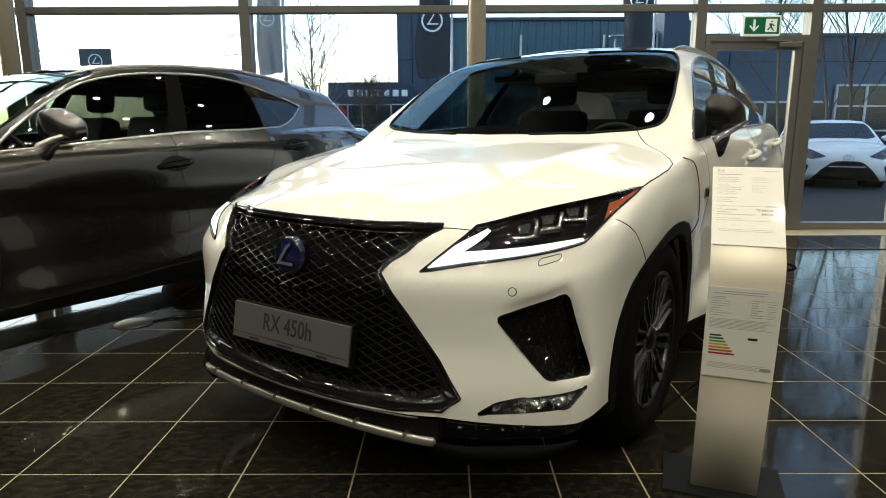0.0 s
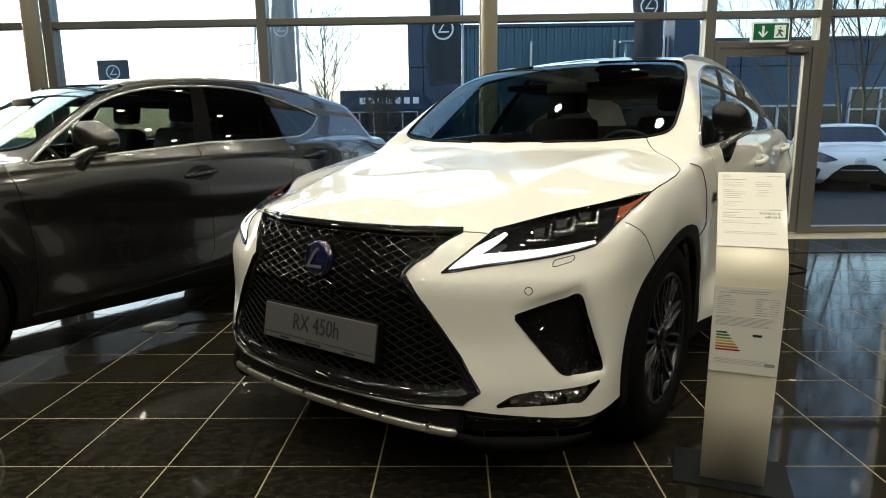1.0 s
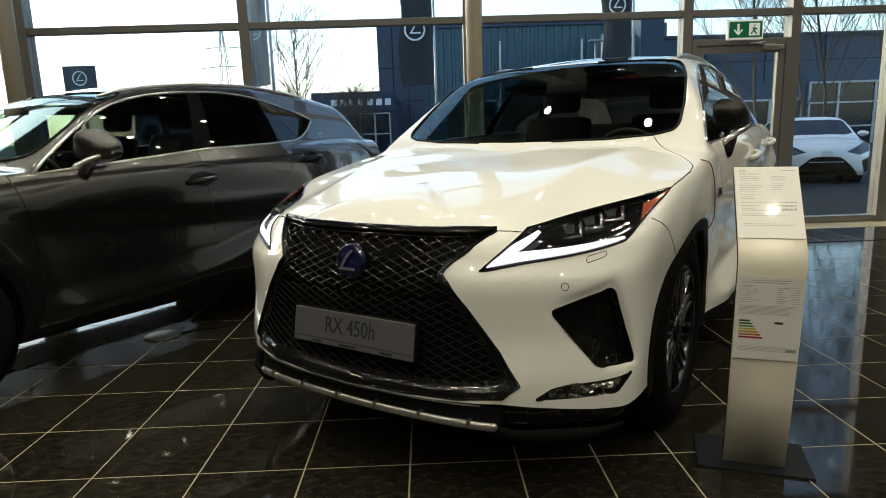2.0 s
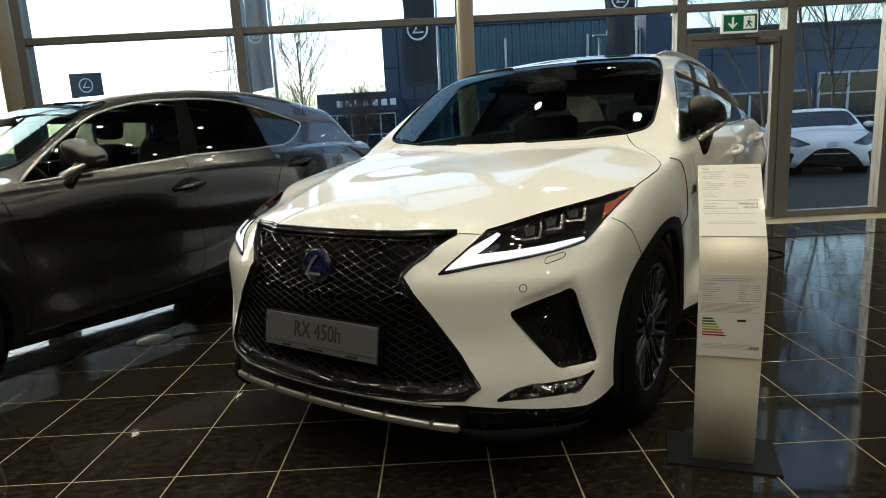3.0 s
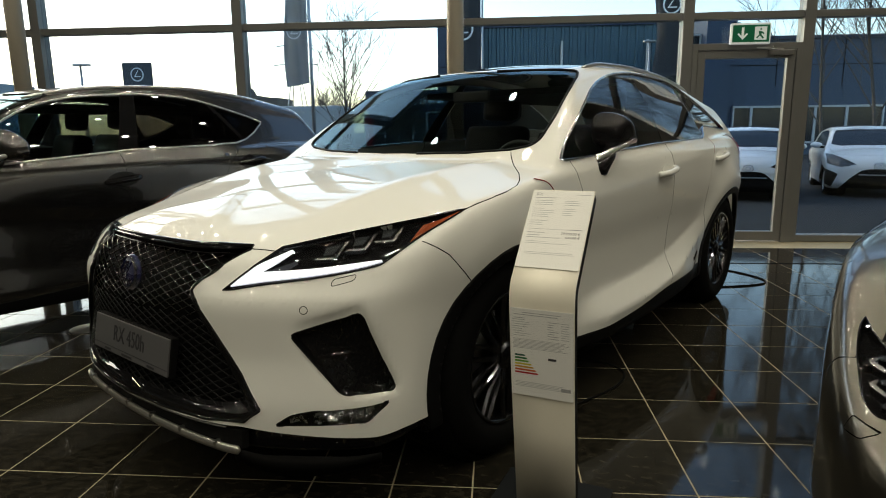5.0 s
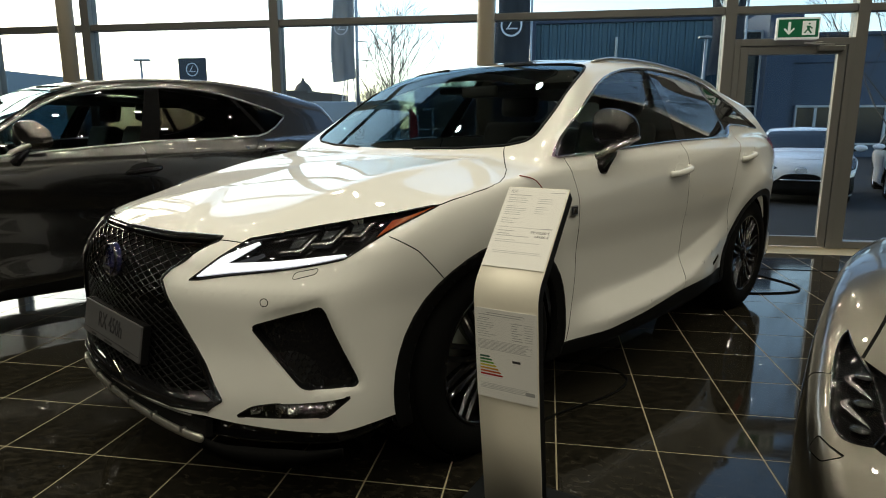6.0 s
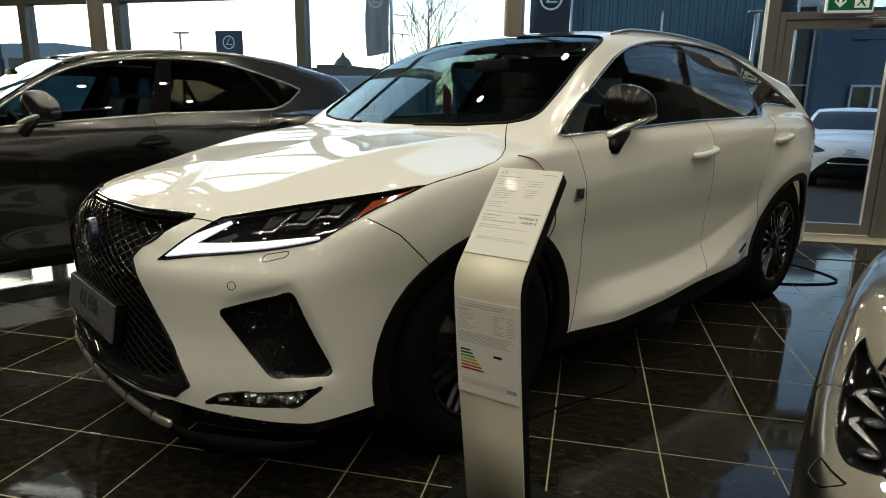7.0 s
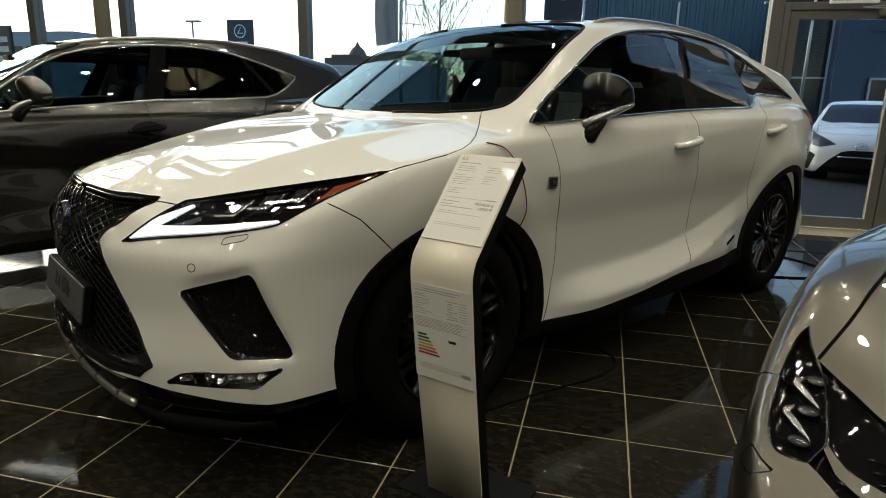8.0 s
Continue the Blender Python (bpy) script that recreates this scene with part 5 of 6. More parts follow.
for flip in (False, True):
    mesh_rows = bmesh.new()
    for k in range(7):
        rod(mesh_rows, [tuple(q) for q in c_skin.tops([(x, -0.70 - 0.022 * k - 0.25 * (0.6 - x) + 0.006 * (i % 2)) for i, x in enumerate(np.linspace(0.58 - 0.015 * k, 0.1, 30))], -0.008)], 0.0035, 5)
    part("grille_mesh", mirrored(mesh_rows) if flip else mesh_rows, gloss_black, c_front, "", True)
for flip in (False, True):
    hand = (lambda b: mirrored(b)) if flip else (lambda b: b)
    part("side_window", lifted(c_shell, c_zone, (6,), -0.002, flip), privacy, coupe, "", True)
    c_lamp = part("headlamp", rimmed(lifted(c_shell, c_zone, (2,), -0.025, flip), -0.025), gloss_black, coupe, "triangular black headlamp with chrome hooks", True)
    part("lens", lifted(c_shell, c_zone, (2,), 0.0, flip), lamp_glass, c_lamp, "", True).visible_shadow = False
    rim = c_skin.tops(C_LAMP, 0.0)
    part("lamp_border", hand(rod(bmesh.new(), rim + rim[:1], 0.0022, 6)), gloss_black, c_lamp, "", True)
    for (ax, ay), (bx, by) in (((0.755, -0.583), (0.690, -0.628)), ((0.746, -0.648), (0.678, -0.698))):
        # a bent bright hook: short top, long slanting bar
        w = 0.010
        outer = [(ax - 0.016, ay + 0.012), (ax, ay), (ax - 0.004, ay - 0.012), ((ax + bx) / 2, (ay + by) / 2 - 0.006), (bx, by)]
        inner_line = [(ax - 0.018, ay + 0.004), (ax - 0.012, ay - 0.004), (ax - 0.016, ay - 0.006), ((ax + bx) / 2 + 0.003, (ay + by) / 2 + 0.009), (bx + 0.004, by + 0.007)]
        hook = strip(bmesh.new(), c_skin.tops(outer, -0.006), c_skin.tops(inner_line, -0.006), 0.006)
        part("lamp_hook", hand(hook), lamp_chrome, c_lamp, "bright bent hook")
    for x, y in ((0.718, -0.566), (0.705, -0.635), (0.695, -0.70)):
        eye = bmesh.new()
        bmesh.ops.create_icosphere(eye, subdivisions=2, radius=1, matrix=Matrix.LocRotScale(c_skin.top(x, y, -0.014), None, (0.022, 0.02, 0.008)))
        part("lamp_unit", hand(eye), lamp_eye, c_lamp, "clear lens of a lamp", True)
    for y in (0.0, 2.75):
        w = road_wheel(coupe, 0.86 if not flip else -0.86, y, 0.335, 0.334, 0.25, 10, wheel_metal)
        if flip:
            w.matrix_basis = pose(-0.86, y, 0.335, 0, 0, 180)
        part("wheel_well", hand(placed(lathe(bmesh.new(), [(0.45, 0.01), (0.45, 0.365), (0.80, 0.365), (0.83, 0.35)], 32), pose(0, y, 0.335))), shadow_black, coupe)
c_shell.free()

# ---- the dark grey crossover behind it ----
DARK_WINDOW = smooth_line([(0.69, 1.10), (0.857, 1.228), (1.056, 1.355), (1.25, 1.45), (1.51, 1.512), (1.80, 1.54), (2.12, 1.547), (2.39, 1.515), (2.64, 1.45), (2.80, 1.402)], False, 2) + [(2.90, 1.362), (2.885, 1.345), (2.78, 1.277), (2.68, 1.232), (2.58, 1.207), (2.29, 1.192), (1.75, 1.178), (0.962, 1.114), (0.704, 1.094)]
DARK_AT = WHITE_AT @ pose(-2.79, -1.60, 0)
dark, dark_shell, _, _, _ = crossover(
    "crossover", "dark grey metallic crossover parked beside the white one", DARK_AT, grey_paint, 0.026, DARK_WINDOW,
    ((1.63, 1.1), (1.845, 1.6)), ((1.76, 1.1), (1.93, 1.6)), ((2.73, 1.1), (2.37, 1.6)), False, False, (0.13, 2.92, 0.395), (0.97, 0.95, 0.975), DARK_RIDGE, 0.25, 0.25)
dark_shell.free()

# ---- price stand: bent white panel with dark sides on a steel foot ----
STAND_AT = pose(1.003, 1.969, 0, 0, 0, -20)
stand = thing("price_stand", "bent cream display stand with dark side edges on a steel foot", "display stand", STAND_AT)


def bent_panel(x0, x1, thick, drop=0.0):
    """A panel that rises leaning slightly forward, bends back in a round knee and slopes away."""
    line = [(0.0, 0.010), (-0.045, 0.30), (-0.078, 0.52), (-0.101, 0.722)]
    knee = [((1 - u) ** 2 * -0.101 + 2 * u * (1 - u) * -0.110 + u * u * -0.070, (1 - u) ** 2 * 0.722 + 2 * u * (1 - u) * 0.785 + u * u * 0.820) for u in [k / 8 for k in range(1, 9)]]
    end = (0.143, 1.052)
    path = line + knee + [end]
    bm, rows = bmesh.new(), []
    for i, (y, z) in enumerate(path):
        a, b = path[max(i - 1, 0)], path[min(i + 1, len(path) - 1)]
        d = Vector((0, b[0] - a[0], b[1] - a[1])).normalized()
        n = Vector((0, d.z, -d.y))
        rows.append([bm.verts.new(Vector((x, y, z)) + n * (drop + t)) for x, t in ((x0, 0), (x1, 0), (x1, thick), (x0, thick))])
    for p, q in zip(rows, rows[1:]):
        for k in range(4):
            f = bm.faces.new((p[k], p[(k + 1) % 4], q[(k + 1) % 4], q[k]))
            f.smooth = k == 0
    bm.faces.new(rows[0][::-1])
    bm.faces.new(rows[-1])
    bmesh.ops.recalc_face_normals(bm, faces=bm.faces)
    return bm, path


front_bm, stand_path = bent_panel(-0.1, 0.1, 0.004)
part("front_panel", front_bm, card_white, stand, "cream lacquered front panel")
part("core", bent_panel(-0.097, 0.097, 0.045, 0.0042)[0], dull_black, stand, "dark edge of the stand")
foot = part("foot", boxed(-0.187, 0.187, -0.05, 0.2, 0, 0.008, 0.002), base_metal, stand, "flat dark steel foot plate")


def on_panel(along, lift):
    """Pose on the stand's front, measured along it from its upper end; x across, y up the sheet, z out of it."""
    left, pts = along, stand_path[::-1]
    for a, b in zip(pts, pts[1:]):
        d = math.hypot(b[0] - a[0], b[1] - a[1])
        if left <= d:
            break
        left -= d
    y, z = a[0] + (b[0] - a[0]) * left / d, a[1] + (b[1] - a[1]) * left / d
    up = Vector((0, a[0] - b[0], a[1] - b[1])).normalized()
    out = Vector((0, -up.z, up.y))
    m = Matrix(((1, 0, 0), (0, up.y, out.y), (0, up.z, out.z))).to_4x4()
    return Matrix.Translation(Vector((0, y, z)) + out * lift) @ m


def sheet(name, label, at, height, rows):
    """A printed sheet in a clear pocket: paper, printed lines as bars."""
    page = thing(name, label, "paper sheet", STAND_AT @ at)
    part("page", boxed(-0.098, 0.098, -height, 0, 0, 0.0012), paper, page)
    pocket = part("pocket", boxed(-0.101, 0.101, -height - 0.003, 0.003, 0.0014, 0.0026), acrylic, page, "clear plastic pocket")
    pocket.visible_shadow = False
    for x0, x1, y, h in rows:
        part("print_line", boxed(x0, x1, -y - h, -y, 0.0011, 0.00135), print_grey, page)
    return page


LOWER = sum(math.dist(a, b) for a, b in zip(stand_path[3:], stand_path[4:])) + 0.004
rng = random.Random(5)
rows = [(-0.085, -0.015, 0.028, 0.0022)]
for k in range(13):
    if k not in (3, 9):
        rows.append((-0.085, -0.085 + rng.uniform(0.035, 0.07), 0.040 + 0.0078 * k, 0.0014))
        if k < 8:
            rows.append((0.012, 0.012 + rng.uniform(0.025, 0.05), 0.040 + 0.0078 * k, 0.0014))
rows += [(-0.085, 0.085, 0.150, 0.0012), (-0.085, -0.03, 0.163, 0.002), (-0.085, -0.045, 0.173, 0.002), (-0.085, 0.02, 0.181, 0.002), (-0.085, -0.02, 0.196, 0.0012), (-0.085, 0.06, 0.203, 0.0012), (-0.08, 0.07, 0.236, 0.0012), (-0.08, 0.075, 0.242, 0.0012), (0.05, 0.085, 0.148, 0.0025), (0.045, 0.09, 0.014, 0.002)]
top_sheet = sheet("price_sheet", "printed price sheet in a clear pocket on the stand", on_panel(0.004, 0.002), 0.292, rows)
part("letters", placed(text_bm("RX", 0.017, 0.0001), pose(-0.075, -0.016, 0.0013)), print_grey, top_sheet)
part("letters", placed(text_bm("79.990,00 \u20ac", 0.0125, 0.0001), pose(0.052, -0.165, 0.0013)), ink, top_sheet)
part("letters", placed(text_bm("649,00 \u20ac", 0.0125, 0.0001), pose(0.060, -0.179, 0.0013)), ink, top_sheet)

rows = [(-0.06, 0.06, 0.012, 0.002), (-0.085, 0.05, 0.019, 0.002), (-0.085, -0.05, 0.03, 0.002)]
for k in range(8):
    rows.append((-0.09, -0.09 + rng.uniform(0.03, 0.06), 0.036 + 0.0075 * k, 0.0014))
    rows.append((0.02, 0.035 + rng.uniform(0.0, 0.02), 0.036 + 0.0075 * k, 0.002))
    rows.append((0.06, 0.085, 0.036 + 0.0075 * k, 0.0014))
for k in range(8):
    rows.append((-0.09, 0.09 - rng.uniform(0, 0.03), 0.100 + 0.0042 * k, 0.0013))
for k in range(4):
    rows.append((-0.085, 0.085 - rng.uniform(0, 0.04), 0.245 + 0.005 * k, 0.0013))
rows.append((0.06, 0.09, 0.25, 0.012))
low_sheet = sheet("energy_sheet", "printed efficiency sheet with coloured bars on the stand", on_panel(LOWER, 0.002), 0.292, rows)
for k, color in enumerate(((0.005, 0.07, 0.045), (0.01, 0.13, 0.03), (0.12, 0.30, 0.02), (0.55, 0.45, 0.02), (0.55, 0.28, 0.01), (0.5, 0.10, 0.01), (0.40, 0.01, 0.01))):
    m = material("efficiency_ink", color, 0.5)
    y, w = 0.152 + 0.0098 * k, 0.030 + 0.0068 * k
    b = bmesh.new()
    b.faces.new([b.verts.new(p) for p in ((-0.085, -y - 0.006, 0.0014), (-0.085 + w, -y - 0.006, 0.0014), (-0.085 + w + 0.004, -y - 0.003, 0.0014), (-0.085 + w, -y, 0.0014), (-0.085, -y, 0.0014))])
    part("class_bar", b, m, low_sheet)
part("class_mark", boxed(0.02, 0.046, -0.163, -0.155, 0.0011, 0.0014), ink, low_sheet)

# ---- ceiling lamps, exit sign, cables, floor fan foot ----
LAMP_WATTS = 1.25
base_lamp = thing("ceiling_light", "small round recessed downlight in the ceiling", "ceiling light", pose(0, 0, CEIL), "downlights")
part("ring", lathe(bmesh.new(), [(0, 0.098), (-0.012, 0.098), (-0.014, 0.084), (0.0, 0.082)], 24), satin_silver, base_lamp)
for o in base_lamp.children:
    o.data.transform(pose(0, 0, 0, 0, 90, 0) @ Matrix.Identity(4))
spots = [(-6.6 + 1.12 * i, -4.9 + 1.16 * j) for j in range(10) for i in range(13)]
for k, (x, y) in enumerate(spots):
    x, y = x + 0.16 * math.sin(7.1 * k), y + 0.14 * math.cos(3.3 * k)
    fixture = base_lamp if k == 0 else copy_thing(base_lamp, pose(x, y, CEIL))
    fixture.matrix_world = pose(x, y, CEIL)
    lamp = new("downlight", bpy.data.lights.new("downlight", "AREA"))
    lamp.data.shape, lamp.data.size, lamp.data.energy, lamp.data.color = "DISK", 0.10, LAMP_WATTS, (1.0, 0.93, 0.73)
    lamp.data.spread = radians(150)
    lamp.matrix_world = pose(x, y, CEIL - 0.02)

exit_green = material("exit_green", (0.0, 0.11, 0.045), 0.4, emit=0.05)
exit_white = material("exit_white", (0.75, 0.78, 0.74), 0.4, emit=0.065)
exit_sign = thing("exit_sign", "green and white emergency exit sign over the door", "exit sign", pose(3.475, GLASS_Y - 0.09, 2.215))
part("case", boxed(-0.20, 0.20, 0, 0.05, -0.105, 0.105, 0.008), exit_white, exit_sign)
part("green_field", boxed(-0.185, 0.185, -0.004, 0.01, -0.085, 0.085, 0.002), exit_green, exit_sign)
part("bracket", boxed(-0.15, 0.15, 0.05, 0.09, -0.02, 0.04, 0.004), satin_silver, exit_sign)
part("arrow", prism(bmesh.new(), [(-0.012, 0.06), (-0.012, -0.025), (-0.042, 0.004), (-0.052, -0.008), (0, -0.062), (0.052, -0.008), (0.042, 0.004), (0.012, -0.025), (0.012, 0.06)], 0.004, pose(-0.085, -0.008, 0)), exit_white, exit_sign)
part("doorway", boxed(0.035, 0.155, -0.008, 0, -0.066, 0.066), exit_white, exit_sign)
for pts in ([(0.085, 0.045), (0.10, 0.05), (0.105, 0.035), (0.09, 0.03)], [(0.07, 0.022), (0.105, 0.018), (0.10, -0.012), (0.078, -0.012)], [(0.078, -0.012), (0.10, -0.012), (0.128, -0.05), (0.115, -0.055)], [(0.08, -0.01), (0.09, -0.014), (0.066, -0.05), (0.05, -0.045)], [(0.105, 0.018), (0.13, -0.002), (0.122, -0.010), (0.10, 0.004)]):
    part("pictogram", prism(bmesh.new(), pts, 0.003, pose(0, -0.0115, 0)), exit_green, exit_sign)

# charging leads: red and black over the wing, black flex on the floor
red_wire = material("red_wire", (0.22, 0.012, 0.01), 0.4)
lead = thing("charging_lead", "thin red lead hanging from bonnet to wheel arch", "cable")
inv = WHITE_AT
red = [inv @ Vector(p) for p in [tuple(skin.side(0.235, 1.062, 0.004)), tuple(skin.side(0.30, 1.045, 0.006)), tuple(skin.side(0.36, 0.99, 0.006)), tuple(skin.side(0.40, 0.92, 0.006)), tuple(skin.side(0.425, 0.84, 0.007)), tuple(skin.side(0.425, 0.79, 0.01)), (0.86, 0.43, 0.70), (0.82, 0.45, 0.60)]]
part("red_lead", rod(bmesh.new(), smooth_line(red, False, 5), 0.0022, 8), red_wire, lead, "red lead", True)
flex = thing("floor_cable", "black flex lying in loops on the tiles", "cable")
part("flex", rod(bmesh.new(), smooth_line([(2.45, 5.05, 0.006), (2.75, 5.08, 0.006), (3.0, 5.18, 0.006), (3.06, 5.35, 0.006), (2.95, 5.6, 0.006), (2.75, 5.82, 0.006), (2.7, 5.92, 0.006)], False, 6), 0.006, 8), rubber, flex, "", True)
flex2 = thing("floor_cable", "black flex running along the tiles under the white car", "cable")
part("flex", rod(bmesh.new(), smooth_line([(1.0, 2.55, 0.006), (1.2, 2.78, 0.006), (1.42, 3.0, 0.006), (1.50, 3.2, 0.006), (1.38, 3.36, 0.006), (1.1, 3.42, 0.006), (0.6, 3.5, 0.006)], False, 6), 0.005, 8), rubber, flex2, "", True)
channel = tagged(part("floor_channel", boxed(-10, 9, 5.985, 6.01, -0.003, 0.003), shadow_black), "dark slot of a heating channel in the floor", "floor channel", kind="structure")

disc = thing("round_foot", "flat round steel foot lying beside the dark car", "stand foot", pose(-1.81, 3.76, 0))
part("plate", placed(lathe(bmesh.new(), [(0, 0.001), (0, 0.105), (0.006, 0.108), (0.009, 0.1), (0.012, 0.04), (0.013, 0.001)], 40), pose(0, 0, 0, 0, -90, 0)), plate_grey, disc, "", True)
part("flex", rod(bmesh.new(), smooth_line([(0.09, 0.03, 0.006), (0.2, 0.1, 0.006), (0.34, 0.13, 0.006), (0.5, 0.3, 0.006)], False, 5), 0.005, 8), rubber, disc, "", True)

# ---- outside ----
YARD = -0.10
ground = tagged(part("ground", boxed(-900, 900, -700, 1500, -0.6, YARD), asphalt), "grey asphalt yard reaching to the horizon", "ground", kind="structure")
kerb = tagged(part("kerb", boxed(-11, 10, 7.86, 7.98, -0.3, -0.03, 0.01), concrete), "concrete edging of the gravel strip", "kerb", kind="structure")
rng = random.Random(11)
stone_pts, stone_faces = [], []
for k in range(2600):
    x, y = (rng.uniform(2.6, 9.4) if k < 1700 else rng.uniform(-10.8, 2.6)), rng.uniform(7.33, 7.85)
    r, n = rng.uniform(0.009, 0.022), len(stone_pts)
    q = Matrix.Rotation(rng.uniform(0, 6.3), 3, "Z") @ Matrix.Rotation(rng.uniform(0, 6.3), 3, "X")
    for p in ((1, 0, 0), (-1, 0, 0), (0, 0.8, 0), (0, -0.8, 0), (0, 0, 0.7), (0, 0, -0.7)):
        v = q @ Vector(p) * r
        stone_pts.append((v.x + x, v.y + y, v.z - 0.045))
    stone_faces += [(n + a, n + b, n + c) for a, b, c in ((0, 2, 4), (2, 1, 4), (1, 3, 4), (3, 0, 4), (2, 0, 5), (1, 2, 5), (3, 1, 5), (0, 3, 5))]
me = bpy.data.meshes.new("gravel")
me.from_pydata(stone_pts, [], stone_faces)
me.materials.append(gravel_stone)
tagged(new("gravel", me), "strip of pale gravel along the glass front", "gravel", kind="stuff")
tagged(part("gravel_bed", boxed(-11, 10, 7.32, 7.86, -0.3, -0.05), gravel_stone), "packed bed under the gravel", "ground", kind="structure")


def ribbed(x0, x1, y, z0, z1, pitch=0.3, depth=0.05):
    """A sheet-metal wall with upright ribs, facing -y."""
    bm, line, x = bmesh.new(), [], x0
    while x < x1:
        line += [(x, y), (x + pitch * 0.55, y), (x + pitch * 0.65, y - depth), (x + pitch * 0.9, y - depth)]
        x += pitch
    line += [(x1, y), (x1, y + 0.3), (x0, y + 0.3)]
    low, high = [bm.verts.new((a, b, z0)) for a, b in line], [bm.verts.new((a, b, z1)) for a, b in line]
    for i in range(len(line)):
        k = (i + 1) % len(line)
        bm.faces.new((low[i], low[k], high[k], high[i]))
    bm.faces.new(high)
    return bm


def window(parent, x0, x1, y, z0, z1, posts, bars=()):
    """A dark window with white frame, posts and bars, set in a wall that faces -y."""
    w = part("window", boxed(x0, x1, y - 0.03, y + 0.05, z0, z1), window_dark, parent, "dark window in a white frame")
    frame_bm = bmesh.new()
    for a, b, c, d in ((x0 - 0.04, x1 + 0.04, z1, z1 + 0.06), (x0 - 0.04, x1 + 0.04, z0 - 0.06, z0), (x0 - 0.05, x0, z0, z1), (x1, x1 + 0.05, z0, z1)):
        box(frame_bm, a, b, y - 0.08, y + 0.02, c, d)
    part("window_frame", frame_bm, frame_white, w)
    for x in posts:
        part("mullion", boxed(x - 0.035, x + 0.035, y - 0.075, y + 0.0, z0, z1), frame_white, w)
    for z in bars:
        part("glazing_bar", boxed(x0, x1, y - 0.07, y - 0.0, z - 0.025, z + 0.025), frame_white, w)
    return w


def further(x, y, z, k):
    """Enlarges a building about a point."""
    return Matrix.Translation((x, y, z)) @ Matrix.Scale(k, 4) @ Matrix.Translation((-x, -y, -z))


hall = thing("hall", "long blue ribbed metal hall with a dark tower", "building", further(0.45, 0, 1.24, 1.8))
part("wall", ribbed(0.2, 9.3, 24.5, YARD, 5.02), blue_panel, hall, "blue ribbed metal wall")
part("wall", boxed(0.2, 9.3, 24.8, 40, YARD, 4.9), blue_panel, hall)
part("roof_edge", boxed(0.15, 9.35, 24.40, 24.8, 5.02, 5.14, 0.01), night_blue, hall)
tower = part("tower", boxed(-1.5, 0.2, 24.1, 30, YARD, 5.25), night_blue, hall, "dark blue tower block")
part("roof_edge", boxed(-1.55, 0.25, 24.05, 30.05, 5.25, 5.33, 0.01), night_blue, tower)
for x in (-0.95, -0.4):
    part("panel_joint", boxed(x - 0.012, x + 0.012, 24.085, 24.11, YARD, 5.2), shadow_black, tower)
for z in (1.2, 2.4, 3.6):
    part("panel_joint", boxed(-1.5, 0.2, 24.085, 24.11, z - 0.012, z + 0.012), shadow_black, tower)
for x, z0 in ((3.1, 0.0), (6.2, 0.0)):
    part("downpipe", rod(bmesh.new(), [(x, 24.38, z0), (x, 24.38, 4.5)], 0.05, 10), galvanised, hall)
window(hall, 1.0, 5.6, 24.46, 0.9, 2.3, (2.0, 3.0, 4.0, 4.9))

office = thing("office_building", "blue panelled office building with a window band", "building", further(0.7, 0, 1.24, 1.7))
part("wall", boxed(7.68, 34, 20.0, 34, YARD, 3.82), blue_wall, office, "blue panel wall")
for k in range(12):
    part("panel_joint", boxed(9.1 + 1.9 * k, 9.12 + 1.9 * k, 19.985, 20.01, 2.45, 3.8), shadow_black, office)
part("panel_joint", boxed(7.7, 34, 19.985, 20.01, 3.08, 3.10), shadow_black, office)
part("roof_edge", boxed(7.68, 34.05, 19.93, 34.05, 3.82, 3.92, 0.01), night_blue, office)
part("pillar", boxed(6.95, 7.68, 19.75, 24.3, YARD, 4.6, 0.01), blue_wall, office, "taller blue corner pillar")
window(office, 5.95, 6.9, 20.3, 0.15, 4.0, (), (1.9,))
window(office, 7.95, 12.2, 19.98, 0.85, 1.85, (8.45, 9.35, 10.3, 11.2))
window(office, 12.5, 17.5, 19.98, 0.3, 2.35, (13.4, 14.6, 15.6, 16.6), (1.0, 1.75))
window(office, 18.0, 24.0, 19.98, 0.3, 2.35, (19.2, 20.4, 21.6, 22.8), (1.0, 1.75))

shop = thing("showroom_building", "low dark blue dealer building with light sign blocks", "building")
part("wall", boxed(-5.45, -1.6, 31, 44, YARD, 3.18), night_blue, shop)
part("fascia", boxed(-5.5, -1.55, 30.85, 31.0, 2.28, 3.22, 0.01), night_blue, shop, "dark blue fascia")
for k in range(7):
    part("sign_block", boxed(-4.55 + 0.43 * k, -4.27 + 0.43 * k, 30.80, 30.86, 2.56, 2.86, 0.02), sign_light, shop, "light sign block")
window(shop, -5.3, -1.8, 30.98, 0.3, 2.15, (-4.6, -3.9, -3.2, -2.5), (1.2,))

far_block = thing("office_building", "pale far office block on the skyline", "building")
part("wall", boxed(-70, -56, 60, 75, YARD, 7.2), far_pale, far_block)
for k in range(4):
    part("window", boxed(-69 + 3.2 * k, -66.5 + 3.2 * k, 59.9, 60.05, 4.2, 5.6), window_dark, far_block)
domed = thing("domed_building", "far low building with a small dome on the skyline", "building")
part("wall", boxed(-54, -41, 120, 130, YARD, 8.0), far_brown, domed)
part("dome", placed(lathe(bmesh.new(), [(0, 1.9), (1.0, 1.75), (1.9, 1.2), (2.4, 0.5), (3.4, 0.05)], 20), pose(-48.5, 124, 8.0, 0, -90, 0)), far_brown, domed, "", True)
part("roof", boxed(-52.5, -46, 119.9, 130, 8.0, 8.6, 0.1), far_brown, domed)

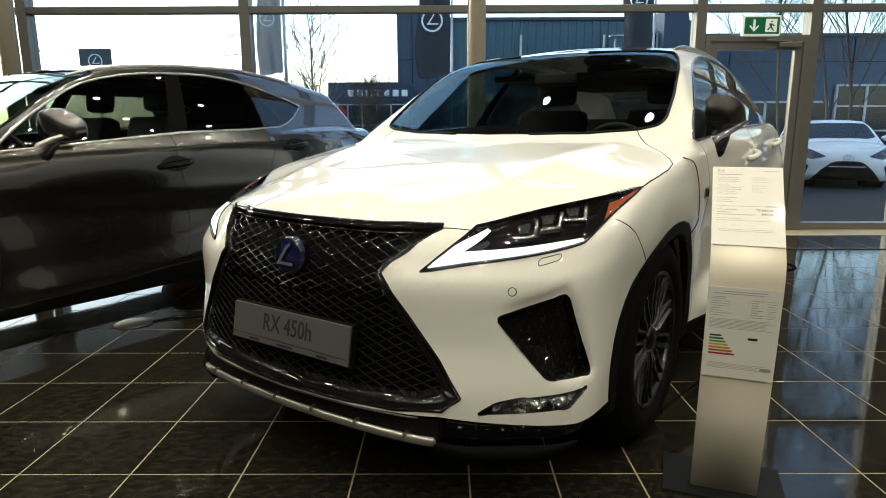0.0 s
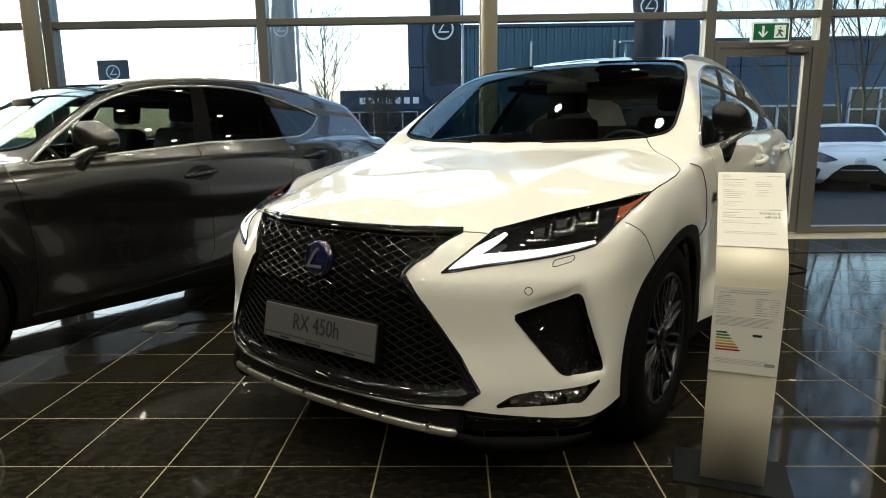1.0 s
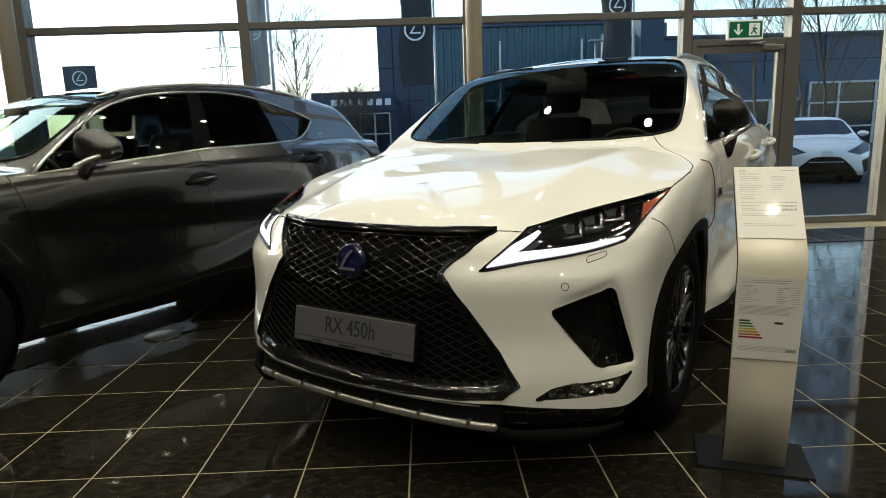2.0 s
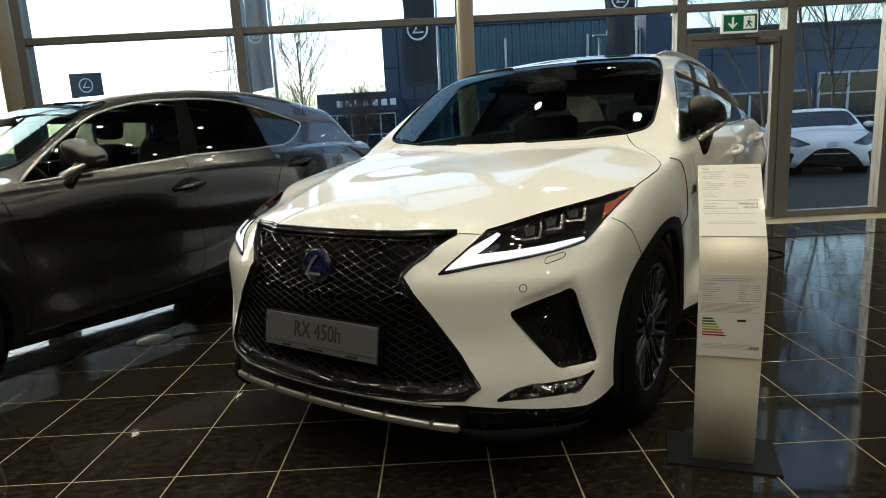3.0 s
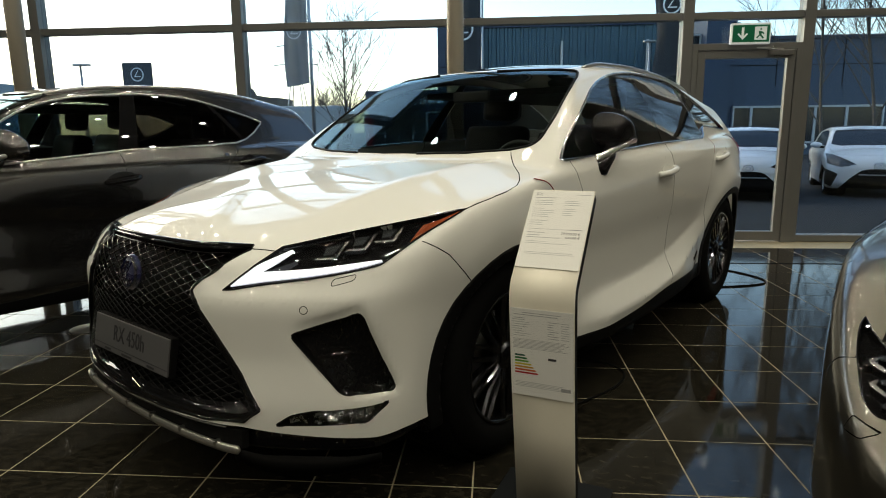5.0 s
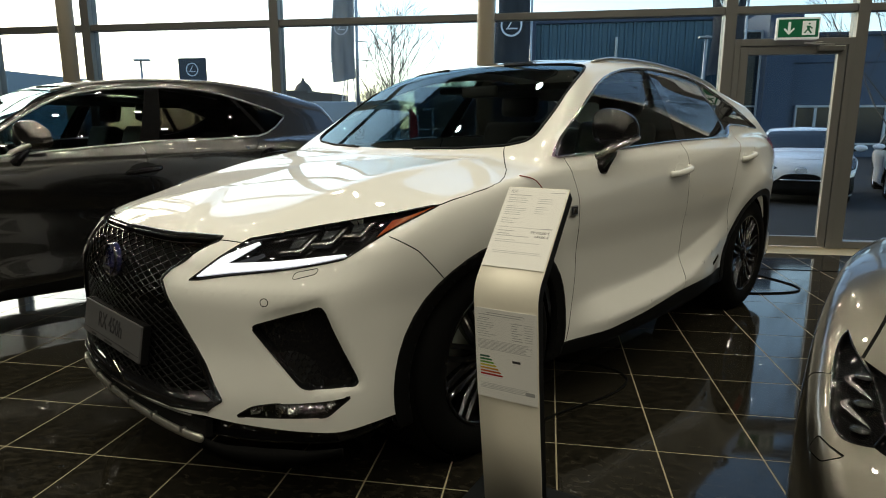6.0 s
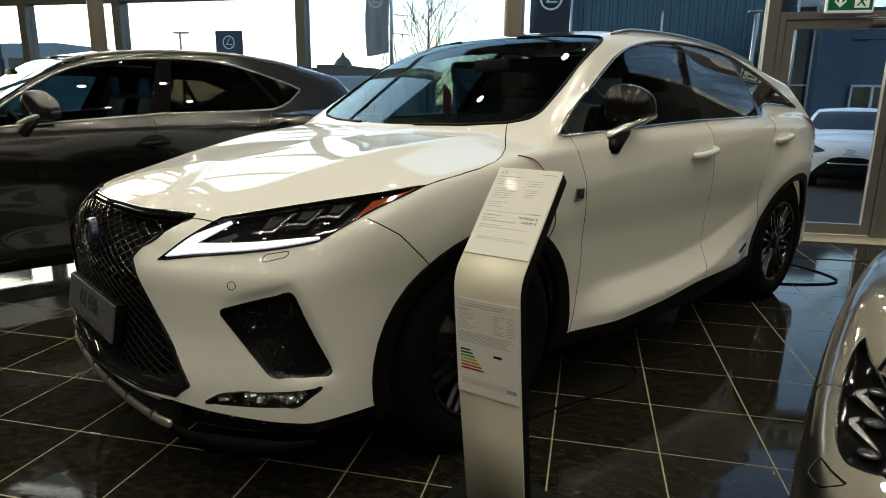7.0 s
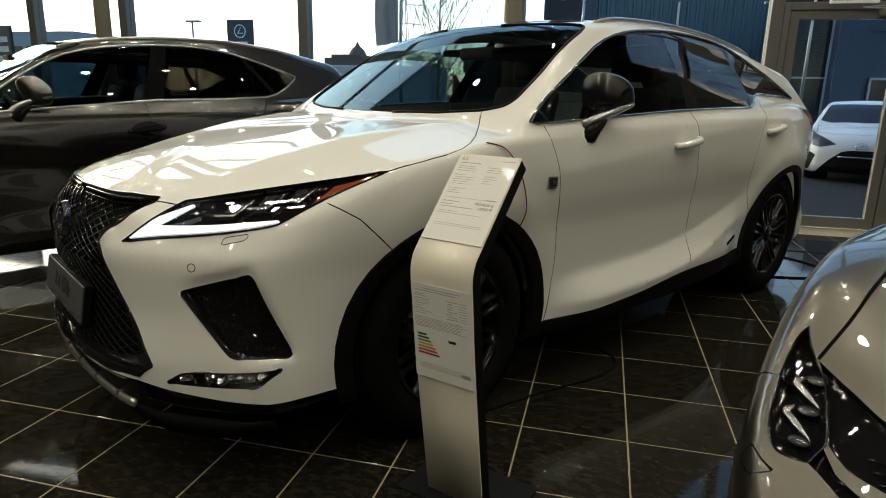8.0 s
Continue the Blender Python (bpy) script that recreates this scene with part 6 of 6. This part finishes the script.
van = thing("delivery_van", "pale box van parked in the yard", "van", pose(-7.2, 22.0, YARD))
part("box_body", boxed(-1.9, 2.6, 0, 2.1, 0.55, 2.28, 0.06), pale_plaster, van, "pale box body")
part("cab", prism(bmesh.new(), rounded([(-3.3, 0.4), (-1.95, 0.4), (-1.95, 2.0), (-2.5, 2.0), (-3.0, 1.3), (-3.3, 1.15)], 0.08), 2.0, pose(0, 0.05, 0)), pale_plaster, van, "", True)
part("cab_window", prism(bmesh.new(), [(-2.85, 1.35), (-2.1, 1.35), (-2.1, 1.85), (-2.45, 1.85)], 0.02, pose(0, 0.035, 0)), window_dark, van)
for k in range(3):
    part("panel_rib", boxed(-1.2 + 1.2 * k, -1.17 + 1.2 * k, -0.015, 0.01, 0.6, 2.2), galvanised, van)
for x in (-2.6, 1.4):
    for y in (0.12, 1.75):
        part("wheel", placed(lathe(bmesh.new(), [(0, 0.05), (0, 0.34), (0.22, 0.34), (0.22, 0.05)], 24), pose(x, y, 0.34, 0, 0, 90)), rubber, van)


# flags, signs and posts
def ring_mark(parent, at, radius):
    """A plain ring with a bent bar, as on the cloth."""
    part("emblem", placed(lathe(bmesh.new(), [(-0.004, radius), (0.004, radius), (0.004, radius * 0.84), (-0.004, radius * 0.84)], 36, closed=True), at @ pose(0, 0, 0, 0, 0, 90)), sign_light, parent, "plain light ring")
    r = radius
    part("emblem_bar", prism(bmesh.new(), [(0.15 * r, 0.6 * r), (-0.5 * r, -0.35 * r), (0.55 * r, -0.35 * r), (0.55 * r, -0.22 * r), (-0.25 * r, -0.22 * r), (0.25 * r, 0.6 * r)], 0.006, at @ pose(0, -0.006, 0)), sign_light, parent)


def flag(x, y, base, top, bottom, width, lean, seed, mark, dye):
    f = thing("flag", "dark banner flag with a plain ring on a pole", "flag", pose(x, y, base), "flags before the showroom")
    part("pole", rod(bmesh.new(), [(0, 0, 0), (0, 0, 3), (0, 0, 7.5 - base)], [0.055, 0.045, 0.03], 10), galvanised, f, "pale flag pole", True)
    bm, rng, rows = bmesh.new(), random.Random(seed), []
    a, b = rng.uniform(0, 6), rng.uniform(0, 6)
    for j in range(25):
        z = bottom - base + (top - bottom) * j / 24
        row = []
        for i in range(9):
            u = i / 8
            fold = 0.09 * u * math.sin(7 * u + a + 1.1 * z) + 0.03 * math.sin(15 * u + b - 2 * z)
            row.append(bm.verts.new((-0.06 - width * u * (0.93 + 0.07 * math.sin(2.1 * z + a)) + 0.0 * z, fold + lean * u, z - 0.10 * u * (1 - j / 24))))
        rows.append(row)
    for p, q in zip(rows, rows[1:]):
        for i in range(8):
            bm.faces.new((p[i], p[i + 1], q[i + 1], q[i]))
    bmesh.ops.solidify(bm, geom=bm.faces[:], thickness=0.006)
    cloth = part("cloth", bm, dye, f, "", True)
    ring_mark(cloth, pose(-0.06 - width * 0.5, -0.14 + lean * 0.5, mark - base, 0, 0, 0), width * 0.3)
    return f


flag(-3.86, 16.2, YARD, 6.6, 2.5, 0.62, 0.0, 1, 3.75, flag_pale)
flag(0.35, 23.0, YARD, 7.2, 2.9, 1.25, 0.0, 2, 4.75, flag_cloth)
flag(6.95, 21.5, YARD, 7.2, 3.0, 0.95, 0.3, 3, 5.15, flag_cloth)
board = thing("sign_board", "dark square sign board with a plain ring on a post", "sign", pose(-9.68, 18.2, YARD))
part("post", rod(bmesh.new(), [(0, 0.06, 0), (0, 0.06, 3.0)], 0.05, 10), galvanised, board)
part("panel", boxed(-0.45, 0.45, 0, 0.05, 2.62, 3.42, 0.01), flag_cloth, board, "dark panel")
ring_mark(board, pose(0, -0.006, 3.08), 0.2)
part("sign_bar", boxed(-0.25, 0.25, -0.006, 0.0, 2.72, 2.78), sign_light, board)
poster = thing("poster_board", "tall black poster board with pale lines of print", "sign", pose(-9.36, 10.0, YARD, 0, 0, -4))
part("panel", boxed(-1.5, 0, 0, 0.06, 0, 2.4, 0.01), ink, poster)
for z, x0 in ((2.1, -0.9), (1.93, -1.0), (1.76, -0.8)):
    part("print_line", boxed(x0, -0.08, -0.004, 0.001, z, z + 0.1), sign_light, poster)
red_sign = thing("red_banner", "small red upright banner by the yard", "banner", pose(-2.9, 18.0, YARD))
part("pole", rod(bmesh.new(), [(0, 0, 0), (0, 0, 1.9)], 0.02, 8), galvanised, red_sign)
part("cloth", prism(bmesh.new(), smooth_line([(0.02, 0.9), (0.22, 0.95), (0.25, 1.3), (0.2, 1.7), (0.02, 1.88)], False, 3), 0.01), banner_red, red_sign)
for x, y, h in ((6.26, 23.6, 4.3), (-13.1, 20.7, 3.55)):
    post = thing("street_lamp", "slim grey street lamp with a flat head", "street lamp", pose(x, y, YARD))
    part("pole", rod(bmesh.new(), [(0, 0, 0), (0, 0, 2.5), (0, 0, h - YARD)], [0.06, 0.05, 0.035], 10), galvanised, post, "", True)
    part("head", boxed(-0.28, 0.28, -0.1, 0.1, h - YARD - 0.02, h - YARD + 0.05, 0.02, pose(0.05, 0, 0)), galvanised, post)
pylon = thing("power_pylon", "far lattice power pylon with three cross arms", "pylon", pose(-24.4, 80, YARD))
for sx, sy in ((-1, -1), (1, -1), (1, 1), (-1, 1)):
    part("leg", rod(bmesh.new(), [(1.6 * sx, 1.6 * sy, 0), (0.5 * sx, 0.5 * sy, 8), (0.12 * sx, 0.12 * sy, 14.5)], 0.07, 5), galvanised, pylon)
for k in range(6):
    z = 0.6 + 2.3 * k
    r0, r1 = np.interp(z, (0, 8, 14.5), (1.6, 0.5, 0.12)), np.interp(z + 2.3, (0, 8, 14.5), (1.6, 0.5, 0.12))
    part("brace", rod(bmesh.new(), [(-r0, -r0, z), (r1, -r1, z + 2.3)], 0.04, 4), galvanised, pylon)
    part("brace", rod(bmesh.new(), [(r0, -r0, z), (-r1, -r1, z + 2.3)], 0.04, 4), galvanised, pylon)
for z, w in ((9.8, 2.9), (12.1, 2.4)):
    part("cross_arm", rod(bmesh.new(), [(-w, 0, z), (0, 0, z + 0.25), (w, 0, z)], 0.07, 5), galvanised, pylon)



def bare_tree(x, y, height, seed, radius, levels=5, spread=0.5, stems=1):
    """A leafless tree: tapered trunk, limbs and fine twigs."""
    rng = random.Random(seed)
    tree = thing("tree", "leafless tree with fine bare twigs", "tree", pose(x, y, YARD), "bare trees in the yard")
    limbs, twigs, bushy = bmesh.new(), bmesh.new(), (21, 6, 4, 3, 2)

    def grow(p, d, length, r, level):
        pts, q, way = [p], p, d
        parts = 4 if level < 2 else 2
        for k in range(parts):
            way = (way + Vector((rng.gauss(0, 0.09), rng.gauss(0, 0.09), rng.gauss(0.03, 0.05)))).normalized()
            q = q + way * length / parts
            pts.append(q)
        rod(limbs if level < 2 else twigs, pts, [r * (1 - 0.6 * k / parts) for k in range(parts + 1)], 7 if level < 2 else 4, False)
        if level >= levels:
            return
        for k in range(bushy[level]):
            u = rng.uniform(0.2, 1.0) if level else 0.16 + 0.84 * k / bushy[0]
            i = min(int(u * parts), parts - 1)
            at = pts[i].lerp(pts[i + 1], u * parts - i)
            side = Vector((rng.gauss(0, 1), rng.gauss(0, 1), rng.uniform(0.2, 0.8))).normalized()
            grow(at, (way * (1 - spread) + side * spread).normalized(), length * rng.uniform(0.38, 0.6) * (1.1 - 0.35 * u if level == 0 else 1), max(r * (1 - 0.5 * u) * 0.42, 0.007), level + 1)
    for k in range(stems):
        grow(Vector((0.25 * k, 0.1 * k, 0)), Vector((rng.gauss(0, 0.08), rng.gauss(0, 0.08), 1)).normalized(), height, radius, 0)
    part("trunk", limbs, bark, tree, "", True)
    part("twigs", twigs, bark, tree)
    return tree


bare_tree(-4.2, 21.4, 4.9, 3, 0.055, 3, 0.45)
bare_tree(-5.6, 24.5, 2.4, 14, 0.04, 3, 0.6, 3)
bare_tree(-3.2, 26.0, 2.6, 24, 0.04, 3, 0.6, 3)
for k, (x, y, h) in enumerate(((11.8, 22.2, 8.6), (13.2, 21.6, 9.5), (14.5, 22.8, 8.8), (16.2, 22.0, 9.6), (18.0, 23.5, 9.0))):
    bare_tree(x, y, h, 31 + k, 0.06, 4, 0.45)


# ---- small white hatchbacks in the yard ----
def hatch_field(x, y, z):
    """Negative inside the body of a small upright hatchback."""
    crown = curve(y, [(-0.75, 0.70), (-0.6, 0.80), (-0.35, 0.90), (0.0, 0.96), (0.35, 0.985), (2.7, 1.0)])
    top = (z - crown + 0.14 * x * x) * 0.93
    nose = (-0.70 + 0.30 * x * x + 0.35 * np.clip(x - 0.6, 0, 1) + curve(z, [(0.15, 0.06), (0.3, -0.02), (0.55, -0.015), (0.75, 0.05), (0.9, 0.16)]) - y) * 0.9
    side = x - curve(z, [(0.15, 0.76), (0.35, 0.80), (0.55, 0.785), (0.78, 0.81), (0.95, 0.78), (1.1, 0.72)]) - 0.025 * bump(y, 0, 0.35) - 0.025 * bump(y, 2.33, 0.35)
    end = y - 2.72 + 0.2 * x * x
    low = smax(smax(smax(top, side, 0.06), nose, 0.06), smax(end, 0.16 - z, 0.04), 0.06)
    lid = z - curve(y, [(0.2, 1.1), (0.7, 1.33), (1.1, 1.415), (1.6, 1.43), (2.2, 1.39), (2.7, 1.28)]) + 0.10 * x * x
    cabin = smax(smax(lid, (x - 0.76 + 0.36 * (z - 0.95)) * 0.93, 0.07), smax((z - 0.98 - 0.62 * (y - 0.12 - 0.25 * x * x)) * 0.82, (y - 2.62 + 0.25 * (z - 1.0)), 0.05), 0.04)
    return smin(low, smax(cabin, 0.8 - z, 0.02), 0.02)


nose_only = lambda c: c.y < -0.1
MASK = [(-0.2, 0.575), (0.16, 0.575), (0.27, 0.54), (0.44, 0.38), (0.58, 0.19), (0.60, 0.05), (-0.2, 0.05)]
H_LAMP = rounded([(0.34, 0.665), (0.54, 0.775), (0.70, 0.855), (0.80, 0.86), (0.79, 0.67), (0.58, 0.60)], 0.02)
LOW_VENT = rounded([(0.62, 0.47), (0.82, 0.57), (0.82, 0.26), (0.70, 0.20)], 0.02)
hatch, h_shell, h_zone = whole("hatchback", "small white hatchback with a black cross-shaped nose", pose(8.35, 13.3, YARD, 0, 0, -20) @ Matrix.Diagonal((1.05, 1.05, 0.97, 1)), hatch_field, (-0.05, -0.85, 0.10), (0.95, 2.85, 1.52), 0.03, [
    (MASK, FRONT, nose_only, 1, None), (H_LAMP, FRONT, nose_only, 2, (0,)), (LOW_VENT, FRONT, nose_only, 3, (0,)),
    ([(-0.2, 0.16), (0.5, 0.22), (0.66, 0.33), (0.60, 0.62), (0.55, 0.80), (-0.2, 0.74)], TOP, lambda c: c.z > 0.85, 5, (0,)),
    (rounded([(0.42, 1.0), (0.95, 1.29), (1.3, 1.33), (2.2, 1.29), (2.35, 1.03)], 0.03), SIDE, lambda c: c.x > 0.4, 6, (0,)),
    (arch(0.0, 0.29, 0.33, 0.33, 30), SIDE, lambda c: c.x > 0.4, 11, None), (arch(2.33, 0.29, 0.33, 0.33, 30), SIDE, lambda c: c.x > 0.4, 11, None),
    (ribbon([(-0.2, -0.555), (0.40, -0.50), (0.66, -0.30), (0.68, 0.2)], 0.01), TOP, lambda c: c.z > 0.75, 16, (0,)),
    (ribbon([(0.45, 0.95), (0.50, 0.6), (0.48, 0.25)], 0.008), SIDE, lambda c: c.x > 0.5, 16, (0,)), (ribbon([(1.45, 0.95), (1.47, 0.6), (1.45, 0.25)], 0.008), SIDE, lambda c: c.x > 0.5, 16, (0,))], "parked white hatchbacks")
part("body", lifted(h_shell, h_zone, (0,), both=True), hatch_white, hatch, "", True)
part("nose_mask", lifted(h_shell, h_zone, (1,), -0.012, both=True), dull_black, hatch, "black lower nose", True)
for piece in islands(lifted(h_shell, h_zone, (16,), -0.004, both=True)):
    part("panel_gap", piece, shadow_black, hatch)
part("windscreen", lifted(h_shell, h_zone, (5,), -0.003, both=True), window_dark, hatch, "", True)
h_skin = Skin(hatch_field)
part("grille_bar", rod(bmesh.new(), h_skin.fronts([(x, 0.46) for x in np.linspace(-0.3, 0.3, 12)], 0.004), 0.012, 6), satin_silver, hatch, "", True)
oval = bmesh.new()
for squash in (1.0, 0.5):
    lathe(oval, [(-0.010 + 0.008 * math.cos(a), 0.062 * squash + 0.008 * math.sin(a)) for a in [2 * math.pi * k / 8 for k in range(8)]], 28, closed=True)
part("badge", placed(oval, Matrix.Translation(h_skin.front(0, 0.635, 0.004)) @ Matrix.Diagonal((1.35, 1, 1, 1)) @ pose(0, 0, 0, 0, 0, 90)), chrome, hatch, "oval chrome badge", True)
for flip in (False, True):
    hand = (lambda b: mirrored(b)) if flip else (lambda b: b)
    h_lamp = part("headlamp", rimmed(lifted(h_shell, h_zone, (2,), -0.02, flip), -0.02), gloss_black, hatch, "slanted dark headlamp", True)
    part("lens", lifted(h_shell, h_zone, (2,), 0.0, flip), lamp_glass, h_lamp, "", True).visible_shadow = False
    eye = bmesh.new()
    bmesh.ops.create_icosphere(eye, subdivisions=2, radius=0.038, matrix=Matrix.Translation(h_skin.front(0.60, 0.735, -0.03)))
    part("lamp_unit", hand(eye), lamp_chrome, h_lamp, "", True)
    part("corner_vent", lifted(h_shell, h_zone, (3,), -0.01, flip), dull_black, hatch, "", True)
    part("side_window", lifted(h_shell, h_zone, (6,), -0.003, flip), window_dark, hatch, "", True)
    cap = bmesh.new()
    bmesh.ops.create_uvsphere(cap, u_segments=16, v_segments=10, radius=1, matrix=Matrix.LocRotScale((0.90, 0.50, 1.02), None, (0.105, 0.06, 0.065)))
    mirror = part("mirror_cap", hand(cap), hatch_white, hatch, "", True)
    part("mirror_foot", hand(rod(bmesh.new(), [(0.74, 0.48, 0.96), (0.84, 0.5, 0.99)], 0.025, 8)), dull_black, mirror)
    for y in (0.0, 2.33):
        w = road_wheel(hatch, 0.775 if not flip else -0.775, y, 0.285, 0.284, 0.19, 5, satin_silver)
        if flip:
            w.matrix_basis = pose(-0.775, y, 0.285, 0, 0, 180)
        part("wheel_well", hand(placed(lathe(bmesh.new(), [(0.42, 0.01), (0.42, 0.325), (0.72, 0.325), (0.75, 0.31)], 24), pose(0, y, 0.29))), shadow_black, hatch)
h_shell.free()
copy_thing(hatch, pose(5.72, 12.75, YARD, 0, 0, -19))

# ---- floor tiles: separate where the camera passes nearest, joined beyond ----
# joints across the room: two cut columns lie between the halves of the floor
LINES_X = [-0.222 - 0.389 * k for k in range(27, 0, -1)] + [-0.222, 0.176, 0.470, 0.756] + [0.756 + 0.389 * k for k in range(1, 22)]
LINES_Y = [2.478 + 0.392 * k for k in range(-28, 12)]
tile_kinds = {}


def tile_mesh(w, d):
    key = round(w, 3), round(d, 3)
    if key not in tile_kinds:
        bm = bmesh.new()
        box(bm, -w / 2 + 0.003, w / 2 - 0.003, -d / 2 + 0.003, d / 2 - 0.003, -0.012, 0.0)
        top = [e for e in bm.edges if all(v.co.z > -0.001 for v in e.verts)]
        bmesh.ops.bevel(bm, geom=top, offset=0.0008, segments=1, affect="EDGES")
        me = bpy.data.meshes.new("tile")
        bm.to_mesh(me)
        bm.free()
        me.materials.append(slate)
        tile_kinds[key] = me
    return tile_kinds[key]


verts, faces = [], []
for xa, xb in zip(LINES_X, LINES_X[1:]):
    for ya, yb in zip(LINES_Y, LINES_Y[1:]):
        yb = min(yb, GLASS_Y)
        if not (WEST < xa and xb < EAST and SOUTH < ya and ya < GLASS_Y - 0.05):
            continue
        x, y, me = (xa + xb) / 2, (ya + yb) / 2, tile_mesh(xb - xa, yb - ya)
        if -2.9 < x < 3.9 and 1.3 < y < 6.8:
            one = new("tile", me)
            one.location, one.parent = (x, y, 0), floor
        else:
            n = len(verts)
            verts += [(v.co.x + x, v.co.y + y, v.co.z) for v in me.vertices]
            faces += [tuple(n + k for k in q.vertices) for q in me.polygons]
rest = bpy.data.meshes.new("far_tiles")
rest.from_pydata(verts, [], faces)
rest.materials.append(slate)
far_tiles = new("far_tiles", rest)
far_tiles.parent = floor
tagged(far_tiles, kind="stuff")
